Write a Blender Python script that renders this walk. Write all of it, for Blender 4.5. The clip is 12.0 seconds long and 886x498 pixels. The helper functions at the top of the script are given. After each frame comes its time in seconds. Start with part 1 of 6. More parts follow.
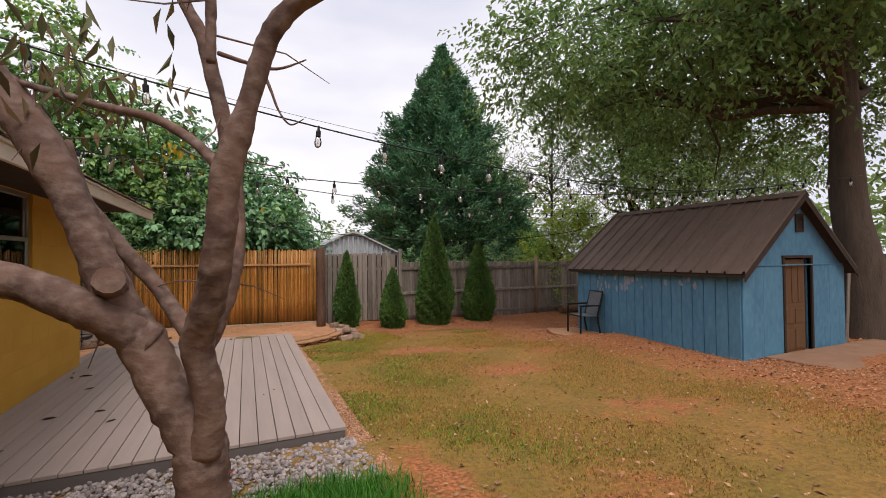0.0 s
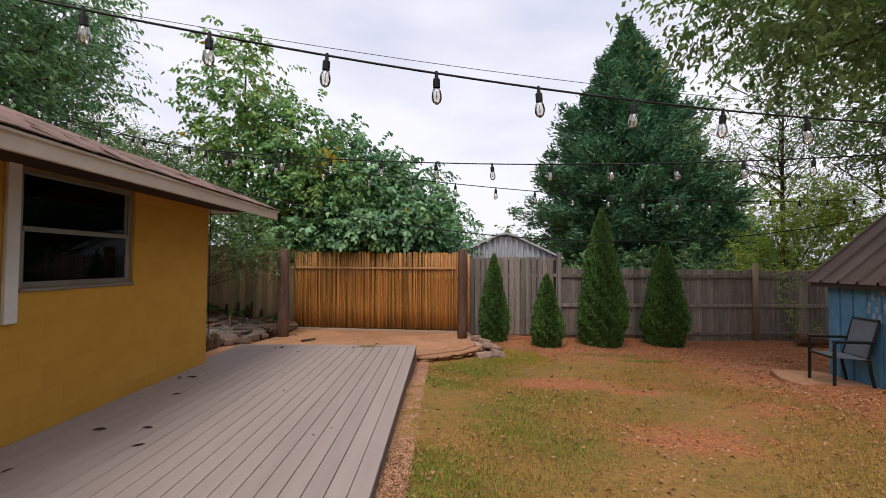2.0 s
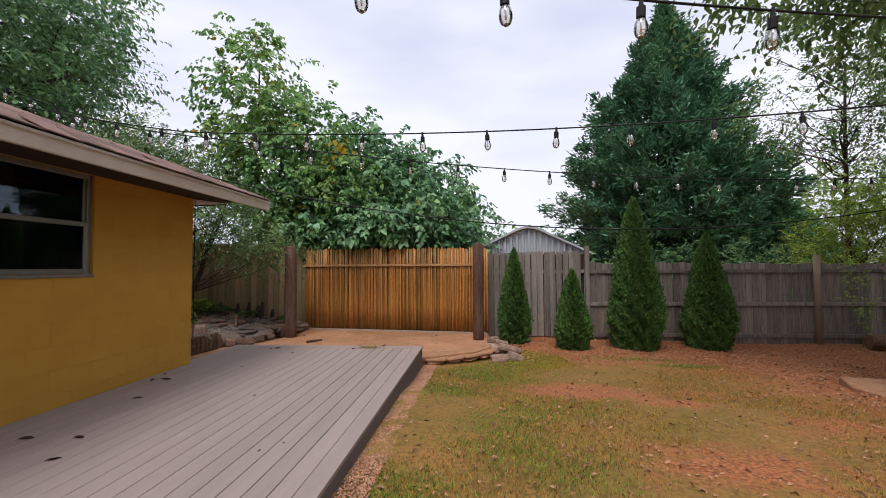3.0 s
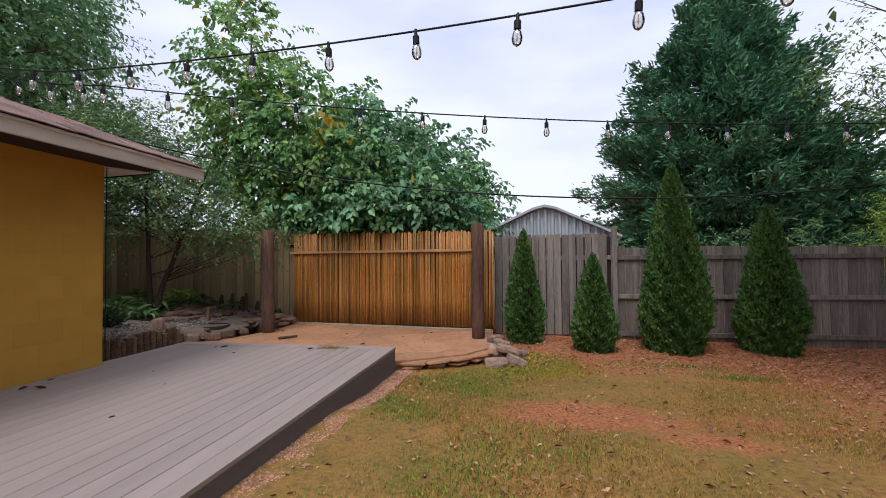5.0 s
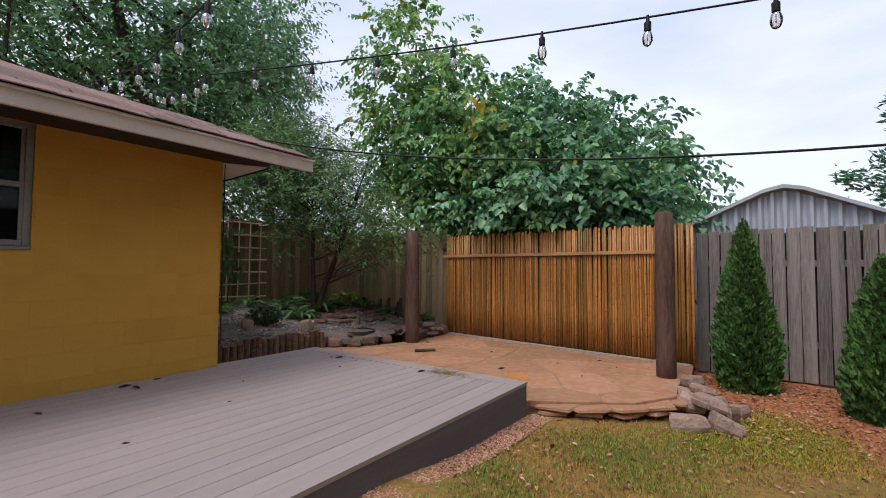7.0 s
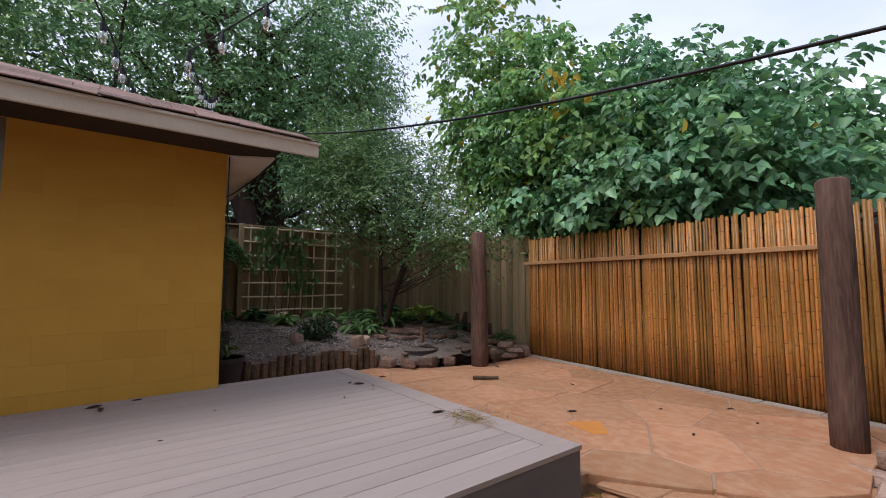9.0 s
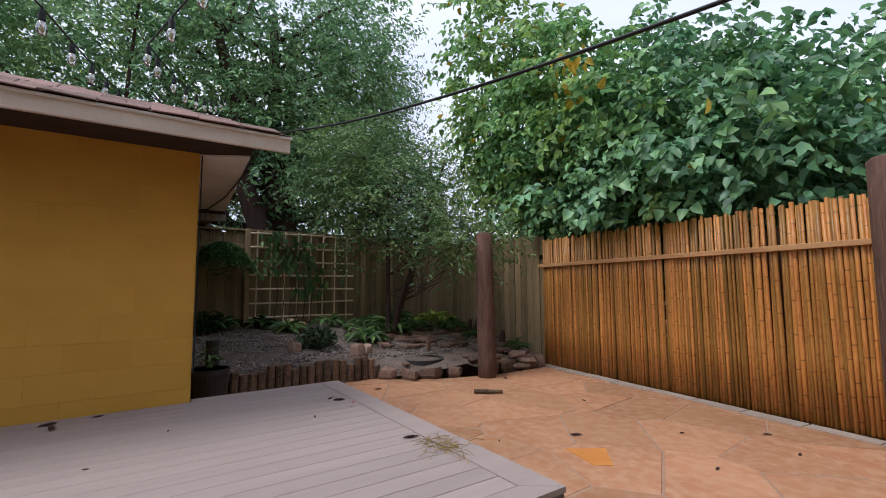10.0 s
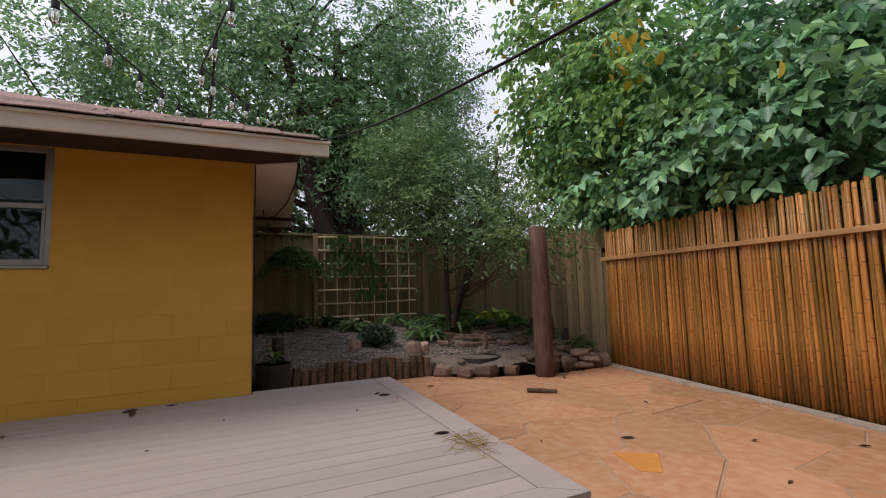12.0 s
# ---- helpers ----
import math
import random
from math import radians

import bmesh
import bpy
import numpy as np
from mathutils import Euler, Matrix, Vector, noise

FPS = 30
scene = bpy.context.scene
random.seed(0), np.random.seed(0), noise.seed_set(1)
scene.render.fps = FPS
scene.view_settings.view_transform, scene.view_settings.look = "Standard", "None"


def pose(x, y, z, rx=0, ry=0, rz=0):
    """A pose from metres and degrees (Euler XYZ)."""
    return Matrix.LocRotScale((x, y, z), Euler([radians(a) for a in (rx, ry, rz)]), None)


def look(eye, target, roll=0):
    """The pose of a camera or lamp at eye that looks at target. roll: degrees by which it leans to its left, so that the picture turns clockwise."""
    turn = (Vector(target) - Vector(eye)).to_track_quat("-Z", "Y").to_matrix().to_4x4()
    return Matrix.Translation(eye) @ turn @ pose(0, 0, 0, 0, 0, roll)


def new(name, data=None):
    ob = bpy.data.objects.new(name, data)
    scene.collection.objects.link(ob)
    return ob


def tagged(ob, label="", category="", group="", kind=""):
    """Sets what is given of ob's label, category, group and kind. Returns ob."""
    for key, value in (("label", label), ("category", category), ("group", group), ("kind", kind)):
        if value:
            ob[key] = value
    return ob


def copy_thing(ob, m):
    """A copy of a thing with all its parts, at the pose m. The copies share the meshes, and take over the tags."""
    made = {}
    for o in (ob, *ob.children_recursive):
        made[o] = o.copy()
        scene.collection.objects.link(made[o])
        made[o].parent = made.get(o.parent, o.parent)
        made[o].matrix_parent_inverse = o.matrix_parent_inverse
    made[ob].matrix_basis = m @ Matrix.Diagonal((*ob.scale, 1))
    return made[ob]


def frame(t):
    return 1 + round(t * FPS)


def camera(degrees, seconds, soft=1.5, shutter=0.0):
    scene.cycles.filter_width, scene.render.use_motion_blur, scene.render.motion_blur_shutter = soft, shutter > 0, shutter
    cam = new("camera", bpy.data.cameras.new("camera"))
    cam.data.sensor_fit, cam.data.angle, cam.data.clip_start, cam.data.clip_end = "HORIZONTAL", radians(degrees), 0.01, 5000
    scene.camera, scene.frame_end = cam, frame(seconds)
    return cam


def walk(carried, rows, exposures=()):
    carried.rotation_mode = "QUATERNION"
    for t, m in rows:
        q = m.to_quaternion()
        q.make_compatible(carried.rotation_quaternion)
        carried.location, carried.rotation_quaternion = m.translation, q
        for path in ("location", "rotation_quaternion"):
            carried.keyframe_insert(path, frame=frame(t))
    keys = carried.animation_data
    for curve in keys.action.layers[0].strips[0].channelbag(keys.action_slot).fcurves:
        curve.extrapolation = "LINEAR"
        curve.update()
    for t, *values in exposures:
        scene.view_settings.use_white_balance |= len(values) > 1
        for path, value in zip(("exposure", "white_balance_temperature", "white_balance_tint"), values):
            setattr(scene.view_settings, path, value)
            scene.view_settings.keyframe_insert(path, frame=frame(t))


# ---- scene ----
cam = camera(90.4, 12.0, soft=0.95)
PATH = [
    (0, (0.117, 0.025, 1.328), (0.853, 1.668, 1.360), -0.5),
    (0.5, (0.527, 0.385, 1.321), (1.038, 2.111, 1.366), -0.3),
    (1, (0.823, 0.740, 1.300), (1.171, 2.505, 1.356), -0.2),
    (1.5, (1.106, 1.109, 1.300), (1.277, 2.899, 1.363), -0.2),
    (2, (1.346, 1.463, 1.291), (1.349, 3.262, 1.348), 0.3),
    (2.5, (1.569, 1.842, 1.238), (1.565, 3.641, 1.303), -0.5),
    (3, (1.803, 2.187, 1.122), (1.658, 3.980, 1.194), -0.3),
    (3.2, (1.882, 2.334, 1.076), (1.733, 4.127, 1.151), -0.5),
    (5, (2.511, 3.671, 0.972), (2.197, 5.442, 1.018), -0.5),
    (5.5, (2.714, 4.097, 0.937), (2.110, 5.792, 0.988), -0.4),
    (6, (2.689, 4.488, 0.945), (2.072, 6.178, 1.005), -0.4),
    (6.5, (2.723, 4.942, 0.933), (1.825, 6.501, 1.005), -0.1),
    (7, (2.661, 5.318, 0.904), (1.621, 6.785, 0.987), 0.3),
    (8.8, (2.531, 6.673, 0.820), (1.208, 7.887, 0.952), -0.2),
    (9, (2.509, 6.832, 0.812), (1.104, 7.949, 0.956), 0.1),
    (9.5, (2.482, 7.173, 0.811), (1.015, 8.206, 0.957), 0),
    (10, (2.426, 7.420, 0.825), (0.941, 8.426, 0.985), -0.4),
    (10.5, (2.492, 7.622, 0.793), (0.911, 8.464, 0.966), -0.3),
    (11, (2.551, 7.691, 0.802), (0.926, 8.447, 0.968), -0.6),
    (11.5, (2.570, 7.706, 0.798), (0.943, 8.459, 0.961), -1),
    (12, (2.538, 7.736, 0.780), (0.903, 8.469, 0.946), -1.6),
]
walk(cam, [(t, look(eye, target, roll)) for t, eye, target, roll in PATH],
     exposures=[(0, 0.52, 6800, 10), (0.8, 0.42, 6700, 10), (2.5, 0.45, 6350, 10), (6, 0.46, 5850, 10), (9.5, 0.63, 5800, 10), (10.6, 0.68, 5950, 10), (12, 0.58, 6300, 10)])

# ---- sky, sun, exposure ----
world = bpy.data.worlds.new("overcast_sky")
scene.world = world
world.use_nodes = True
wt = world.node_tree
wt.nodes.clear()
w_out = wt.nodes.new("ShaderNodeOutputWorld")
w_bg = wt.nodes.new("ShaderNodeBackground")
w_sky = wt.nodes.new("ShaderNodeTexSky")
w_sky.sky_type = 'NISHITA'
w_sky.sun_disc = False
w_sky.sun_elevation = radians(60)
w_sky.sun_rotation = radians(188)
w_sky.dust_density = 4.0
w_co = wt.nodes.new("ShaderNodeTexCoord")
w_map = wt.nodes.new("ShaderNodeMapping")
w_map.inputs["Scale"].default_value = (1.0, 1.0, 3.2)
w_noise = wt.nodes.new("ShaderNodeTexNoise")
w_noise.inputs["Scale"].default_value = 1.6
w_noise.inputs["Detail"].default_value = 4.0
w_ramp = wt.nodes.new("ShaderNodeValToRGB")
w_ramp.color_ramp.elements[0].position = 0.36
w_ramp.color_ramp.elements[0].color = (6.6, 6.8, 8.3, 1)
w_ramp.color_ramp.elements[1].position = 0.62
w_ramp.color_ramp.elements[1].color = (9.2, 9.1, 9.8, 1)
w_mix = wt.nodes.new("ShaderNodeMix")
w_mix.data_type = 'RGBA'
w_mix.inputs["Factor"].default_value = 0.92
wt.links.new(w_co.outputs["Generated"], w_map.inputs["Vector"])
wt.links.new(w_map.outputs["Vector"], w_noise.inputs["Vector"])
wt.links.new(w_noise.outputs["Fac"], w_ramp.inputs["Fac"])
wt.links.new(w_sky.outputs["Color"], w_mix.inputs["A"])
wt.links.new(w_ramp.outputs["Color"], w_mix.inputs["B"])
wt.links.new(w_mix.outputs["Result"], w_bg.inputs["Color"])
w_bg.inputs["Strength"].default_value = 0.083
wt.links.new(w_bg.outputs["Background"], w_out.inputs["Surface"])
sun = new("sun", bpy.data.lights.new("sun", 'SUN'))
sun.data.energy = 1.5
sun.data.angle = radians(25)
sun.data.color = (1.0, 0.95, 0.88)
sun.matrix_basis = look((0, 0, 30), (2.2, 16.5, 0))

# ---- materials ----
def material(name, a, b=None, c=None, scale=3.0, fine=40.0, rough=0.8, bump=0.25, metal=0.0, stretch=(1, 1, 1),
             vary=0.0, island=0.0, spec=0.3, depth=0.004, translucent=0.0, rough_b=None):
    """Two-scale colour variation, grain relief, variation per object and per island."""
    m = bpy.data.materials.new(name)
    m.use_nodes = True
    t = m.node_tree
    n, k = t.nodes, t.links
    bs = n["Principled BSDF"]
    b = b or tuple(v * 0.75 for v in a)
    c = c or tuple(v * 0.85 for v in a)
    co = n.new("ShaderNodeTexCoord")
    info = n.new("ShaderNodeObjectInfo")
    off = n.new("ShaderNodeVectorMath")
    off.operation = 'MULTIPLY_ADD'
    off.inputs[1].default_value = (37.0, 37.0, 37.0)
    k.new(info.outputs["Random"], off.inputs[0])
    k.new(co.outputs["Object"], off.inputs[2])
    mp = n.new("ShaderNodeMapping")
    mp.inputs["Scale"].default_value = stretch
    k.new(off.outputs[0], mp.inputs["Vector"])
    n1 = n.new("ShaderNodeTexNoise")
    n1.inputs["Scale"].default_value = scale
    n1.inputs["Detail"].default_value = 5
    n1.inputs["Roughness"].default_value = 0.62
    k.new(mp.outputs["Vector"], n1.inputs["Vector"])
    n2 = n.new("ShaderNodeTexNoise")
    n2.inputs["Scale"].default_value = fine
    n2.inputs["Detail"].default_value = 3
    k.new(mp.outputs["Vector"], n2.inputs["Vector"])
    r1 = n.new("ShaderNodeMapRange")
    r1.inputs["From Min"].default_value, r1.inputs["From Max"].default_value = 0.35, 0.65
    k.new(n1.outputs["Fac"], r1.inputs["Value"])
    x1 = n.new("ShaderNodeMix")
    x1.data_type = 'RGBA'
    x1.inputs["A"].default_value, x1.inputs["B"].default_value = (*a, 1), (*b, 1)
    k.new(r1.outputs["Result"], x1.inputs["Factor"])
    r2 = n.new("ShaderNodeMapRange")
    r2.inputs["From Min"].default_value, r2.inputs["From Max"].default_value = 0.4, 0.75
    r2.inputs["To Max"].default_value = 0.8
    k.new(n2.outputs["Fac"], r2.inputs["Value"])
    x2 = n.new("ShaderNodeMix")
    x2.data_type = 'RGBA'
    x2.inputs["B"].default_value = (*c, 1)
    k.new(r2.outputs["Result"], x2.inputs["Factor"])
    k.new(x1.outputs["Result"], x2.inputs["A"])
    col = x2.outputs["Result"]
    for amount, source in ((vary, info.outputs["Random"]), (island, None)):
        if amount:
            if source is None:
                source = n.new("ShaderNodeNewGeometry").outputs["Random Per Island"]
            hs = n.new("ShaderNodeHueSaturation")
            v = n.new("ShaderNodeMapRange")
            v.inputs["To Min"].default_value, v.inputs["To Max"].default_value = 1 - amount, 1 + amount
            h = n.new("ShaderNodeMapRange")
            h.inputs["To Min"].default_value, h.inputs["To Max"].default_value = 0.5 + 0.015 * amount, 0.5 - 0.02 * amount
            k.new(source, v.inputs["Value"])
            k.new(source, h.inputs["Value"])
            k.new(v.outputs["Result"], hs.inputs["Value"])
            k.new(h.outputs["Result"], hs.inputs["Hue"])
            k.new(col, hs.inputs["Color"])
            col = hs.outputs["Color"]
    k.new(col, bs.inputs["Base Color"])
    bs.inputs["Roughness"].default_value = rough
    if rough_b is not None:
        rr = n.new("ShaderNodeMapRange")
        rr.inputs["To Min"].default_value, rr.inputs["To Max"].default_value = rough, rough_b
        k.new(r1.outputs["Result"], rr.inputs["Value"])
        k.new(rr.outputs["Result"], bs.inputs["Roughness"])
    bs.inputs["Metallic"].default_value = metal
    bs.inputs["Specular IOR Level"].default_value = spec
    if bump:
        bp = n.new("ShaderNodeBump")
        bp.inputs["Strength"].default_value = bump
        bp.inputs["Distance"].default_value = depth
        k.new(n2.outputs["Fac"], bp.inputs["Height"])
        k.new(bp.outputs["Normal"], bs.inputs["Normal"])
    if translucent:
        tr = n.new("ShaderNodeBsdfTranslucent")
        k.new(col, tr.inputs["Color"])
        mx = n.new("ShaderNodeMixShader")
        mx.inputs["Fac"].default_value = translucent
        k.new(bs.outputs[0], mx.inputs[1])
        k.new(tr.outputs[0], mx.inputs[2])
        k.new(mx.outputs[0], n["Material Output"].inputs["Surface"])
    return m


M_WALL = material("yellow_masonry_paint", (0.55, 0.295, 0.043), (0.48, 0.245, 0.030), (0.51, 0.275, 0.038), scale=1.3, fine=90, rough=0.75, bump=0.35, depth=0.003)
M_TRIM = material("cream_trim_paint", (0.64, 0.55, 0.45), (0.54, 0.45, 0.36), scale=4, fine=60, rough=0.55, bump=0.1)
M_SOFFIT = material("white_soffit_paint", (0.72, 0.70, 0.66), (0.6, 0.58, 0.53), scale=3, rough=0.7)
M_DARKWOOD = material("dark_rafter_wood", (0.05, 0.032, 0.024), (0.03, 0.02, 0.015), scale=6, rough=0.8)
M_ROOF = material("brown_roof_shingle", (0.21, 0.125, 0.10), (0.14, 0.082, 0.066), (0.28, 0.18, 0.145), scale=2.2, fine=40, rough=0.8, bump=0.3, vary=0.3)
M_DECK = material("taupe_composite_board", (0.36, 0.285, 0.255), (0.31, 0.245, 0.22), (0.34, 0.27, 0.24), scale=2.0, fine=70, rough=0.6, bump=0.15, stretch=(6, 0.5, 6), vary=0.05, depth=0.002)
M_FASCIA = material("grey_deck_fascia", (0.15, 0.13, 0.125), (0.12, 0.10, 0.10), scale=2, fine=60, rough=0.6, stretch=(1, 0.4, 4))
M_BAMBOO = material("golden_bamboo_cane", (0.40, 0.180, 0.036), (0.25, 0.095, 0.019), (0.47, 0.24, 0.06), scale=3, fine=30, rough=0.42, bump=0.15, stretch=(4, 4, 0.5), vary=0.5, spec=0.4)
bt = M_BAMBOO.node_tree
b_co, b_in = bt.nodes.new("ShaderNodeTexCoord"), bt.nodes.new("ShaderNodeObjectInfo")
b_sp, b_ma, b_fr, b_lt, b_mx = bt.nodes.new("ShaderNodeSeparateXYZ"), bt.nodes.new("ShaderNodeMath"), bt.nodes.new("ShaderNodeMath"), bt.nodes.new("ShaderNodeMath"), bt.nodes.new("ShaderNodeMix")
b_ma.operation, b_fr.operation, b_lt.operation, b_mx.data_type = 'MULTIPLY_ADD', 'FRACT', 'LESS_THAN', 'RGBA'
b_ma.inputs[1].default_value, b_lt.inputs[1].default_value = 3.4, 0.035
b_mx.inputs["B"].default_value = (0.22, 0.09, 0.025, 1)
bt.links.new(b_co.outputs["Object"], b_sp.inputs[0])
bt.links.new(b_sp.outputs["Z"], b_ma.inputs[0])
b_k = bt.nodes.new("ShaderNodeMath")
b_k.operation = 'MULTIPLY'
b_k.inputs[1].default_value = 17.0
bt.links.new(b_in.outputs["Random"], b_k.inputs[0])
bt.links.new(b_k.outputs[0], b_ma.inputs[2])
bt.links.new(b_ma.outputs[0], b_fr.inputs[0])
bt.links.new(b_fr.outputs[0], b_lt.inputs[0])
bt.links.new(b_lt.outputs[0], b_mx.inputs["Factor"])
b_bs = bt.nodes["Principled BSDF"]
bt.links.new(b_bs.inputs["Base Color"].links[0].from_socket, b_mx.inputs["A"])
bt.links.new(b_mx.outputs["Result"], b_bs.inputs["Base Color"])
M_BATTEN = material("pale_pine_batten", (0.52, 0.29, 0.13), (0.40, 0.2, 0.08), scale=5, fine=40, rough=0.7, stretch=(0.5, 4, 4))
M_FENCE = material("weathered_grey_board", (0.25, 0.21, 0.18), (0.12, 0.098, 0.082), (0.33, 0.285, 0.25), scale=3.5, fine=30, rough=0.9, bump=0.5, stretch=(4, 4, 0.35), vary=0.28, depth=0.006)
M_PALE_POST = material("pale_weathered_post", (0.30, 0.21, 0.14), (0.22, 0.155, 0.105), scale=4, fine=30, rough=0.85, stretch=(4, 4, 0.4))
M_FENCE_MOSS = material("damp_mossy_board", (0.26, 0.185, 0.10), (0.15, 0.125, 0.068), (0.34, 0.235, 0.125), scale=2.5, fine=30, rough=0.9, bump=0.4, stretch=(4, 4, 0.35), vary=0.3, depth=0.006)
M_POST = material("dark_creosote_timber", (0.12, 0.062, 0.042), (0.055, 0.030, 0.022), (0.19, 0.11, 0.075), scale=4, fine=16, rough=0.88, bump=0.9, stretch=(3, 3, 0.4), depth=0.016)
M_STONE = material("rust_flagstone", (0.41, 0.20, 0.10), (0.33, 0.15, 0.072), (0.45, 0.27, 0.16), scale=1.1, fine=12, rough=0.72, bump=0.3, vary=0.16, depth=0.006)
M_STONE_ORANGE = material("orange_flagstone", (0.56, 0.23, 0.05), (0.48, 0.18, 0.04), scale=3, fine=18, rough=0.8)
M_GROUT = material("sandy_mortar", (0.38, 0.25, 0.17), (0.30, 0.18, 0.11), scale=4, fine=60, rough=0.95)
M_ROCK = material("grey_tan_rock", (0.36, 0.235, 0.17), (0.20, 0.125, 0.095), (0.44, 0.31, 0.235), scale=4, fine=14, rough=0.9, bump=0.5, vary=0.25, depth=0.01)
# Brown slate, its colour lowered to carry the shade over the bed.
M_ROCK_DARK = material("shaded_slate_rock", (0.16, 0.10, 0.075), (0.065, 0.045, 0.036), (0.29, 0.17, 0.105), scale=5, fine=25, rough=0.85, bump=0.6, vary=0.4, depth=0.01)
M_PEBBLE = material("river_pebble", (0.25, 0.22, 0.215), (0.14, 0.125, 0.125), (0.36, 0.285, 0.25), scale=9, fine=60, rough=0.7, bump=0.2, vary=0.35, island=0.4)
M_PEBBLE_D = material("dark_stone_chip", (0.22, 0.185, 0.165), (0.10, 0.083, 0.072), (0.37, 0.32, 0.29), scale=9, fine=60, rough=0.9, island=0.6)
M_GRIT = material("pink_stone_grit", (0.50, 0.28, 0.17), (0.36, 0.17, 0.10), scale=9, fine=60, rough=0.9, island=0.4)
M_BLUE = material("faded_blue_paint", (0.088, 0.232, 0.355), (0.068, 0.18, 0.29), (0.115, 0.275, 0.40), scale=1.6, fine=14, rough=0.72, bump=0.2, stretch=(1, 1, 0.45))
M_WORN = material("bare_worn_patch", (0.34, 0.37, 0.42), (0.20, 0.24, 0.30), scale=9, fine=40, rough=0.85)
M_SHED_ROOF = material("brown_painted_metal", (0.115, 0.074, 0.060), (0.085, 0.055, 0.044), (0.13, 0.088, 0.072), scale=1.4, fine=30, rough=0.5, bump=0.05, rough_b=0.7, stretch=(0.6, 2.5, 0.6))
M_DOOR = material("brown_door_paint", (0.16, 0.085, 0.042), (0.12, 0.06, 0.03), scale=4, fine=30, rough=0.6, stretch=(3, 3, 0.4))
M_BLACK = material("black_enamel", (0.012, 0.012, 0.014), rough=0.4, bump=0.0)
M_SLING = material("grey_mesh_sling", (0.15, 0.16, 0.18), (0.11, 0.12, 0.14), scale=30, fine=200, rough=0.8)
M_CABLE = material("black_cable", (0.010, 0.010, 0.010), rough=0.5, bump=0.0)
M_CONCRETE = material("stained_concrete", (0.33, 0.185, 0.12), (0.26, 0.13, 0.08), scale=3, fine=50, rough=0.9)
M_BARK_PEACH = material("peach_bark", (0.16, 0.092, 0.070), (0.062, 0.036, 0.029), (0.27, 0.185, 0.155), scale=5, fine=20, rough=0.85, bump=0.7, stretch=(1, 1, 1.35), depth=0.010)
M_BARK_OAK = material("grey_oak_bark", (0.105, 0.078, 0.060), (0.06, 0.045, 0.036), scale=3, fine=16, rough=0.92, bump=0.9, stretch=(3, 3, 0.5), depth=0.02)
M_BARK_DARK = material("dark_red_bark", (0.075, 0.045, 0.036), (0.04, 0.026, 0.022), scale=4, fine=18, rough=0.92, bump=0.8, stretch=(3, 3, 0.5), depth=0.015)
M_LEAF_MUL = material("broad_green_leaf", (0.145, 0.31, 0.145), (0.235, 0.40, 0.125), (0.11, 0.25, 0.18), scale=0.8, fine=9, rough=0.42, bump=0, island=0.5, translucent=0.3, spec=0.5)
M_LEAF_YELLOW = material("yellow_turned_leaf", (0.52, 0.36, 0.03), (0.42, 0.33, 0.05), scale=3, rough=0.6, bump=0, island=0.3, translucent=0.3)
M_LEAF_DARK = material("dark_green_leaf", (0.18, 0.35, 0.165), (0.27, 0.42, 0.15), (0.13, 0.25, 0.17), scale=0.6, fine=9, rough=0.55, bump=0, island=0.5, translucent=0.45)
M_LEAF_OAK = material("oak_leaf", (0.155, 0.26, 0.09), (0.215, 0.32, 0.095), scale=0.5, fine=9, rough=0.6, bump=0, island=0.45, translucent=0.45)
# Darker copy of the leaf green, with the bed's shade put into the colour.
M_LEAF_BED = material("shaded_bed_leaf", (0.085, 0.18, 0.06), (0.17, 0.26, 0.07), (0.06, 0.12, 0.05), scale=0.8, fine=9, rough=0.5, bump=0, island=0.6, translucent=0.3)
M_LEAF_LIME = material("lime_green_leaf", (0.30, 0.44, 0.08), (0.38, 0.48, 0.09), scale=0.6, fine=9, rough=0.6, bump=0, island=0.4, translucent=0.4)
M_LEAF_MAPLE = material("fine_maple_leaf", (0.13, 0.24, 0.10), (0.22, 0.32, 0.10), (0.09, 0.165, 0.10), scale=0.9, fine=9, rough=0.6, bump=0, island=0.5, translucent=0.35)
M_CONIFER = material("blue_green_conifer_spray", (0.08, 0.21, 0.118), (0.14, 0.28, 0.135), scale=0.5, fine=7, rough=0.7, bump=0, island=0.5, translucent=0.15)
M_ARBOR = material("arborvitae_spray", (0.07, 0.15, 0.036), (0.105, 0.20, 0.042), scale=2.0, fine=12, rough=0.7, bump=0, island=0.5, translucent=0.15)
M_ARBOR_IN = material("core_shade_colour", (0.022, 0.035, 0.012), (0.03, 0.025, 0.012), scale=8, rough=0.9)
M_PEACH_LEAF = material("drooping_peach_leaf", (0.10, 0.11, 0.045), (0.20, 0.10, 0.045), (0.09, 0.13, 0.07), scale=2, rough=0.55, bump=0, island=0.5, translucent=0.3)
M_FALLEN = material("fallen_brown_leaf", (0.28, 0.135, 0.06), (0.20, 0.095, 0.05), (0.36, 0.20, 0.10), scale=9, rough=0.8, bump=0, vary=0.4, island=0.5)
M_LEAF_BLACK = material("dried_dark_leaf", (0.035, 0.020, 0.018), (0.06, 0.03, 0.025), scale=9, rough=0.7, vary=0.3)
M_GRASS = material("short_dry_grass", (0.40, 0.225, 0.050), (0.27, 0.205, 0.034), (0.45, 0.265, 0.075), scale=0.7, fine=4, rough=0.8, bump=0, island=0.5, translucent=0.25)
M_TUFT = material("lush_green_grass", (0.055, 0.20, 0.022), (0.075, 0.25, 0.03), scale=3, rough=0.6, bump=0, island=0.4, translucent=0.3)
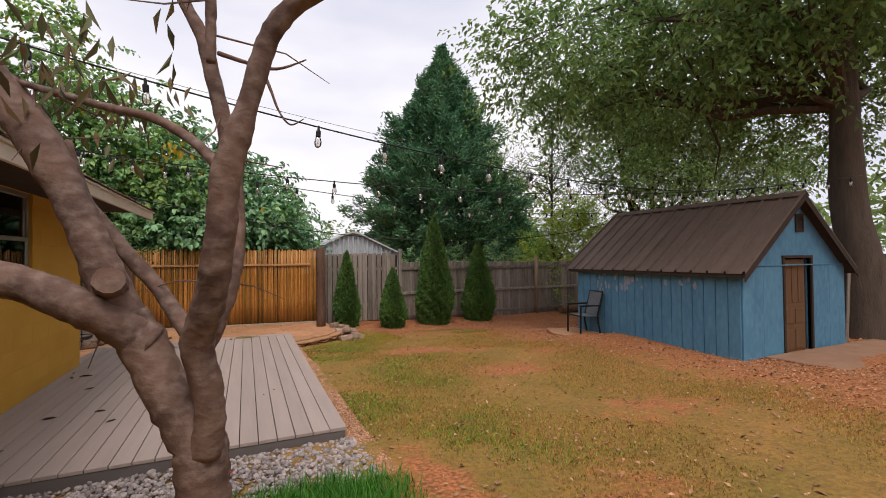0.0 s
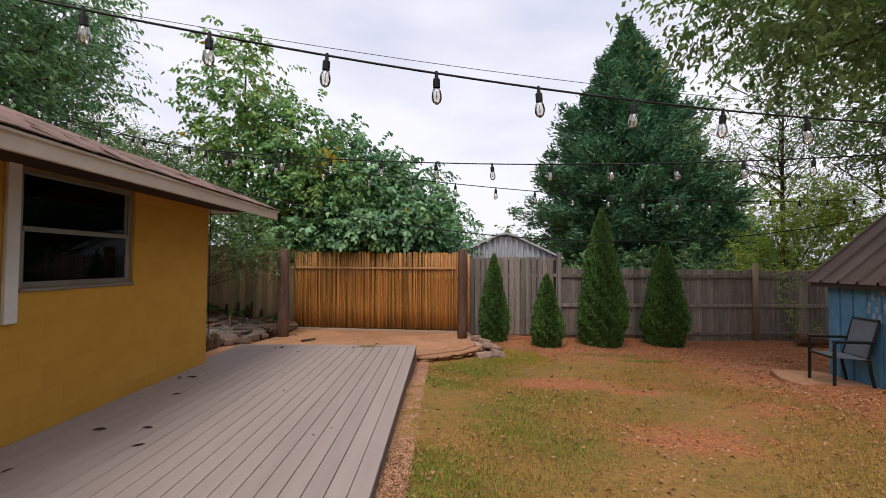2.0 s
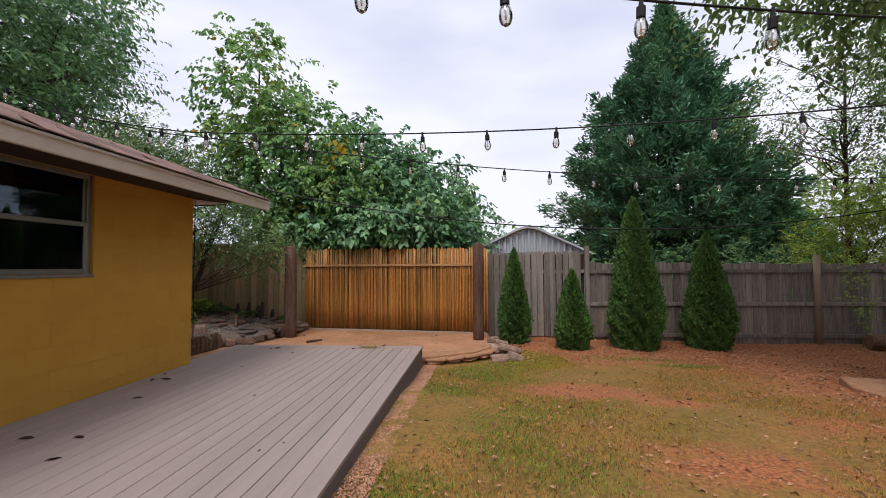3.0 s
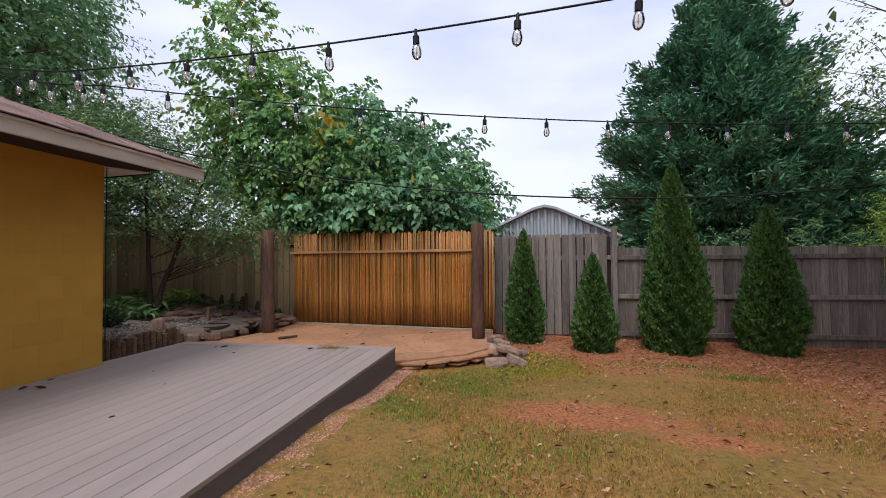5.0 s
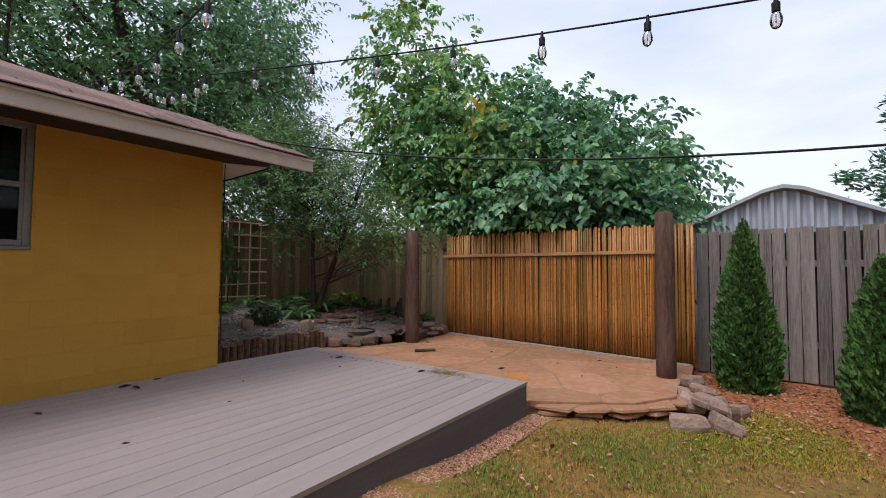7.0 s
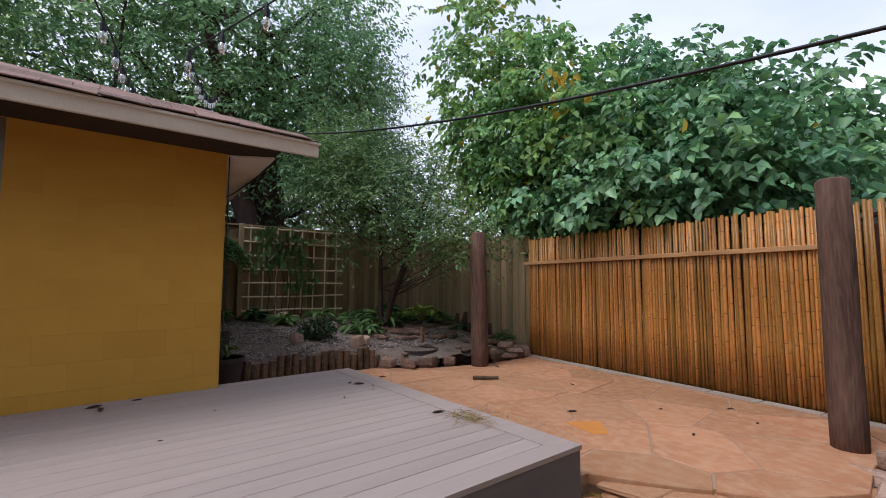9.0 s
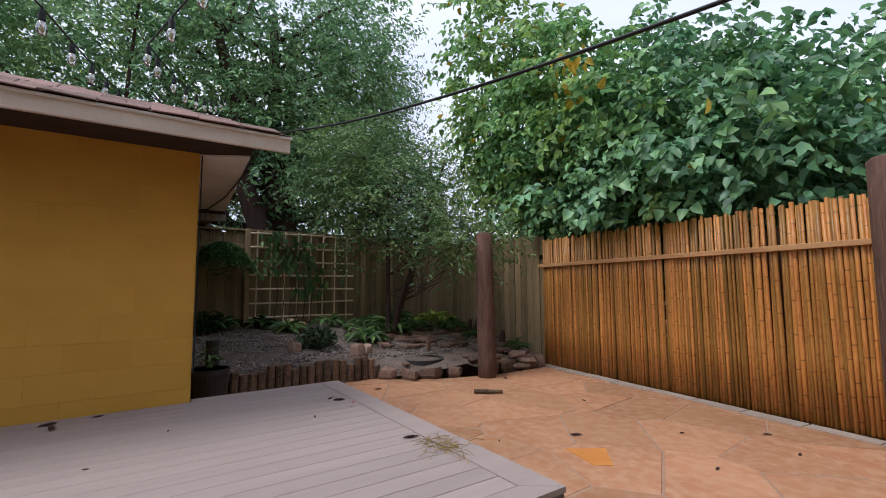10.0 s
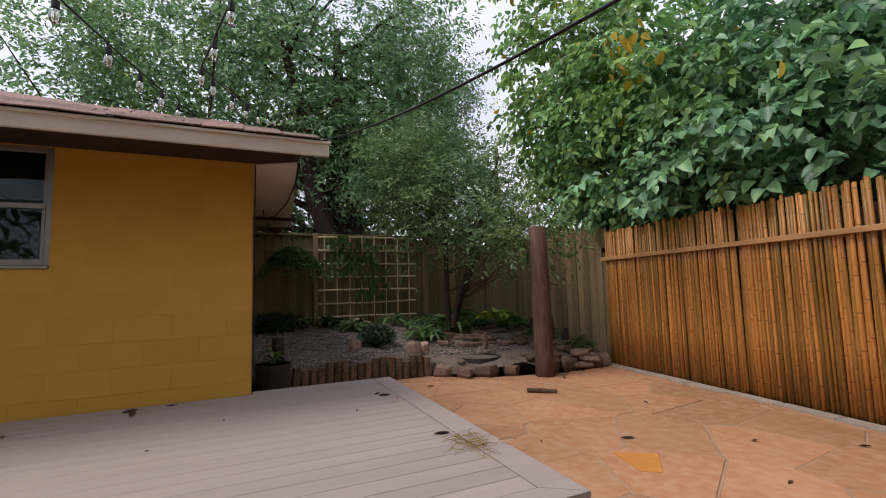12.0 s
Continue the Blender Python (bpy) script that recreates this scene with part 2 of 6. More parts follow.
M_LOG = material("log_edging_wood", (0.14, 0.085, 0.05), (0.065, 0.04, 0.026), (0.23, 0.145, 0.085), scale=7, fine=30, rough=0.9, vary=0.35)
M_SOIL = material("gravelly_soil", (0.14, 0.103, 0.082), (0.07, 0.05, 0.038), (0.25, 0.20, 0.17), scale=5, fine=45, rough=0.95, bump=0.9, depth=0.02)
M_METAL_WHITE = material("white_corrugated_metal", (0.52, 0.53, 0.56), (0.44, 0.45, 0.48), scale=2, fine=15, rough=0.5, bump=0.05, stretch=(2, 2, 0.4))
M_POT = material("dark_plastic_pot", (0.045, 0.035, 0.033), (0.03, 0.025, 0.024), rough=0.6)
M_LATTICE = material("weathered_lattice_cane", (0.78, 0.64, 0.43), (0.64, 0.49, 0.30), scale=8, rough=0.8, vary=0.2)
M_SOCKET = material("black_lamp_socket", (0.012, 0.012, 0.012), rough=0.5, bump=0.0)
M_FRAME = material("aluminium_window_frame", (0.30, 0.29, 0.27), (0.24, 0.23, 0.21), scale=5, rough=0.45, metal=0.6)
M_DARKROOM = material("unlit_interior_shade", (0.03, 0.03, 0.032), rough=0.9)
M_FARWALL = material("pale_siding", (0.5, 0.48, 0.45), rough=0.8)


def glass(name, color=(1, 1, 1), rough=0.0, alpha=0.25):
    m = bpy.data.materials.new(name)
    m.use_nodes = True
    t = m.node_tree
    gl = t.nodes.new("ShaderNodeBsdfGlossy")
    gl.inputs["Roughness"].default_value = rough
    gl.inputs["Color"].default_value = (*color, 1)
    tr = t.nodes.new("ShaderNodeBsdfTransparent")
    tr.inputs["Color"].default_value = (*color, 1)
    fr = t.nodes.new("ShaderNodeFresnel")
    fr.inputs["IOR"].default_value = 1.5
    ad = t.nodes.new("ShaderNodeMath")
    ad.operation = 'ADD'
    ad.use_clamp = True
    ad.inputs[1].default_value = alpha
    mx = t.nodes.new("ShaderNodeMixShader")
    t.links.new(fr.outputs[0], ad.inputs[0])
    t.links.new(ad.outputs[0], mx.inputs["Fac"])
    t.links.new(tr.outputs[0], mx.inputs[1])
    t.links.new(gl.outputs[0], mx.inputs[2])
    t.links.new(mx.outputs[0], t.nodes["Material Output"].inputs["Surface"])
    return m


M_PANE = glass("window_glass", (0.50, 0.55, 0.58), 0.0, 0.0)
M_BULB = glass("bulb_glass", (0.95, 0.95, 0.93), 0.08, 0.22)


# ---- mesh helpers ----
class Geo:
    """Collects verts and faces of one mesh."""

    def __init__(self):
        self.v, self.f = [], []

    def add(self, verts, faces):
        o = len(self.v)
        self.v.extend(tuple(p) for p in verts)
        self.f.extend(tuple(i + o for i in q) for q in faces)
        return self

    def box(self, lo, hi, c=0.0, m=None):
        """A box, its edges chamfered by c."""
        mid = [(a + b) / 2 for a, b in zip(lo, hi)]
        h = [abs(b - a) / 2 for a, b in zip(lo, hi)]
        if c <= 0:
            vs = [Vector((mid[0] + sx * h[0], mid[1] + sy * h[1], mid[2] + sz * h[2])) for sx in (-1, 1) for sy in (-1, 1) for sz in (-1, 1)]
            fs = [(0, 1, 3, 2), (4, 6, 7, 5), (0, 4, 5, 1), (2, 3, 7, 6), (0, 2, 6, 4), (1, 5, 7, 3)]
        else:
            c = min(c, min(h) * 0.9)
            vs, idx = [], {}
            for sx in (-1, 1):
                for sy in (-1, 1):
                    for sz in (-1, 1):
                        s = (sx, sy, sz)
                        for ax in range(3):
                            idx[(s, ax)] = len(vs)
                            vs.append(Vector([mid[i] + s[i] * (h[i] if i == ax else h[i] - c) for i in range(3)]))
            fs = []
            for ax in range(3):
                u, w = [i for i in range(3) if i != ax]
                for sg in (-1, 1):
                    q = []
                    for su, sw in ((-1, -1), (1, -1), (1, 1), (-1, 1)):
                        s = [0, 0, 0]
                        s[ax], s[u], s[w] = sg, su, sw
                        q.append(idx[(tuple(s), ax)])
                    fs.append(tuple(q))
                for su in (-1, 1):
                    for sw in (-1, 1):
                        q = []
                        for sg, which in ((-1, u), (1, u), (1, w), (-1, w)):
                            s = [0, 0, 0]
                            s[ax], s[u], s[w] = sg, su, sw
                            q.append(idx[(tuple(s), which)])
                        fs.append(tuple(q))
            for sx in (-1, 1):
                for sy in (-1, 1):
                    for sz in (-1, 1):
                        s = (sx, sy, sz)
                        fs.append((idx[(s, 0)], idx[(s, 1)], idx[(s, 2)]))
        if m is not None:
            vs = [m @ p for p in vs]
        return self.add(vs, fs)

    def tube(self, pts, radii, n=8, wobble=0.0, rng=None, caps=True):
        """A tube along pts, with a radius at each."""
        pts = [Vector(p) for p in pts]
        if not isinstance(radii, (list, tuple)):
            radii = [radii] * len(pts)
        vs, fs = [], []
        side = None
        for i, p in enumerate(pts):
            d = (pts[min(i + 1, len(pts) - 1)] - pts[max(i - 1, 0)]).normalized()
            if side is None:
                side = d.orthogonal().normalized()
            side = (side - d * side.dot(d)).normalized()
            up = d.cross(side)
            for j in range(n):
                a = 2 * math.pi * j / n
                r = radii[i] * (1 + (rng.uniform(-wobble, wobble) if rng else 0))
                vs.append(p + side * (r * math.cos(a)) + up * (r * math.sin(a)))
        for i in range(len(pts) - 1):
            for j in range(n):
                fs.append((i * n + j, i * n + (j + 1) % n, (i + 1) * n + (j + 1) % n, (i + 1) * n + j))
        if caps:
            fs.append(tuple(reversed(range(n))))
            fs.append(tuple(range((len(pts) - 1) * n, len(pts) * n)))
        return self.add(vs, fs)

    def slab(self, poly, z0, z1, c=0.0):
        """A flat polygon (counter-clockwise) raised from z0 to z1, its upper rim chamfered by c."""
        n = len(poly)
        cx, cy = sum(p[0] for p in poly) / n, sum(p[1] for p in poly) / n
        rings = [[(x, y, z0) for x, y in poly], [(x, y, z1 - c) for x, y in poly]]
        if c:
            ring = []
            for x, y in poly:
                d = math.hypot(x - cx, y - cy) or 1
                ring.append((x - (x - cx) / d * c, y - (y - cy) / d * c, z1))
            rings.append(ring)
        vs = [p for r in rings for p in r]
        fs = [(k * n + j, k * n + (j + 1) % n, (k + 1) * n + (j + 1) % n, (k + 1) * n + j) for k in range(len(rings) - 1) for j in range(n)]
        fs.append(tuple(range((len(rings) - 1) * n, len(rings) * n)))
        fs.append(tuple(reversed(range(n))))
        return self.add(vs, fs)

    def mesh(self, name, mat, smooth=False):
        me = bpy.data.meshes.new(name)
        me.from_pydata(self.v, [], self.f)
        bm = bmesh.new()
        bm.from_mesh(me)
        bmesh.ops.recalc_face_normals(bm, faces=bm.faces)
        bm.to_mesh(me)
        bm.free()
        if smooth:
            me.shade_smooth()
        me.materials.append(mat)
        return me


def part(name, geo, mat, parent=None, label="", smooth=False, at=None):
    """One mesh object, under parent where given. geo: a Geo or a ready mesh."""
    me = geo.mesh(name, mat, smooth) if isinstance(geo, Geo) else geo
    ob = new(name, me)
    if parent is not None:
        ob.parent = parent
    if at is not None:
        ob.matrix_basis = at
    return tagged(ob, label)


def root(name, at, label, category, group="", kind=""):
    ob = new(name)
    ob.empty_display_size = 0.1
    ob.matrix_basis = at if isinstance(at, Matrix) else Matrix.Translation(at)
    return tagged(ob, label, category, group, kind)


def np_mesh(name, verts, faces, mat, smooth=False):
    me = bpy.data.meshes.new(name)
    verts, faces = np.asarray(verts, np.float32), np.asarray(faces, np.int32)
    me.vertices.add(len(verts))
    me.vertices.foreach_set("co", verts.ravel())
    me.loops.add(faces.size)
    me.loops.foreach_set("vertex_index", faces.ravel())
    me.polygons.add(len(faces))
    me.polygons.foreach_set("loop_start", np.arange(0, faces.size, faces.shape[1], dtype=np.int32))
    me.update(calc_edges=True)
    if smooth:
        me.shade_smooth()
    me.materials.append(mat)
    return me


def unit(v):
    return v / np.maximum(np.linalg.norm(v, axis=1, keepdims=True), 1e-9)


def leaves(name, centres, along, facing, length, width, mat, fold=0.25, broad=False):
    """Folded leaves: each a kite of two faces (or, broad, of four) at its own angle."""
    n = len(centres)
    a = unit(along)
    s = unit(np.cross(a, facing))
    f = np.cross(s, a)
    L, W = np.reshape(length, (-1, 1)) * np.ones((n, 1)), np.reshape(width, (-1, 1)) * np.ones((n, 1))
    base, tip = centres - a * L * 0.5, centres + a * L * 0.5 - f * L * 0.12
    if broad:
        l1, r1 = base + a * L * 0.22 + s * W * 0.46 + f * W * fold, base + a * L * 0.22 - s * W * 0.46 + f * W * fold
        l2, r2 = base + a * L * 0.62 + s * W * 0.36 + f * W * fold * 0.7, base + a * L * 0.62 - s * W * 0.36 + f * W * fold * 0.7
        v = np.stack([base, r1, r2, tip, l2, l1], 1).reshape(-1, 3)
        o = np.arange(n)[:, None] * 6
        fc = np.concatenate([o + np.array([[0, 1, 2, 3]]), o + np.array([[0, 3, 4, 5]])], 0)
    else:
        l1, r1 = base + a * L * 0.45 + s * W * 0.5 + f * W * fold, base + a * L * 0.45 - s * W * 0.5 + f * W * fold
        v = np.stack([base, r1, tip, l1], 1).reshape(-1, 3)
        o = np.arange(n)[:, None] * 4
        fc = np.concatenate([o + np.array([[0, 1, 2]]), o + np.array([[0, 2, 3]])], 0)
    return np_mesh(name, v, fc, mat, broad)


def in_blobs(rng, blobs, n, shell=0.55):
    """n points in a set of ellipsoids (x, y, z, rx, ry, rz), more of them near the outside."""
    b = np.array(blobs, float)
    w = (b[:, 3] * b[:, 4] * b[:, 5]) ** 0.75
    k = rng.choice(len(b), n, p=w / w.sum())
    d = unit(rng.normal(size=(n, 3)))
    r = shell + (1 - shell) * rng.random((n, 1)) ** 0.6
    r = np.where(rng.random((n, 1)) < 0.22, rng.random((n, 1)), r)
    return b[k, :3] + d * r * b[k, 3:]


def crown(rng, name, blobs, clusters, each, spread, length, width, mat, parent, broad=False, droop=0.3, label="", base=None, per=11, front=None):
    """Leafy shoots through the blobs, each with leaves to both sides; returns where the shoots start."""
    c = in_blobs(rng, blobs, clusters)
    if base is not None:
        c = c[c[:, 2] > base]
    b = np.array(blobs, float)
    near = np.argmin((((c[:, None] - b[None, :, :3]) / b[None, :, 3:]) ** 2).sum(2), 1)
    outw = unit((c - b[near, :3]) / b[near, 3:])
    k = max(1, each // per)
    c2, o2 = np.repeat(c, k, 0), np.repeat(outw, k, 0)
    n = len(c2)
    c2 = c2 + rng.normal(size=c2.shape) * spread * 0.8
    d = unit(o2 * 0.9 + rng.normal(size=(n, 3)) * 0.6 + np.array([0, 0, 0.35]))
    ln = spread * (1.6 + 2.0 * rng.random((n, 1)))
    side = unit(np.cross(d, rng.normal(size=(n, 3)) * 0.35 + np.array([0, 0, 1.0])))
    P, A, F = [], [], []
    for q in range(per):
        u = (q + 0.6) / per
        sg = 1 if q % 2 else -1
        p = c2 + d * ln * u - np.array([0, 0, 1.0]) * ln * u * u * (0.25 + droop * 0.5)
        a = side * sg * 0.9 + d * 0.55 + rng.normal(size=(n, 3)) * 0.28 - np.array([0, 0, 1.0]) * (droop + 0.25)
        P.append(p + unit(a) * length * 0.5)
        A.append(a)
        F.append(rng.normal(size=(n, 3)) * 0.4 + np.array([0, 0, 1.0]) + o2 * 0.5)
    P, A, F = np.concatenate(P), np.concatenate(A), np.concatenate(F)
    keep = rng.random(len(P)) < 0.92
    if front is not None:
        keep &= (P[:, 1] > front) | (P[:, 2] > 2.08)
    P, A, F = P[keep], A[keep], F[keep]
    ll = length * (0.55 + 0.7 * rng.random(len(P)))
    part(name, leaves(name, P, A, F, ll, ll * width, mat, broad=broad), mat, parent, label)
    return c


def limbs(rng, parent, bark, trunk_pts, trunk_r, targets, count, r0=0.06, n=6):
    """Limbs that leave the trunk and bend up to some of the targets, each forking once."""
    pick = rng.choice(len(targets), min(count, len(targets)), replace=False)
    tp = [Vector(p) for p in trunk_pts]
    for i in pick:
        t = Vector(targets[i])
        j = min(range(len(tp)), key=lambda q: abs(tp[q].z - (t.z - 0.75 * math.hypot(t.x - tp[q].x, t.y - tp[q].y))))
        s = tp[j]
        ln = (t - s).length
        bend = Vector(rng.normal(size=3)) * 0.10 * ln
        pts = [s]
        for u in (0.2, 0.4, 0.6, 0.8):
            pts.append(s.lerp(t, u) + bend * (4 * u * (1 - u)) + Vector(rng.normal(size=3)) * 0.03 * ln + Vector((0, 0, -0.06 * ln * (4 * u * (1 - u)))))
        pts.append(t)
        r = r0 * (0.35 + 0.65 * min(1.4, ln / 4.0))
        g = Geo().tube(pts, [r, r * 0.78, r * 0.58, r * 0.4, r * 0.22, r * 0.08], n, caps=False)
        k = int(rng.integers(2, 4))
        tip = pts[k] + (t - s) * 0.4 + Vector(rng.normal(size=3)) * 0.22 * ln
        g.tube([pts[k], pts[k].lerp(tip, 0.5) + Vector(rng.normal(size=3)) * 0.03 * ln, tip], [r * 0.4, r * 0.25, r * 0.06], 5, caps=False)
        part("limb", g, bark, parent)


# ---- ground ----
GY = [(-60, 0.3), (-6, 0.2), (0, 0.02), (4, -0.26), (7.2, -0.33), (8.1, -0.43), (10.5, -0.50), (12.4, -0.45), (20, -0.5), (60, -0.6)]


def ground_z(x, y):
    return np.interp(y, [p[0] for p in GY], [p[1] for p in GY]) - 0.02 * np.clip(x - 1, 0, 7) + 0.10 * np.exp(-((x - 7.2) / 1.2) ** 2 - ((y - 7.3) / 1.5) ** 2)


def axis(lo, hi, step, far):
    inner = np.arange(lo, hi + step / 2, step)
    outer = np.array([step * 2, 1, 3, 8, 20, 60, 150, far])
    return np.concatenate([lo - outer[::-1], inner, hi + outer])


rng = np.random.default_rng(7)
gx, gy = axis(-3.2, 13.0, 0.12, 600), axis(-3.0, 13.0, 0.12, 600)
GX, GYY = np.meshgrid(gx, gy, indexing="ij")
GZ = ground_z(GX, GYY)
inside = (GX > -3) & (GX < 13) & (GYY > -3) & (GYY < 13)
GZ = GZ + np.where(inside, 0.012 * np.sin(GX * 2.1 + 1.3 * np.sin(GYY * 1.7)) + rng.normal(size=GX.shape) * 0.004, 0)
ny = len(gy)
ii, jj = np.meshgrid(np.arange(len(gx) - 1), np.arange(ny - 1), indexing="ij")
q0 = (ii * ny + jj).ravel()


def lump(x, y, cx, cy, rx, ry):
    return np.exp(-(((x - cx) / rx) ** 2 + ((y - cy) / ry) ** 2))


def dirt_at(x, y):
    """How bare the ground is: along the fence, round the shed, worn spots in the lawn."""
    d = np.clip((y - (9.6 + 0.25 * np.sin(x * 1.3) - 0.25 * np.clip(x - 4, 0, 6))) / 1.1, 0, 1)
    d = np.maximum(d, np.clip((x - (4.9 - 0.08 * (y - 4))) / 2.2, 0, 1) * 0.95)
    for cx, cy, rx, ry, k in ((3.05, 7.8, 0.85, 0.5, 1.3), (3.9, 7.3, 0.5, 0.3, 0.8), (3.7, 5.6, 0.8, 0.5, 0.75), (5.2, 6.6, 0.7, 0.5, 0.7), (4.3, 3.4, 1.0, 0.6, 0.6),
                              (6.5, 2.6, 1.3, 0.9, 0.8), (2.4, 2.0, 0.5, 0.8, 0.55), (1.3, 2.6, 0.22, 0.9, 0.9), (5.0, 1.2, 0.9, 0.6, 0.5), (4.6, 8.0, 0.9, 0.5, 0.6)):
        d = np.maximum(d, k * lump(x, y, cx, cy, rx, ry))
    return np.clip(d, 0, 1)


M_GROUND = material("lawn_and_red_clay", (0.33, 0.165, 0.045), (0.21, 0.14, 0.028), (0.13, 0.075, 0.027), scale=1.3, fine=24, rough=0.95, bump=1.0, depth=0.02)
gn, gk = M_GROUND.node_tree.nodes, M_GROUND.node_tree.links
g_at = gn.new("ShaderNodeAttribute")
g_at.attribute_name = "bare"
g_no = gn.new("ShaderNodeTexNoise")
g_no.inputs["Scale"].default_value, g_no.inputs["Detail"].default_value = 4.5, 9
g_co = gn.new("ShaderNodeTexCoord")
gk.new(g_co.outputs["Object"], g_no.inputs["Vector"])
g_ad = gn.new("ShaderNodeMath")
g_ad.operation = 'MULTIPLY_ADD'
g_ad.inputs[1].default_value, g_ad.inputs[2].default_value = 1.6, -0.8
gk.new(g_no.outputs["Fac"], g_ad.inputs[0])
g_sum = gn.new("ShaderNodeMath")
gk.new(g_ad.outputs[0], g_sum.inputs[0])
gk.new(g_at.outputs["Fac"], g_sum.inputs[1])
g_mr = gn.new("ShaderNodeMapRange")
g_mr.inputs["From Min"].default_value, g_mr.inputs["From Max"].default_value = 0.22, 0.72
gk.new(g_sum.outputs[0], g_mr.inputs["Value"])
g_fi = gn.new("ShaderNodeTexNoise")
g_fi.inputs["Scale"].default_value, g_fi.inputs["Detail"].default_value = 34, 6
gk.new(g_co.outputs["Object"], g_fi.inputs["Vector"])
g_cl = gn.new("ShaderNodeValToRGB")
g_cl.color_ramp.elements[0].position, g_cl.color_ramp.elements[0].color = 0.36, (0.19, 0.072, 0.030, 1)
g_cl.color_ramp.elements[1].position, g_cl.color_ramp.elements[1].color = 0.66, (0.49, 0.175, 0.066, 1)
gk.new(g_fi.outputs["Fac"], g_cl.inputs["Fac"])
g_mx = gn.new("ShaderNodeMix")
g_mx.data_type = 'RGBA'
g_bs = gn["Principled BSDF"]
gk.new(g_bs.inputs["Base Color"].links[0].from_socket, g_mx.inputs["A"])
gk.new(g_cl.outputs["Color"], g_mx.inputs["B"])
gk.new(g_mr.outputs["Result"], g_mx.inputs["Factor"])
gk.new(g_mx.outputs["Result"], g_bs.inputs["Base Color"])

g_me = np_mesh("ground", np.stack([GX, GYY, GZ], -1).reshape(-1, 3), np.stack([q0, q0 + ny, q0 + ny + 1, q0 + 1], 1), M_GROUND, True)
g_me.attributes.new("bare", 'FLOAT', 'POINT').data.foreach_set("value", dirt_at(GX, GYY).ravel().astype(np.float32))
tagged(new("ground", g_me), "sloping backyard lawn with bare red clay patches", "ground", kind="structure")

# ---- house ----
DECK = -0.137
WX, WY, WTOP = -2.02, 7.79, 2.085
WIN = (4.97, 6.27, 1.068, 2.055)      # y0, y1, z0, z1 of the window opening
house = root("house", (0, 0, 0), "low house of yellow painted blocks with a brown roof", "house")
T = 0.2
xb = WX - 0.005
for lo, hi in (((xb - T, -6, -0.5), (xb, WIN[0], WTOP)), ((xb - T, WIN[1], -0.5), (xb, WY - 0.005, WTOP)), ((xb - T, WIN[0], -0.5), (xb, WIN[1], WIN[2])),
               ((xb - T, WIN[0], WIN[3]), (xb, WIN[1], WTOP)), ((-8.0, WY - 0.005 - T, -0.5), (xb - T, WY - 0.005, WTOP)), ((-8.0, -6, -0.5), (-7.8, WY - 0.005 - T, WTOP)), ((-8.0, -6.2, -0.5), (xb, -6, WTOP))):
    part("wall", Geo().box(lo, hi), M_WALL, house)
# Room surfaces are near-black: the darkness of the unlit room is in their colour.
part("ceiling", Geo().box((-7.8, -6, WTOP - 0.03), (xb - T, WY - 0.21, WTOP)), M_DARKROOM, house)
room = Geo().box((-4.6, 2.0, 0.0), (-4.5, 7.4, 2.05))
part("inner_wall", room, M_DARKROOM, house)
COURSE, BLOCK = 0.2163, 0.43

# hipped roof
EX, EY, EZ, SL = -1.25, 8.38, 2.085, 0.40
RX = -5.0
rz = EZ + (EX - RX) * SL
hip_y = EY - (EX - RX)
roof = Geo()
roof.add([(EX + 0.03, -6.6, EZ + 0.004), (EX + 0.03, EY, EZ + 0.004), (RX, hip_y, rz + 0.012), (RX, -6.6, rz + 0.012)], [(0, 1, 2, 3)])
roof.add([(EX + 0.03, EY - 0.004, EZ + 0.004), (-1.86, 8.19, EZ + 0.02), (-5.0, 8.41, EZ + 0.012), (RX - 3.75, EY, EZ + 0.012), (RX, hip_y, rz + 0.012)], [(0, 1, 4), (1, 2, 4), (2, 3, 4)])
roof.add([(RX, -6.6, rz), (RX, hip_y, rz), (RX - 3.75, EY, EZ), (RX - 3.75, -6.6, EZ)], [(0, 1, 2, 3)])
part("roof", roof, M_ROOF, house)
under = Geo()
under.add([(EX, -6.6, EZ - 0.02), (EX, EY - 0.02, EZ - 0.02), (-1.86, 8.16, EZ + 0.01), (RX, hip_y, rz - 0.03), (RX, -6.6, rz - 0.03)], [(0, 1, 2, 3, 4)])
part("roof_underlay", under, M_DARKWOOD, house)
part("fascia", Geo().box((EX - 0.03, -6.6, EZ - 0.132), (EX, EY, EZ - 0.006), 0.006), M_TRIM, house)
part("drip_edge", Geo().box((EX - 0.01, -6.6, EZ - 0.022), (EX + 0.022, EY + 0.01, EZ + 0.0), 0.005), M_SOFFIT, house)
part("soffit", Geo().box((WX + 0.002, -6.6, 2.052), (EX - 0.033, WY + 0.38, 2.066)), M_DARKWOOD, house, "dark boards under the eave")
part("soffit", Geo().slab([(-5.0, WY + 0.003), (WX + 0.0, WY + 0.003), (-1.82, WY + 0.38), (-5.0, 8.40)], 2.028, 2.046), M_SOFFIT, house, "white painted boards under the eave")
part("porch_beam", Geo().box((-5.12, WY + 0.003, 1.87), (-5.0, 8.42, 1.975), 0.005), M_FENCE, house, "grey weathered beam")
part("porch_beam", Geo().box((-5.14, WY + 0.003, 1.98), (-5.01, 8.46, 2.05), 0.005), M_DARKWOOD, house)
part("loose_cable", Geo().tube([(WX + 0.02, WY + 0.012, 2.03), (WX + 0.018, WY + 0.012, 1.2), (WX + 0.02, WY + 0.012, 0.1)], 0.006, 5), M_CABLE, house, "thin black cable down the corner")
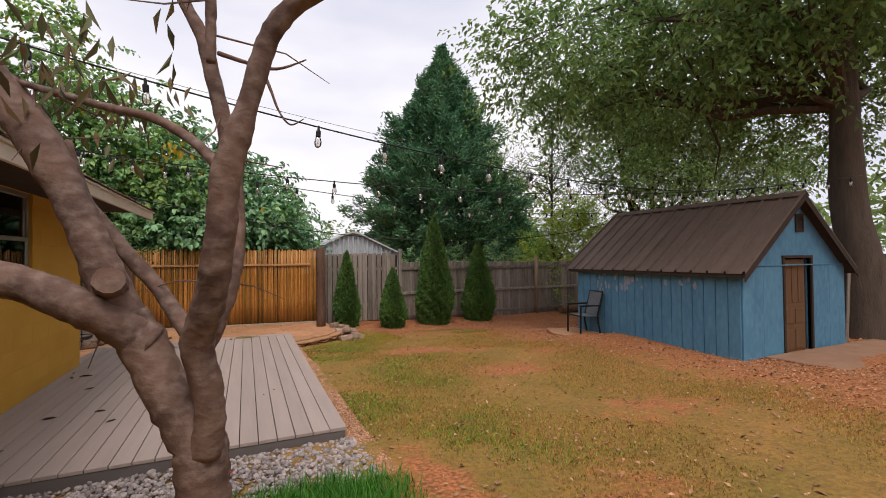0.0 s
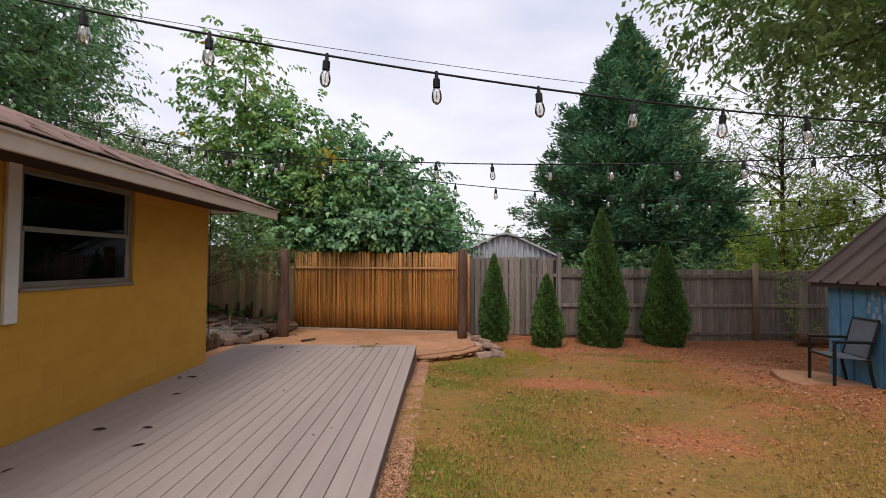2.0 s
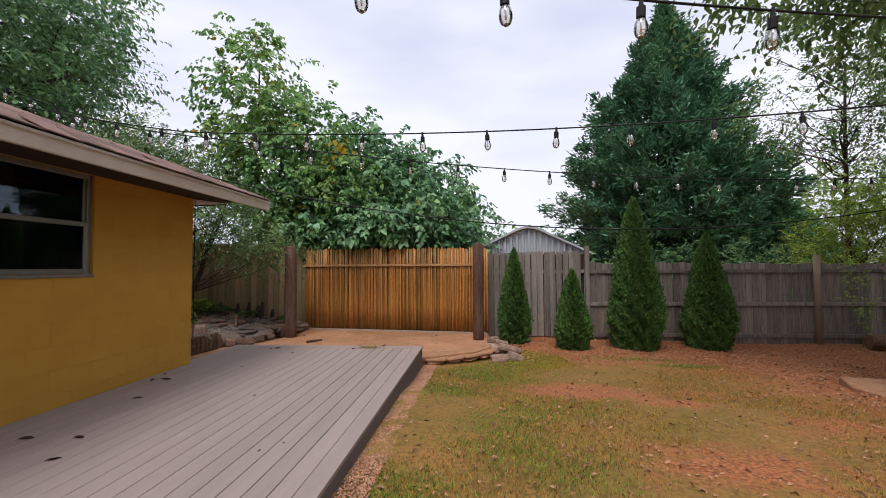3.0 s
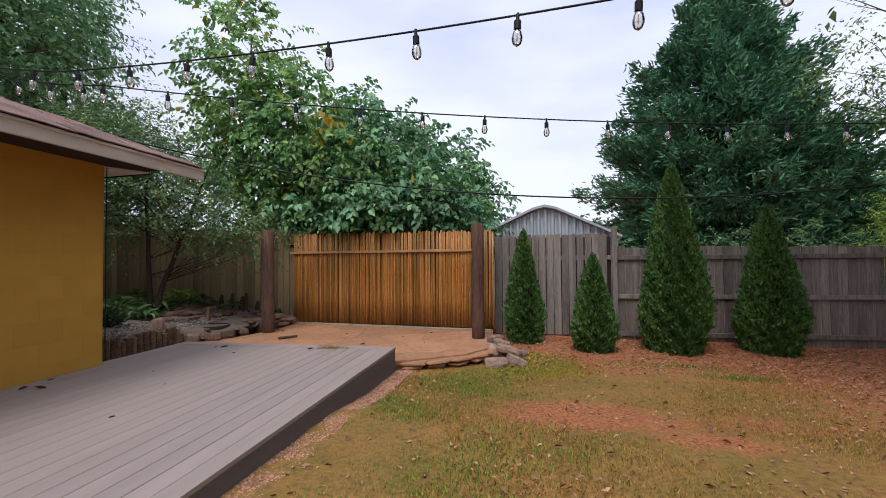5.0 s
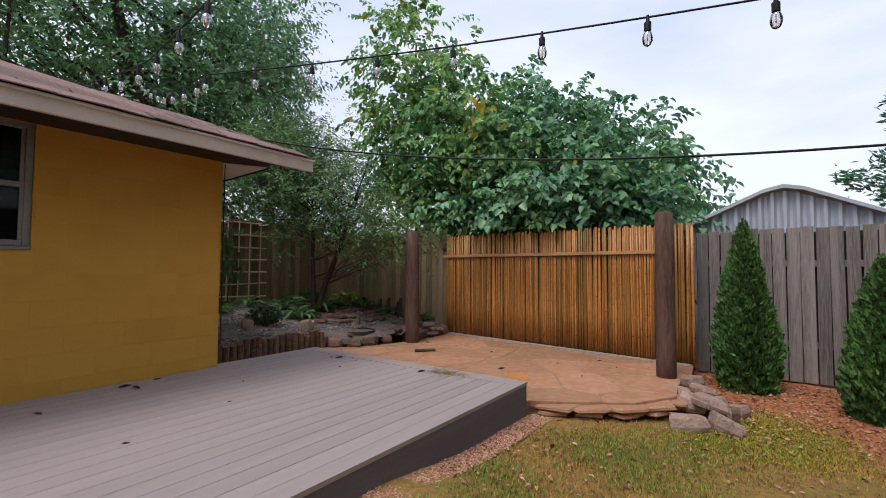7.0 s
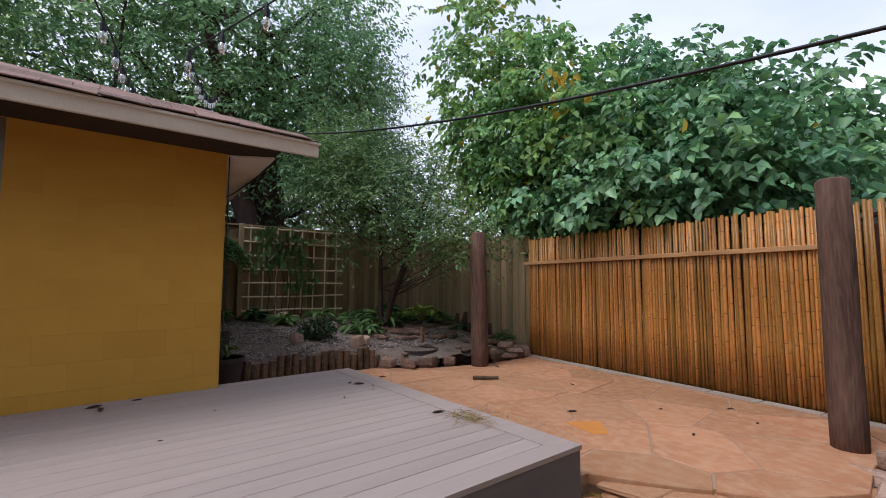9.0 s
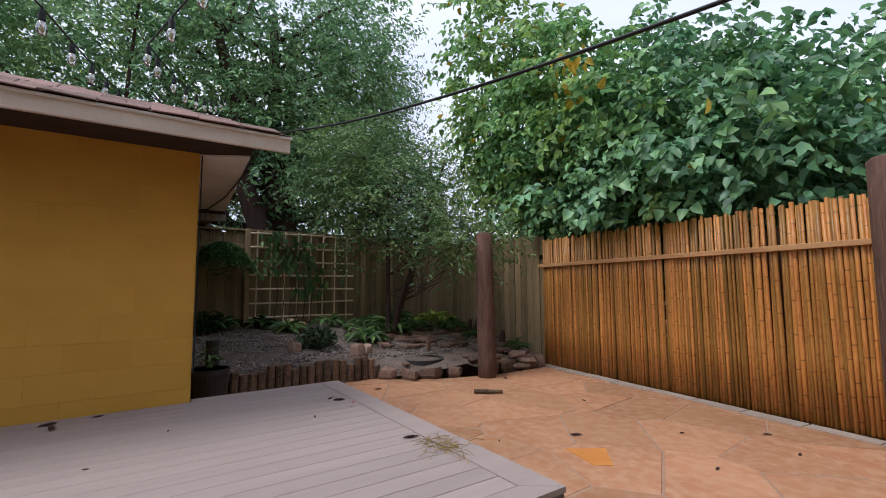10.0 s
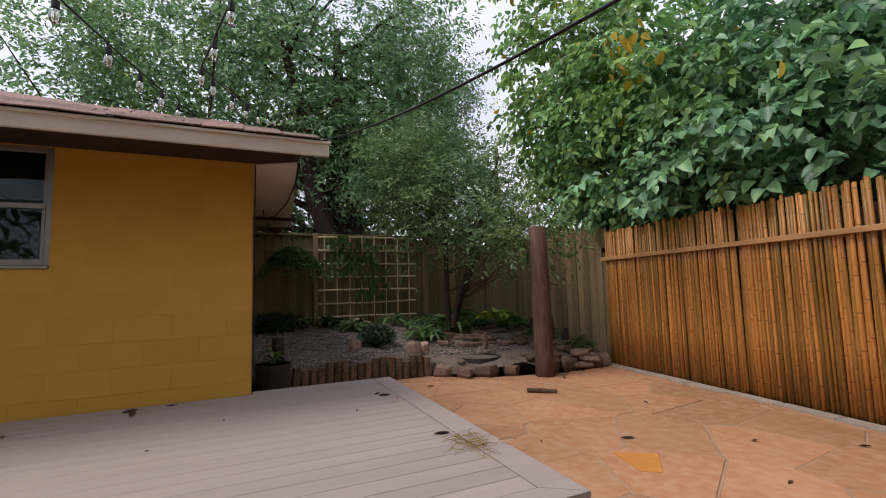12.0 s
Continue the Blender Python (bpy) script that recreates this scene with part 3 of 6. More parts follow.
part("loose_cable", Geo().tube([(-1.80, WY + 0.40, 2.03), (-2.6, 8.23, 2.015), (-3.6, 8.22, 1.99), (-4.6, 8.12, 1.97), (-4.9, 7.98, 2.0), (-4.4, 7.95, 2.02)], 0.010, 5), M_CABLE, house, "black cable hanging loosely")

# window
win = root("window_1", (0, 0, 0), "dark sash window with a grey metal frame", "window", kind="structure")
fr = Geo()
y0, y1, z0, z1 = WIN
d0, d1 = WX - 0.11, WX - 0.03
fr.box((d0, y0, z0), (d1, y0 + 0.05, z1), 0.004).box((d0, y1 - 0.05, z0), (d1, y1, z1), 0.004)
fr.box((d0, y0 + 0.05, z0), (d1, y1 - 0.05, z0 + 0.05), 0.004).box((d0, y0 + 0.05, z1 - 0.05), (d1, y1 - 0.05, z1), 0.004)
part("window_frame", fr, M_FRAME, win)
a, b = y0 + 0.05, y1 - 0.05
zm = 1.555
part("meeting_rail", Geo().box((d0 + 0.01, a, zm - 0.022), (d1 + 0.008, b, zm + 0.022), 0.004), M_FRAME, win)
for za, zb, dx in ((z0 + 0.05, zm - 0.022, -0.045), (zm + 0.022, z1 - 0.05, -0.062)):
    for lo, hi in (((WX + dx - 0.02, a, za), (WX + dx + 0.012, a + 0.025, zb)), ((WX + dx - 0.02, b - 0.025, za), (WX + dx + 0.012, b, zb))):
        part("sash_stile", Geo().box(lo, hi, 0.003), M_FRAME, win)
    pane = part("pane", Geo().box((WX + dx - 0.006, a + 0.025, za), (WX + dx, b - 0.025, zb)), M_PANE, win)
    pane.visible_shadow = False
part("blind", Geo().box((WX - 0.18, a, z1 - 0.30), (WX - 0.16, b, z1 - 0.04), 0.003), M_SLING, win, "dark raised blind")
part("casing", Geo().box((WX + 0.002, y0 - 0.14, 0.80), (WX + 0.035, y0 - 0.03, WTOP - 0.01), 0.005), M_SOFFIT, win, "white painted casing board")
part("window_sill", Geo().box((d0, y0, z0 - 0.03), (WX + 0.02, y1, z0 - 0.001), 0.005), M_FRAME, win)

# ---- deck ----
DX0, DX1, DY0, DY1 = -2.0, 0.91, 3.88, 9.16
deck = root("deck", (0, 0, 0), "low taupe composite deck against the house wall", "deck", kind="structure")
BW, GAP, TH = 0.135, 0.006, 0.028
fas = 0.025
part("fascia_board", Geo().box((DX1 - fas, DY0 + fas, DECK - TH - 0.33), (DX1 - 0.006, DY1 - fas, DECK - TH - 0.001), 0.004), M_FASCIA, deck)
part("fascia_board", Geo().box((DX0, DY0 + 0.006, DECK - TH - 0.2), (DX1 - 0.006, DY0 + fas, DECK - TH - 0.001), 0.004), M_FASCIA, deck)
part("fascia_board", Geo().box((DX0 - 0.12, DY1 - fas, DECK - TH - 0.3), (DX1 - 0.006, DY1 - 0.006, DECK - TH - 0.001), 0.004), M_FASCIA, deck)
part("joist_frame", Geo().box((DX0 + 0.02, DY0 + 0.05, DECK - 0.28), (DX1 - 0.05, DY1 - 0.05, DECK - TH - 0.02)), M_DARKWOOD, deck)

# ---- patio ----
PATIO = -0.335
patio = root("patio", (0, 0, 0), "irregular rust-coloured flagstone patio with mortar joints", "patio", kind="structure")
OUT = [(-2.95, 8.0), (-2.1, 8.0), (-2.1, 9.0), (0.86, 9.0), (0.88, 9.26), (1.25, 9.47), (1.72, 9.80), (2.0, 10.25), (1.95, 10.8), (2.02, 11.3), (1.98, 11.94), (-2.2, 12.52), (-2.18, 11.4), (-2.35, 10.8), (-2.6, 10.25), (-3.0, 9.9)]
part("mortar_bed", Geo().slab([(x * 0.985, y + (0.03 if y < 10.5 and x > 0 else -0.01)) for x, y in OUT], PATIO - 0.12, PATIO - 0.005), M_GROUT, patio)


def clip_poly(poly, nx, ny_, d):
    """The part of poly where nx*x + ny_*y <= d."""
    out = []
    for i, p in enumerate(poly):
        q = poly[(i + 1) % len(poly)]
        a, b = nx * p[0] + ny_ * p[1] - d, nx * q[0] + ny_ * q[1] - d
        if a <= 0:
            out.append(p)
        if a * b < 0:
            t = a / (a - b)
            out.append((p[0] + t * (q[0] - p[0]), p[1] + t * (q[1] - p[1])))
    return out


def cells(rng, poly, n, joint):
    """Irregular stones that fill poly, with joints between them."""
    xs, ys_ = [p[0] for p in poly], [p[1] for p in poly]
    pts = []
    while len(pts) < n:
        c = None
        for _ in range(12):
            q = (rng.uniform(min(xs), max(xs)), rng.uniform(min(ys_), max(ys_)))
            dd = min([math.hypot(q[0] - p[0], q[1] - p[1]) for p in pts] or [9])
            if c is None or dd > c[0]:
                c = (dd, q)
        pts.append(c[1])
    for i, p in enumerate(pts):
        cell = poly
        for j, q in enumerate(pts):
            if i == j:
                continue
            dx, dy = q[0] - p[0], q[1] - p[1]
            ln = math.hypot(dx, dy)
            cell = clip_poly(cell, dx / ln, dy / ln, (dx * (p[0] + q[0]) + dy * (p[1] + q[1])) / 2 / ln - joint / 2)
            if len(cell) < 3:
                break
        area = sum(cell[k][0] * cell[(k + 1) % len(cell)][1] - cell[(k + 1) % len(cell)][0] * cell[k][1] for k in range(len(cell))) / 2 if len(cell) > 2 else 0
        if area > 0.004:
            yield cell


# ---- bamboo fence and posts ----
BA, BB = Vector((-2.37, 12.55, 0)), Vector((1.98, 11.99, 0))
bamboo = root("bamboo_fence", BA, "upright golden bamboo cane fence with a pine batten", "fence")
bdir = (BB - BA).normalized()
bnor = Vector((bdir.y, -bdir.x, 0))
BLEN = (BB - BA).length


def along_bamboo(s, off, z):
    return bdir * s + bnor * off + Vector((0, 0, z))


rot_b = Matrix.Rotation(math.atan2(bdir.y, bdir.x), 4, 'Z')
part("batten", Geo().box((-0.06, -0.058, 1.135), (BLEN - 0.33, -0.028, 1.185), 0.004), M_BATTEN, bamboo, "pale pine batten", at=rot_b)
part("batten", Geo().box((0.0, 0.02, 0.1), (BLEN, 0.05, 0.15), 0.003), M_BATTEN, bamboo, at=rot_b)
part("hook", Geo().box((BLEN - 0.40, -0.05, 0.93), (BLEN - 0.37, -0.026, 1.10), 0.004), M_BATTEN, bamboo, at=rot_b)


def timber_post(name, at, h, r, label, lean=0.0):
    g = Geo()
    n = 5
    g.tube([(lean * k / n * h, 0, -0.2 + (h + 0.2) * k / n) for k in range(n)] + [(lean * h, 0, h - 0.02), (lean * h, 0, h)],
           [r * 1.02] * n + [r * 0.97, r * 0.72], 12, 0.04, random)
    ob = part(name, g, M_POST, label=label, smooth=True)
    ob.matrix_basis = Matrix.Translation(at)
    return tagged(ob, label, "post")


timber_post("timber_post", (1.79, 11.08, PATIO), 1.93, 0.105, "thick dark weathered timber post in flagstones")
timber_post("timber_post", (-2.14, 11.2, PATIO), 1.90, 0.115, "leaning dark rough timber post beside the pond", -0.012)


# ---- wooden fences ----
def board_mesh(name, w, h, mat, dog=0.0, c=0.004):
    g = Geo()
    if dog:
        vs = [(-w / 2, -0.009, 0), (w / 2, -0.009, 0), (w / 2, -0.009, h - dog), (w / 2 - dog, -0.009, h), (-w / 2 + dog, -0.009, h), (-w / 2, -0.009, h - dog)]
        vs += [(x, 0.009, z) for x, _, z in vs]
        g.add(vs, [(0, 1, 2, 3, 4, 5), (11, 10, 9, 8, 7, 6)] + [(i, i + 6, (i + 1) % 6 + 6, (i + 1) % 6) for i in range(6)])
    else:
        g.box((-w / 2, -0.009, 0), (w / 2, 0.009, h), c)
    return g.mesh(name, mat)


FENCES = []


def board_fence(a, b, z0, top, mat, label, rails=(), rail_side=-1, width=0.14, gap=0.006, dog=0.0, posts=(), post_h=None, top_b=None):
    a, b = Vector(a), Vector(b)
    d = (b - a).to_2d()
    r = root("board_fence", (a.x, a.y, 0), label, "fence")
    turn = Matrix.Rotation(math.atan2(d.y, d.x), 4, 'Z')
    for z in rails:
        part("rail", Geo().box((0, rail_side * 0.012, z - 0.04), (d.length, rail_side * 0.05, z + 0.04), 0.004), mat, r, at=turn)
    for s in posts:
        part("fence_post", Geo().box((s - 0.045, rail_side * 0.054, z0 - 0.2), (s + 0.045, rail_side * 0.14, post_h), 0.006), mat, r, at=turn)
    if gap == 0.008:
        # Added near-black sheet, so the gaps between these boards read as shade.
        part("backing_board", Geo().box((0, 0.055, z0), (d.length, 0.065, top - 0.05)), M_DARKWOOD, r, at=turn)
    if mat is M_FENCE_MOSS:
        # Added sheet behind the boards, closing slits that would let light through.
        part("backing_board", Geo().box((0, 0.012, z0), (d.length, 0.02, min(top, top_b or top) - 0.03)), mat, r, at=turn)
    FENCES.append((r, turn, d.length, z0, top, top if top_b is None else top_b, mat, width, gap, dog))
    return r


board_fence((-2.45, 12.66, 0), (1.98, 12.10, 0), -0.42, 1.36, M_POST, "dark board fence behind the bamboo", rails=(0.2,), rail_side=1)
board_fence((2.0, 12.3, 0), (4.18, 12.34, 0), -0.46, 1.44, M_FENCE, "tall weathered grey board fence with knots", rails=(1.0, 0.0), rail_side=1, gap=0.008)
board_fence((4.28, 12.36, 0), (12.5, 12.42, 0), -0.60, 1.19, M_FENCE, "weathered grey board fence with three rails", rails=(0.99, 0.27, -0.42), gap=0.003, dog=0.02, top_b=1.12)
board_fence((-6.28, 12.60, 0), (-2.40, 12.60, 0), -0.3, 1.78, M_FENCE_MOSS, "dark mossy board fence behind the pond", rails=(1.3,), rail_side=1, top_b=1.66, gap=0.001)
board_fence((-6.25, 3.0, 0), (-6.25, 12.58, 0), -0.2, 1.87, M_FENCE_MOSS, "dark damp board fence with a cap rail", rails=(1.62,), posts=(5.95, 8.2), post_h=1.93, gap=0.001)
tagged(part("cap_rail", Geo().box((-6.31, 3.0, 1.89), (-6.16, 12.5, 1.925), 0.004), M_FENCE_MOSS), "narrow grey cap rail on the fence", "rail")
tagged(part("fence_post", Geo().box((4.17, 12.22, -0.7), (4.26, 12.32, 1.57), 0.006), M_FENCE), "square grey post between two fences", "post")
rp = Geo().tube([(9.05, 12.28, -0.8), (9.05, 12.28, 0.5), (9.06, 12.28, 1.33)], 0.065, 10, 0.04, random)
tagged(part("fence_post", rp, M_PALE_POST, smooth=True), "pale round post in the grey fence", "post")
board_fence((12.6, 12.42, 0), (13.6, 2.0, 0), -0.6, 1.2, M_FENCE, "grey board fence beyond the shed", rails=(0.9, 0.1), gap=0.01, dog=0.02)

# ---- neighbour's metal shed ----
ns = root("metal_shed", (3.0, 13.0, -0.5), "white corrugated metal shed roofline behind the fence", "shed")
g = Geo()
hw, eave, apex = 1.42, 1.93, 2.55
vs, fs = [], []
nn = 80
for i in range(nn + 1):
    x = -hw + 2 * hw * i / nn
    zt = eave + (apex - eave) * (1 - abs(x) / hw) ** 0.93
    yy = -0.03 if i % 4 in (0, 1) else 0.03
    vs += [(x, yy, 0), (x, yy, min(zt, apex - 0.035))]
    if i:
        fs.append((2 * i - 2, 2 * i, 2 * i + 1, 2 * i - 1))
part("gable_wall", g.add(vs, fs), M_METAL_WHITE, ns)
rf = Geo()
prof = [(-hw - 0.08, eave - 0.03), (-0.22, apex - 0.05), (0.0, apex), (0.22, apex - 0.05), (hw + 0.08, eave - 0.03)]
for i in range(4):
    (xa, za), (xb_, zb) = prof[i], prof[i + 1]
    rf.add([(xa, -0.1, za), (xb_, -0.1, zb), (xb_, 2.6, zb), (xa, 2.6, za), (xa, -0.1, za + 0.05), (xb_, -0.1, zb + 0.05), (xb_, 2.6, zb + 0.05), (xa, 2.6, za + 0.05)],
           [(0, 1, 5, 4), (4, 5, 6, 7), (3, 2, 1, 0), (2, 3, 7, 6)])
part("roof", rf, M_METAL_WHITE, ns)
part("side_wall", Geo().box((-hw, 0.03, 0), (-hw + 0.02, 2.6, eave)), M_METAL_WHITE, ns)
part("side_wall", Geo().box((hw - 0.02, 0.03, 0), (hw, 2.6, eave)), M_METAL_WHITE, ns)

# ---- blue shed ----
SX0, SX1, SY0, SY1, SZ0, SZ1 = 7.5, 10.57, 4.6, 8.47, -0.62, 1.12
shed = root("garden_shed", (SX0, SY0, SZ0), "old blue painted shed with a brown metal roof", "shed")
SW, SD, SH = SX1 - SX0, SY1 - SY0, SZ1 - SZ0
RIDGE = 2.36 - SZ0
DR0, DR1, DRT = 8.66 - SX0, 9.46 - SX0, 1.25 - SZ0


def gable(y0, y1, door):
    g = Geo()
    n = SW / 2
    if door:
        g.box((0, y0, 0), (DR0, y1, SH)).box((DR1, y0, 0), (SW, y1, SH)).box((DR0, y0, DRT), (DR1, y1, DRT + 0.001))
        pts = [(0, SH), (DR0, SH), (DR0, DRT), (DR1, DRT), (DR1, SH), (SW, SH), (n, RIDGE - 0.08)]
    else:
        g.box((0, y0, 0), (SW, y1, SH))
        pts = [(0, SH), (SW, SH), (n, RIDGE - 0.08)]
    k = len(pts)
    g.add([(x, y0, z) for x, z in pts] + [(x, y1, z) for x, z in pts], [tuple(range(k)), tuple(range(2 * k - 1, k - 1, -1))] + [(i, i + k, (i + 1) % k + k, (i + 1) % k) for i in range(k)])
    return g


part("gable_wall", gable(0, 0.09, True), M_BLUE, shed)
part("gable_wall", gable(SD - 0.09, SD, False), M_BLUE, shed)
part("side_wall", Geo().box((0, 0.092, 0), (0.09, SD - 0.092, SH)), M_BLUE, shed)
part("side_wall", Geo().box((SW - 0.09, 0.092, 0), (SW, SD - 0.092, SH)), M_BLUE, shed)
nb = 18
for i in range(nb):
    w = SD / nb
    part("wall_panel", Geo().box((-0.022, i * w + 0.006, 0.03), (-0.001, (i + 1) * w - 0.006, SH - 0.01), 0.006), M_BLUE, shed)
for xa, xb2 in ((0.0, DR0 - 0.06), (DR1 + 0.06, SW)):
    k = 2
    for i in range(k):
        w = (xb2 - xa) / k
        part("wall_panel", Geo().box((xa + i * w + 0.002, -0.018, 0.02), (xa + (i + 1) * w - 0.002, -0.001, SH - 0.0), 0.004), M_BLUE, shed)
part("trim_board", Geo().box((-0.01, -0.032, SH + 0.002), (SW, -0.002, SH + 0.022), 0.003), M_BLUE, shed)
rw = random.Random(8)
for cy, cz, sy, sz, n in ((2.35, 1.36, 0.30, 0.17, 22), (3.1, 1.34, 0.22, 0.15, 12), (1.1, 1.45, 0.3, 0.06, 6)):
    for _ in range(n):
        py, pz, q = cy + rw.gauss(0, sy * 0.5), cz + rw.gauss(0, sz * 0.5), rw.uniform(0.015, 0.06)
        pg = [(q * math.cos(t_ * 0.9) * rw.uniform(0.4, 1.0), 1.9 * q * math.sin(t_ * 0.9) * rw.uniform(0.4, 1.0)) for t_ in range(7)]
        part("worn_patch", Geo().slab(pg, 0, 0.002), M_WORN, shed, "bare fleck of worn paint",
             at=Matrix.Translation((-0.0225 - 0.0006 * rw.random(), py, pz)) @ Matrix(((0, 0, -1, 0), (1, 0, 0, 0), (0, 1, 0, 0), (0, 0, 0, 1))))
fd = part("door_frame", Geo().box((DR0 - 0.05, -0.03, 0.1), (DR0, 0.05, DRT), 0.004).box((DR1, -0.03, 0.1), (DR1 + 0.05, 0.05, DRT), 0.004).box((DR0 - 0.05, -0.03, DRT), (DR1 + 0.05, 0.05, DRT + 0.05), 0.004), M_DARKWOOD, shed)
dg = Geo()
dw = DR1 - DR0 - 0.14
dg.box((DR0 + 0.02, 0.03, 0.16), (DR0 + 0.02 + dw, 0.07, DRT - 0.02), 0.004)
door = part("door", dg, M_DOOR, shed, "brown panelled door")
for za, zb in ((0.26, 0.62), (0.72, 0.98), (1.08, DRT - 0.12)):
    for i in range(2 if za < 1 else 3):
        c = 2 if za < 1 else 3
        w = (dw - 0.1) / c
        part("door_panel", Geo().box((DR0 + 0.07 + i * w + 0.02, 0.018, za), (DR0 + 0.07 + (i + 1) * w - 0.01, 0.031, zb), 0.008), M_DOOR, door)
# Near-black sheet across the door's gap, painted as the shade inside.
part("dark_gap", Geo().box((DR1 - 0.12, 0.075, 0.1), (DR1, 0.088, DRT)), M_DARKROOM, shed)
part("threshold", Geo().box((DR0 - 0.03, -0.10, 0.08), (DR1 + 0.03, 0.09, 0.15), 0.01), M_CONCRETE, shed)
vent = part("vent", Geo().box((1.52, -0.03, 2.34), (1.76, -0.001, 2.38), 0.003).box((1.52, -0.03, 2.62), (1.76, -0.001, 2.66), 0.003).box((1.52, -0.03, 2.38), (1.55, -0.001, 2.62), 0.003).box((1.73, -0.03, 2.38), (1.76, -0.001, 2.62), 0.003).box((1.55, -0.006, 2.38), (1.73, -0.001, 2.62)), M_DARKWOOD, shed, "small dark louvred gable vent")
for i in range(6):
    part("slat", Geo().box((1.552, -0.026, 2.39 + i * 0.038), (1.728, -0.008, 2.405 + i * 0.038), 0.002), M_DARKWOOD, vent)
# ribbed roof sheets
OV, OH = 0.17, 0.17
for side in (-1, 1):
    g = Geo()
    n = SW / 2
    slope = (RIDGE - SH) / n
    run = n + OH
    yy = -OV
    vs, fs = [], []
    stops = []
    while yy < SD + OV + 0.16:
        stops += [(yy, 0), (yy + 0.012, 0.042), (yy + 0.04, 0.042), (yy + 0.052, 0)]
        yy += 0.305
    for y, h in stops:
        for u in (0, 1):
            x = n + side * u * run
            z = RIDGE + 0.03 - u * run * slope + h
            vs.append((x, y, z))
    for i in range(len(stops) - 1):
        fs.append((2 * i, 2 * i + 1, 2 * i + 3, 2 * i + 2))
    g.add(vs, fs)
    part("roof_sheet", g, M_SHED_ROOF, shed, "brown ribbed metal sheet")
    part("roof_board", Geo().add([(n, -OV + 0.02, RIDGE + 0.005), (n + side * (run - 0.02), -OV + 0.02, RIDGE + 0.005 - (run - 0.02) * slope), (n + side * (run - 0.02), SD + OV, RIDGE + 0.005 - (run - 0.02) * slope), (n, SD + OV, RIDGE + 0.005),
                                   (n, -OV + 0.02, RIDGE - 0.055), (n + side * (run - 0.02), -OV + 0.02, RIDGE - 0.055 - (run - 0.02) * slope), (n + side * (run - 0.02), SD + OV, RIDGE - 0.055 - (run - 0.02) * slope), (n, SD + OV, RIDGE - 0.055)],
                                  [(0, 1, 2, 3), (4, 5, 6, 7), (0, 1, 5, 4), (1, 2, 6, 5), (2, 3, 7, 6)]), M_DARKWOOD, shed)
    part("barge_board", Geo().add([(n, -OV, RIDGE + 0.02), (n + side * run, -OV, RIDGE + 0.02 - run * slope), (n + side * run, -OV, RIDGE - 0.10 - run * slope), (n, -OV, RIDGE - 0.10),
                                   (n, -OV + 0.018, RIDGE + 0.02), (n + side * run, -OV + 0.018, RIDGE + 0.02 - run * slope), (n + side * run, -OV + 0.018, RIDGE - 0.10 - run * slope), (n, -OV + 0.018, RIDGE - 0.10)],
                                  [(0, 1, 2, 3), (4, 5, 6, 7), (0, 1, 5, 4), (1, 2, 6, 5), (2, 3, 7, 6)]), M_DARKWOOD, shed)
part("ridge_cap", Geo().add([(SW / 2 - 0.12, -OV - 0.01, RIDGE - 0.02), (SW / 2, -OV - 0.01, RIDGE + 0.075), (SW / 2 + 0.12, -OV - 0.01, RIDGE - 0.02), (SW / 2 - 0.12, SD + OV, RIDGE - 0.02), (SW / 2, SD + OV, RIDGE + 0.075), (SW / 2 + 0.12, SD + OV, RIDGE - 0.02)], [(0, 1, 4, 3), (1, 2, 5, 4)]), M_SHED_ROOF, shed)
slab_z = float(ground_z(9.2, 3.9))
tagged(part("concrete_slab", Geo().slab([(8.1, 3.5), (11.4, 3.3), (11.5, 4.55), (8.0, 4.55)], slab_z - 0.1, slab_z + 0.018, 0.01), M_CONCRETE), "stained concrete slab before the shed door", "slab")


# ---- trees ----
def tree(name, base, label, category="tree"):
    return root(name, base, label, category)


def local(points, base):
    return [tuple(a - b for a, b in zip(p, base)) for p in points]


def shift(blobs, base):
    return [(b[0] - base[0], b[1] - base[1], b[2] - base[2], *b[3:]) for b in blobs]


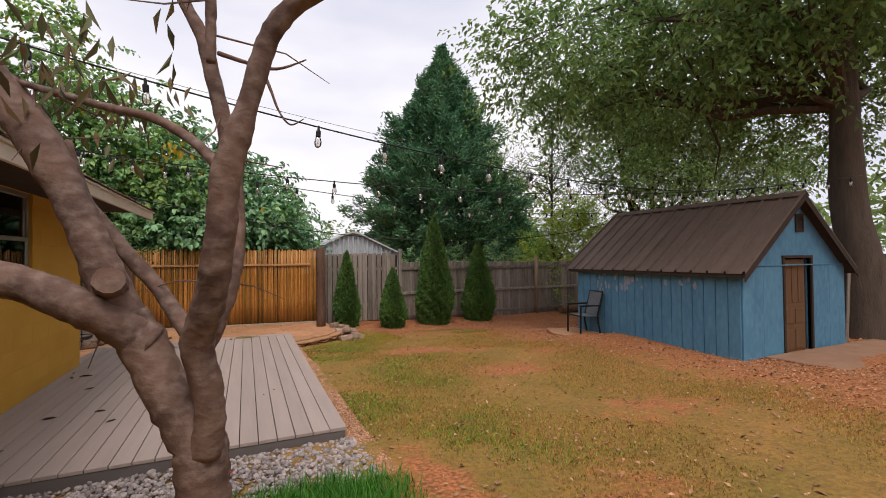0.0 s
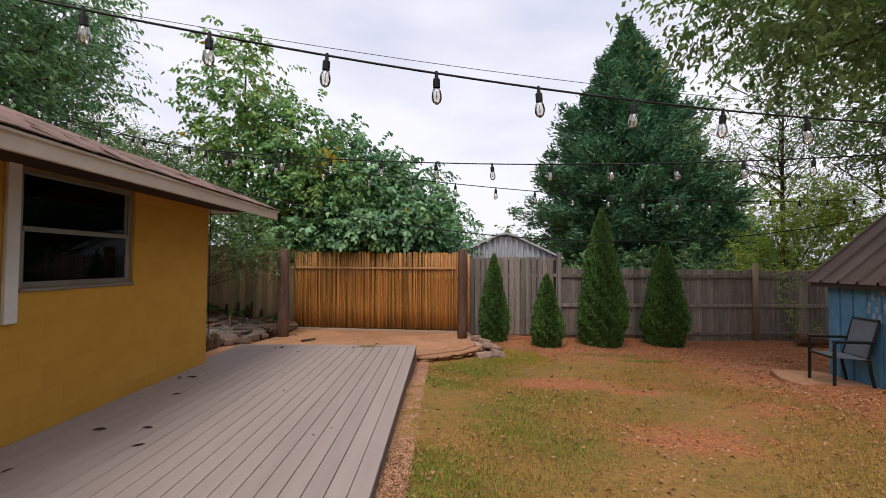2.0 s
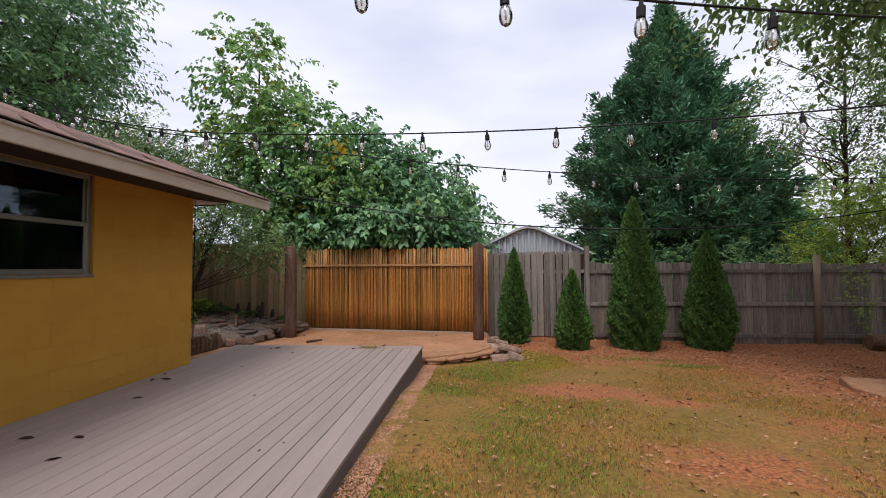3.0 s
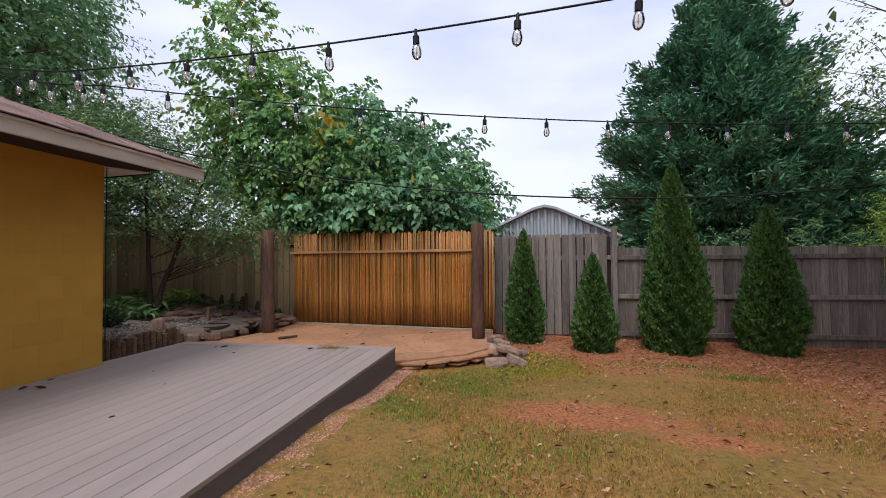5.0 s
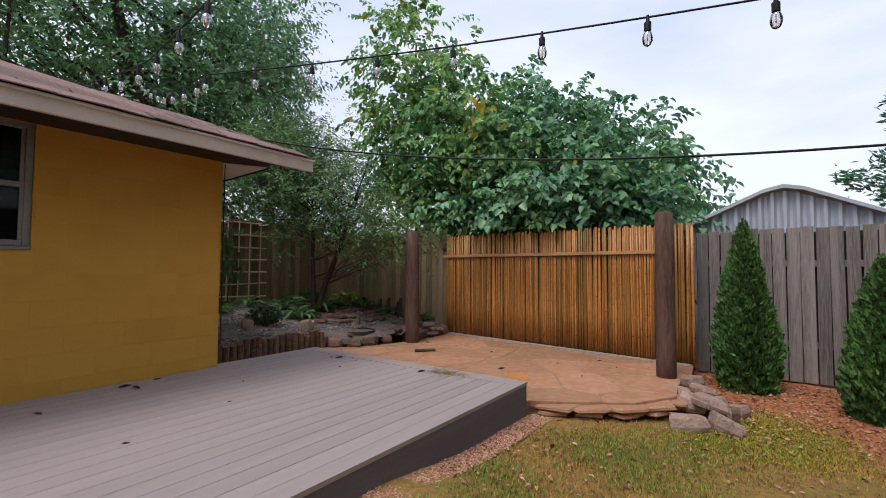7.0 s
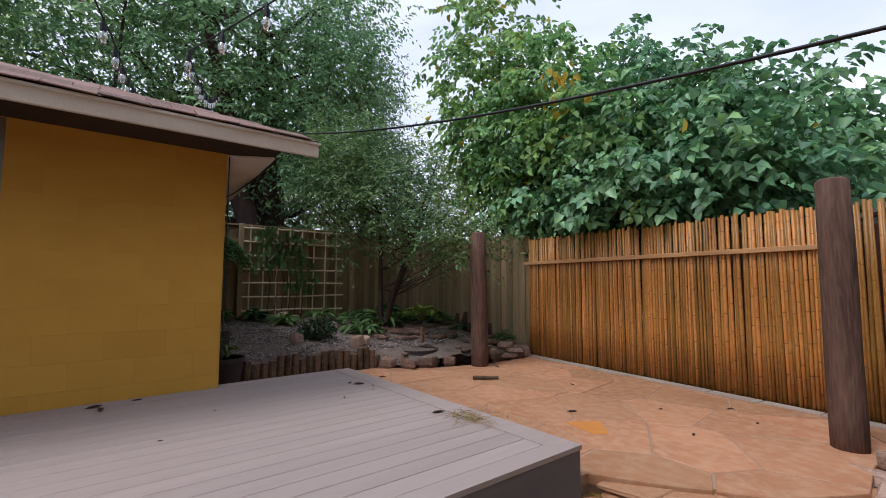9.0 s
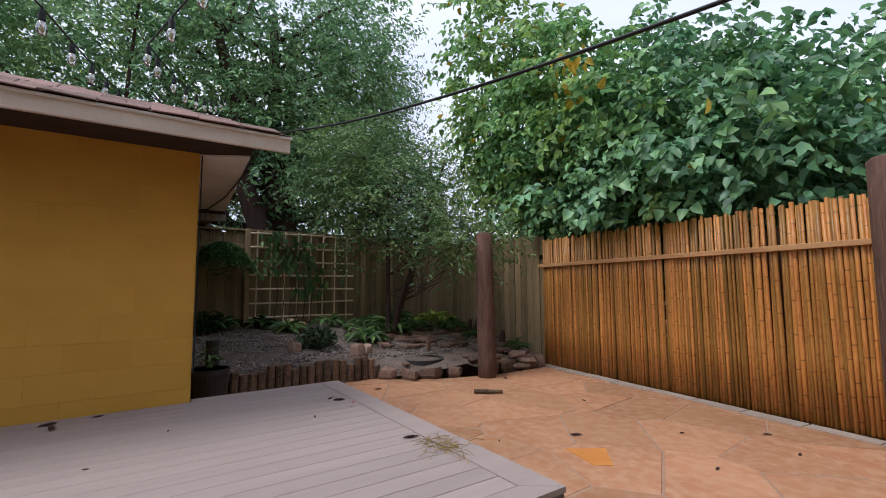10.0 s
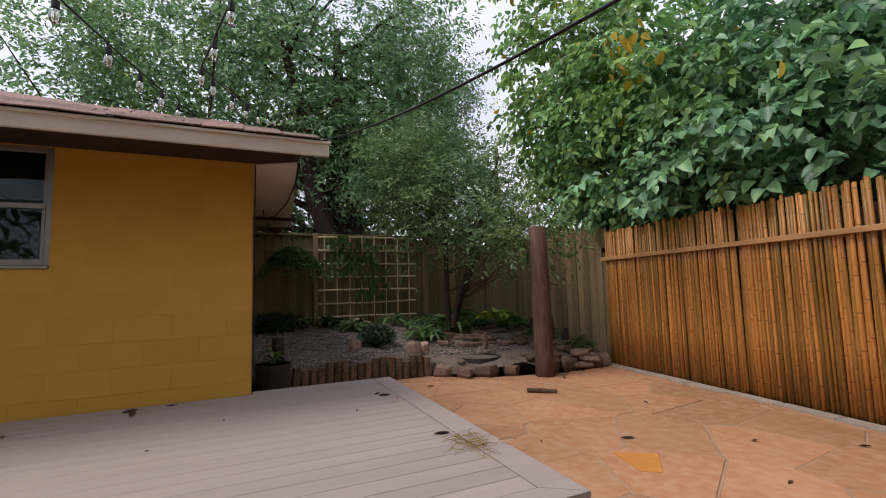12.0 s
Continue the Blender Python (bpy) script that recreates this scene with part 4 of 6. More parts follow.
# peach tree beside the path
pb = (-0.03, 2.03, float(ground_z(-0.03, 2.03)) - 0.03)
peach = tree("peach_tree", pb, "scarred grey-brown peach tree with few drooping leaves")
LIMB = [
    ("trunk", [(-0.03, 2.03, -0.2, 0.15), (-0.03, 2.03, 0.09, 0.117), (-0.03, 2.03, 0.27, 0.103), (-0.04, 2.03, 0.43, 0.097), (-0.05, 2.04, 0.58, 0.099), (-0.12, 2.06, 0.71, 0.088), (-0.19, 2.09, 0.85, 0.084), (-0.26, 2.12, 1.0, 0.084), (-0.31, 2.14, 1.1, 0.075)]),
    ("limb", [(-0.24, 2.11, 0.99, 0.076), (-0.35, 2.09, 1.09, 0.071), (-0.44, 2.06, 1.15, 0.065), (-0.6, 2.12, 1.23, 0.065), (-0.79, 2.21, 1.29, 0.062), (-1.09, 2.34, 1.42, 0.054), (-1.43, 2.49, 1.61, 0.042)]),
    ("limb", [(-0.31, 2.14, 1.07, 0.072), (-0.36, 2.13, 1.19, 0.073), (-0.42, 2.13, 1.37, 0.063), (-0.49, 2.16, 1.54, 0.061), (-0.56, 2.19, 1.68, 0.07), (-0.64, 2.22, 1.83, 0.072), (-0.73, 2.26, 1.96, 0.074), (-0.87, 2.32, 2.14, 0.066), (-1.07, 2.4, 2.38, 0.052)]),
    ("limb", [(-0.03, 1.99, 0.57, 0.062), (-0.01, 1.96, 0.71, 0.055), (-0.02, 1.94, 0.85, 0.056), (-0.05, 1.92, 1.01, 0.06), (-0.01, 1.84, 1.15, 0.056), (0.02, 1.77, 1.3, 0.052), (0.04, 1.73, 1.44, 0.051), (0.05, 1.7, 1.58, 0.049), (0.08, 1.68, 1.71, 0.048), (0.12, 1.66, 1.84, 0.037), (0.16, 1.64, 1.99, 0.035), (0.2, 1.61, 2.1, 0.035), (0.28, 1.56, 2.19, 0.032), (0.43, 1.45, 2.26, 0.026), (0.59, 1.35, 2.36, 0.018)]),
    ("limb", [(-0.04, 1.94, 0.99, 0.048), (0.01, 1.99, 1.1, 0.045), (0.05, 2.05, 1.23, 0.044), (0.07, 2.11, 1.4, 0.043), (0.07, 2.15, 1.59, 0.042), (0.05, 2.18, 1.82, 0.038), (0.02, 2.19, 1.97, 0.033), (-0.02, 2.22, 2.15, 0.033), (-0.06, 2.24, 2.32, 0.03), (-0.13, 2.28, 2.47, 0.025), (-0.21, 2.34, 2.66, 0.021), (-0.32, 2.38, 2.89, 0.015)]),
    ("limb", [(-0.01, 1.99, 2.11, 0.018), (-0.01, 1.98, 2.22, 0.02), (-0.01, 1.98, 2.36, 0.02), (-0.02, 1.98, 2.56, 0.016)]),
    ("limb", [(-0.07, 2.03, 1.01, 0.031), (-0.13, 2.14, 1.07, 0.033), (-0.24, 2.27, 1.22, 0.032), (-0.35, 2.32, 1.35, 0.032), (-0.42, 2.35, 1.45, 0.029), (-0.52, 2.39, 1.6, 0.024), (-0.59, 2.41, 1.84, 0.02)]),
    ("limb", [(0.06, 1.72, 1.6, 0.02), (-0.0, 1.77, 1.69, 0.02), (-0.08, 1.84, 1.77, 0.018), (-0.2, 1.93, 1.85, 0.017), (-0.38, 2.06, 1.91, 0.015), (-0.63, 2.21, 2.0, 0.013), (-0.9, 2.38, 2.1, 0.009)]),
    ("limb", [(0.0, 2.29, 2.28, 0.011), (0.12, 2.25, 2.24, 0.009), (0.25, 2.22, 2.22, 0.007), (0.38, 2.18, 2.27, 0.003)]),
    ("limb", [(0.18, 2.24, 2.23, 0.009), (0.22, 2.23, 2.13, 0.007), (0.26, 2.22, 2.02, 0.005), (0.31, 2.21, 1.96, 0.004), (0.37, 2.19, 1.99, 0.002)]),
]
rs = random.Random(3)


def smooth_line(pts, per=5):
    """Catmull-Rom through points of any width."""
    out = []
    p = [pts[0], *pts, pts[-1]]
    for i in range(1, len(p) - 2):
        for k in range(per):
            t = k / per
            out.append(tuple(0.5 * (2 * b + (c - a) * t + (2 * a - 5 * b + 4 * c - d) * t * t + (3 * b - a - 3 * c + d) * t ** 3) for a, b, c, d in zip(p[i - 1], p[i], p[i + 1], p[i + 2])))
    out.append(tuple(pts[-1]))
    return out


for nm, pts in LIMB:
    line = smooth_line(pts, 5)
    gg = Geo().tube(local([p[:3] for p in line], pb), [p[3] * rs.uniform(0.95, 1.07) for p in line], 14, 0.05, rs)
    part(nm, gg, M_BARK_PEACH, peach, smooth=True)
stub = Geo().tube(local([(-0.36, 2.12, 1.22), (-0.345, 2.02, 1.25), (-0.34, 1.985, 1.255)], pb), [0.06, 0.052, 0.05], 12, 0.06, rs)
part("cut_stub", stub, M_BARK_PEACH, peach)
tw = Geo()
tips = []
r7 = np.random.default_rng(11)
for nm, pts in LIMB[4:6] + LIMB[7:8] + LIMB[2:3]:
    for k in range(5):
        i = 1 + r7.integers(len(pts) - 1)
        s = np.array(pts[i][:3])
        d = unit(r7.normal(size=(1, 3)) * np.array([1, 0.8, 0.55]))[0]
        ln = r7.uniform(0.25, 0.55)
        a = s + d * ln * 0.5 + r7.normal(size=3) * 0.03
        b = s + d * ln + np.array([0, 0, -0.05 * r7.random()])
        tw.tube(local([tuple(s), tuple(a), tuple(b)], pb), [0.005, 0.0035, 0.0015], 5, caps=False)
        tips += [a, b]
tagged(part("twig_spray", tw, M_BARK_PEACH, peach), kind="stuff")
tips = np.array(tips)
low = np.array([t for t in tips if t[0] < 0.12 and t[2] > 1.95])
lp = np.concatenate([np.repeat(low, 2, 0) + r7.normal(size=(2 * len(low), 3)) * 0.05, np.array([-0.72, 2.36, 2.08]) + r7.normal(size=(150, 3)) * np.array([0.34, 0.2, 0.13])])
part("crown", leaves("crown", lp - np.array(pb) - np.array([0, 0, 0.05]), r7.normal(size=lp.shape) * 0.35 + np.array([0, 0, -1.0]), r7.normal(size=lp.shape), 0.09 + 0.05 * r7.random(len(lp)), 0.028, M_PEACH_LEAF), M_PEACH_LEAF, peach)


def broadleaf(name, base, trunk, r, blobs, clusters, each, spread, length, width, leaf, bark, label, seed, limbs_n=60, broad=False, category="tree", extra=None, stems=1, low=None, droop=0.3, front=None, limb_from=4):
    rg = np.random.default_rng(seed)
    ob = tree(name, base, label, category)
    bl = shift(blobs, base)
    c = crown(rg, "crown", bl, clusters, each, spread, length, width, leaf, ob, broad, droop, base=None if low is None else low - base[2], front=None if front is None else front - base[1])
    if extra:
        mat, n, ln = extra
        idx = rg.choice(len(c), n)
        p = c[idx] + rg.normal(size=(n, 3)) * spread * 1.2
        if front is not None:
            p = p[(p[:, 1] > front - base[1]) | (p[:, 2] > 2.08)]
        part("turned_leaves", leaves("turned_leaves", p, rg.normal(size=p.shape) + np.array([0, 0, -0.4]), rg.normal(size=p.shape), ln, ln * 0.7, mat, broad=broad), mat, ob, "yellowing leaves")
    for s in range(stems):
        tp = [(0, 0, -0.4)]
        top = trunk[s] if stems > 1 else trunk
        for k in range(1, 7):
            u = k / 6
            tp.append((top[0] * u + rg.normal() * 0.16 * r, top[1] * u + rg.normal() * 0.16 * r, top[2] * u))
        rr = [r * (1.35 if k == 0 else 1) * (1 - 0.72 * k / 6) for k in range(7)]
        tp = smooth_line([(*p, q) for p, q in zip(tp, rr)], 3)
        part("trunk", Geo().tube([p[:3] for p in tp], [p[3] for p in tp], 12, 0.05, rs), bark, ob, smooth=True)
        limbs(rg, ob, bark, [p[:3] for p in tp[limb_from:]], r, c, limbs_n // stems, r0=min(0.085, r * 0.34))
    return ob


broadleaf("mulberry_tree", (-0.9, 14.4, -0.5), [(-1.6, 0.4, 5.6), (0.4, -0.2, 4.4), (2.0, 0.0, 3.2)], 0.12,
          [(-1.6, 15.0, 3.8, 1.4, 1.2, 1.3), (0.0, 14.8, 3.0, 1.4, 1.3, 1.1), (0.9, 14.5, 2.4, 0.8, 0.9, 0.7), (-2.4, 13.8, 2.4, 1.6, 0.9, 1.1), (-0.3, 13.3, 2.3, 1.6, 0.8, 0.8), (-1.0, 14.0, 3.3, 1.5, 0.8, 0.9), (-2.2, 14.6, 1.4, 1.8, 0.8, 0.9), (0.2, 14.4, 1.4, 1.7, 0.8, 0.8), (0.5, 13.0, 2.0, 1.1, 0.6, 0.45), (-1.2, 12.9, 2.1, 1.0, 0.6, 0.5), (-1.9, 13.3, 1.7, 1.0, 0.35, 0.6), (-0.4, 13.2, 1.65, 1.0, 0.35, 0.5), (1.0, 13.2, 1.6, 0.8, 0.35, 0.5)],
          1650, 26, 0.29, 0.155, 0.78, M_LEAF_MUL, M_BARK_DARK, "broad-leaved green tree leaning over the bamboo fence", 21, 90, True, extra=(M_LEAF_YELLOW, 60, 0.17), stems=3, low=1.0, front=12.72, droop=0.55)
M_LEAF_FRESH = material("fresh_green_leaf", (0.21, 0.39, 0.14), (0.32, 0.46, 0.11), (0.16, 0.33, 0.18), scale=0.8, fine=9, rough=0.45, bump=0, island=0.5, translucent=0.4)
young = broadleaf("young_mulberry_tree", (-4.2, 13.9, -0.5), [(-0.1, 0.0, 7.2), (0.9, -0.3, 5.8)], 0.075,
          [(-4.3, 13.5, 5.3, 1.1, 1.0, 2.3), (-3.7, 13.5, 3.9, 1.1, 0.8, 1.3), (-3.2, 13.6, 2.7, 1.0, 0.6, 0.9), (-2.4, 13.3, 4.3, 0.9, 0.7, 1.1), (-1.6, 13.0, 3.5, 0.8, 0.7, 0.7)],
          520, 24, 0.25, 0.15, 0.72, M_LEAF_FRESH, M_BARK_OAK, "fresh green young tree with yellowing leaves behind the fence", 33, 40, True, extra=(M_LEAF_YELLOW, 130, 0.17), stems=2, low=1.2, front=12.9, droop=0.5)
yb = np.random.default_rng(61)
yp = np.array([-1.45, 12.25, 3.85]) + yb.normal(size=(18, 3)) * np.array([0.14, 0.12, 0.17])
part("turned_leaves", leaves("turned_leaves", yp - np.array([-4.2, 13.9, -0.5]), yb.normal(size=yp.shape) * 0.4 + np.array([0, 0, -1.0]), yb.normal(size=yp.shape) * 0.4 + np.array([0.3, -1.0, 0.3]), 0.15, 0.10, M_LEAF_YELLOW, broad=True), M_LEAF_YELLOW, young, "bunch of yellow leaves")
broadleaf("japanese_maple", (-4.35, 10.9, 0.0), [(0.7, 0.7, 3.0), (-0.3, 0.1, 3.2), (0.3, 0.9, 2.6)], 0.05,
          [(-4.8, 10.6, 2.9, 1.1, 1.2, 0.95), (-3.9, 10.9, 2.3, 1.0, 0.9, 0.7), (-3.1, 11.1, 1.75, 0.8, 0.6, 0.40), (-5.0, 10.6, 3.0, 0.7, 0.7, 0.7), (-4.6, 10.2, 2.7, 0.9, 0.7, 0.5), (-4.9, 11.0, 3.6, 0.7, 0.7, 0.5), (-2.5, 11.4, 1.4, 0.5, 0.4, 0.22), (-3.6, 11.1, 1.8, 0.8, 0.5, 0.25), (-3.0, 11.6, 1.55, 0.6, 0.4, 0.2), (-3.2, 11.2, 1.32, 0.5, 0.4, 0.28), (-3.1, 11.25, 1.42, 0.4, 0.35, 0.22), (-4.4, 10.5, 1.5, 0.5, 0.45, 0.3)],
          520, 44, 0.15, 0.08, 0.44, M_LEAF_MAPLE, M_BARK_DARK, "lacy green maple with thin stems by the pond", 22, 60, stems=3, low=1.0, droop=0.05)
broadleaf("dark_evergreen_tree", (-7.15, 9.75, -0.2), [(-1.6, 0.1, 8.0), (-0.5, -1.3, 6.5), (-1.6, 0.6, 7.5)], 0.30,
          [(-8.2, 10.0, 6.8, 2.4, 2.4, 3.0), (-7.6, 11.0, 5.2, 1.6, 1.6, 2.2), (-8.6, 8.0, 6.2, 2.0, 2.0, 2.4), (-7.4, 9.5, 4.0, 1.2, 1.5, 1.3), (-9.6, 6.2, 6.0, 2.4, 2.2, 2.6), (-8.6, 12.2, 7.4, 1.3, 1.3, 2.2), (-9.4, 4.0, 5.6, 2.2, 2.0, 2.4)],
          1600, 34, 0.30, 0.15, 0.48, M_LEAF_DARK, M_BARK_DARK, "tall dark evergreen tree behind the house", 23, 45, stems=3, low=2.3)
broadleaf("feathery_tree", (-9.6, 13.2, -0.4), [(0.2, 0.2, 7.0), (0.6, -0.2, 6.2)], 0.12,
          [(-9.4, 13.2, 7.0, 1.0, 0.9, 1.7), (-8.9, 13.0, 5.8, 0.9, 0.9, 1.2), (-8.6, 13.6, 4.2, 1.2, 1.0, 1.2), (-7.0, 14.0, 3.0, 1.2, 1.0, 1.0)],
          220, 36, 0.24, 0.11, 0.4, M_LEAF_MAPLE, M_BARK_OAK, "thin grey-green tree behind the corner fence", 24, 50, stems=2, low=1.5)
broadleaf("yellow_green_tree", (-13.0, 17.0, -0.4), (0.2, 0.2, 7.0), 0.2, [(-13, 17, 6.0, 2.6, 2.4, 2.4), (-15, 12, 6.5, 2.8, 3, 3.2), (-13.5, 6, 6.5, 2.6, 3, 3.2), (-11, 20, 4.5, 2.6, 2.4, 2.0)],
          420, 40, 0.34, 0.13, 0.55, M_LEAF_LIME, M_BARK_OAK, "yellow-green tree beyond the house roof", 25, 50, low=1.5)
broadleaf("oak_tree", (11.9, 4.9, -0.55), (0.0, 0.3, 9.0), 0.42,
          [(9.6, 5.6, 6.6, 2.6, 2.6, 1.6), (7.4, 8.4, 6.2, 2.2, 2.0, 1.3), (11.8, 9.0, 6.6, 3.0, 2.4, 1.8), (12.6, 5.0, 8.0, 3.2, 3.2, 2.0), (8.6, 3.4, 7.0, 2.0, 2.0, 1.3), (14.5, 7.5, 6.0, 2.2, 2.6, 2.0), (10.6, 11.4, 6.7, 1.9, 1.6, 1.0)],
          1900, 34, 0.34, 0.17, 0.5, M_LEAF_OAK, M_BARK_OAK, "large oak with a thick pale trunk beside the shed", 26, 24, low=4.4, limb_from=10)
broadleaf("multi_stem_tree", (17.0, 14.5, -0.6), [(-1.4, 0.5, 7.0), (0.6, 0.2, 7.5), (2.4, -0.6, 6.5)], 0.2,
          [(15.6, 15.0, 6.5, 2.6, 2.0, 1.9), (18.2, 14.0, 6.8, 2.6, 2.2, 2.0), (16.4, 13.6, 4.4, 2.6, 1.6, 1.0), (20.4, 12.2, 5.2, 2.4, 2.2, 2.2)],
          1100, 34, 0.36, 0.17, 0.5, M_LEAF_OAK, M_BARK_DARK, "spreading tree with several dark stems behind the shed", 27, 45, stems=3, low=3.0)
broadleaf("slender_tree", (13.2, 16.8, -0.6), (0.3, 0.2, 8.0), 0.1, [(12.4, 16.8, 6.8, 2.0, 2.0, 2.2), (14.2, 16.4, 4.6, 1.4, 1.4, 1.0)],
          130, 44, 0.3, 0.12, 0.5, M_LEAF_OAK, M_BARK_DARK, "slender leafy tree behind the board fence", 28, 60, low=2.6)
broadleaf("lime_bush", (11.4, 14.4, -0.6), (0.1, 0.1, 1.6), 0.06, [(11.4, 14.4, 1.6, 1.3, 0.9, 0.95), (12.8, 14.2, 2.1, 1.1, 0.8, 1.0), (12.2, 14.4, 3.0, 0.9, 0.7, 0.8), (10.3, 14.0, 1.2, 0.8, 0.5, 0.7), (11.2, 14.3, 2.5, 0.9, 0.6, 0.8), (13.4, 14.2, 2.9, 0.9, 0.6, 0.8)],
          430, 50, 0.16, 0.09, 0.5, M_LEAF_LIME, M_BARK_DARK, "yellow-green bush behind the board fence", 29, 30, category="bush", low=0.2)


def conifer(name, base, h, r, label, seed, tiers=34):
    rg = np.random.default_rng(seed)
    ob = tree(name, base, label)
    part("trunk", Geo().tube([(0, 0, -0.3), (0, 0, h * 0.5), (0.1, 0, h * 0.97)], [r * 0.075, r * 0.04, 0.02], 9), M_BARK_DARK, ob)
    P, A = [], []
    bg = Geo()
    for k in range(tiers):
        u = (k + 0.5) / tiers
        z = h * (0.06 + 0.92 * u)
        rad = r * min(1.0, 1.42 * (1 - u) ** 0.95) * (0.90 + 0.13 * math.sin(k * 2.1))
        nb_ = int(7 + 9 * (1 - u))
        for j in range(nb_):
            ang = 2 * math.pi * (j + rg.random()) / nb_
            ln = rad * rg.uniform(0.72, 1.12)
            d = np.array([math.cos(ang), math.sin(ang), 0.0])
            lift = rg.uniform(0.05, 0.3)
            tip = d * ln + np.array([0, 0, z + ln * lift])
            if ln > 0.8:
                bg.tube([(0, 0, z), tuple(d * ln * 0.5 + np.array([0, 0, z - 0.02 * ln])), tuple(tip)], [0.05, 0.03, 0.01], 5, caps=False)
            m_ = int(20 + 34 * ln / r)
            s = 0.35 + 0.65 * rg.random(m_) ** 0.7
            side = np.array([-d[1], d[0], 0])
            wob = rg.normal(size=m_) * 0.24 * ln * (1.15 - s)
            p = d[None] * (ln * s)[:, None] + side[None] * wob[:, None] + np.array([0, 0, 1.0])[None] * (z + ln * lift * s ** 1.6 + rg.normal(size=m_) * 0.16)[:, None]
            P.append(p)
            A.append(d[None] + side[None] * np.sign(wob)[:, None] * 0.5 + rg.normal(size=(m_, 3)) * 0.35 + np.array([0, 0, 0.45]))
    P, A = np.concatenate(P), np.concatenate(A)
    P, A = np.repeat(P, 8, 0) + rg.normal(size=(8 * len(P), 3)) * 0.13, np.repeat(A, 8, 0) + rg.normal(size=(8 * len(P), 3)) * 0.45
    ll = 0.27 * (0.6 + 0.8 * rg.random(len(P)))
    tagged(part("inner_branchwork", bg, M_BARK_DARK, ob), kind="stuff")
    part("crown", leaves("crown", P, A, rg.normal(size=P.shape) + np.array([0, 0, 0.6]), ll, ll * 0.30, M_CONIFER), M_CONIFER, ob)
    return ob


conifer("tall_conifer", (11.1, 24.5, -0.6), 14.9, 5.6, "tall dense blue-green conifer beyond the fence", 31)
conifer("tall_conifer", (15.2, 23.0, -0.6), 4.9, 2.6, "shorter dark conifer beside the tall one", 32, 16)


def arborvitae(at, h, r, seed, label):
    rg = np.random.default_rng(seed)
    ob = root("arborvitae", at, label, "shrub", "row of arborvitae along the fence")
    prof = lambda u: r * np.clip(0.60 + 1.7 * u, 0, 1) * (1 - u) ** 0.70 * 1.08
    # Solid near-black core: the shade between the sprays is put into its colour.
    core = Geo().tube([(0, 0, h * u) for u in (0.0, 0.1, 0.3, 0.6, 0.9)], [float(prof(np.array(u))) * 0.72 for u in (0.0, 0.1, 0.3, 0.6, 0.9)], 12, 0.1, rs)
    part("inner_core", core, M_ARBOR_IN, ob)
    part("stem", Geo().tube([(0, 0, -0.15), (0, 0, 0.15)], [0.035, 0.03], 8), M_BARK_DARK, ob)
    n = int(27000 * (h * r) / 1.0)
    u = 1 - np.sqrt(rg.random(n)) * 0.995
    a = rg.random(n) * 2 * math.pi
    lumps = 1 + 0.16 * np.sin(a * 6 + u * 19 + seed) * np.cos(u * 27 + a * 3) + 0.10 * np.sin(a * 13 - u * 41) * np.cos(u * 60 + a * 5) + 0.06 * rg.normal(size=n)
    rad = prof(u) * lumps * (0.72 + 0.28 * rg.random(n) ** 0.6)
    p = np.stack([rad * np.cos(a), rad * np.sin(a), h * u + 0.02], 1)
    out = np.stack([np.cos(a), np.sin(a), np.zeros(n)], 1)
    al = out * 0.55 + np.array([0, 0, 1.0]) + rg.normal(size=p.shape) * 0.35
    fc = np.stack([-np.sin(a), np.cos(a), np.zeros(n)], 1) + rg.normal(size=p.shape) * 0.6 + out * 0.5
    ll = 0.056 * (0.6 + 0.8 * rg.random(n))
    part("foliage", leaves("foliage", p, al, fc, ll, ll * 0.5, M_ARBOR), M_ARBOR, ob)
    return ob


for x, y, top, r, s, lb in ((2.55, 11.72, 1.52, 0.37, 41, "slim dark green arborvitae beside the stacked rocks"), (3.67, 11.25, 1.06, 0.38, 42, "small rounded green arborvitae before the fence"),
                            (5.0, 11.55, 2.56, 0.56, 43, "tallest green arborvitae in front of the fence"), (6.5, 11.7, 1.83, 0.52, 44, "full green arborvitae at the end of the row")):
    gzz = float(ground_z(x, y)) - 0.03
    arborvitae((x, y, gzz), top - gzz, r, s, lb)


# ---- string lights and cable ----
def socket_parts(r):
    part("socket", Geo().tube([(0, 0, 0.012), (0, 0, -0.03), (0, 0, -0.035), (0, 0, -0.085)], [0.008, 0.012, 0.021, 0.021], 10), M_SOCKET, r, smooth=False)
    pr = [(0.018, -0.085), (0.026, -0.105), (0.031, -0.13), (0.030, -0.15), (0.022, -0.17), (0.008, -0.181), (0.001, -0.183)]
    b = part("bulb", Geo().tube([(0, 0, z) for _, z in pr], [q for q, _ in pr], 12), M_BULB, r, "clear glass bulb", smooth=True)
    b.visible_shadow = False
    part("filament", Geo().tube([(0, 0, -0.085), (0, 0, -0.15)], 0.004, 6), M_BATTEN, r)


bulb0 = None


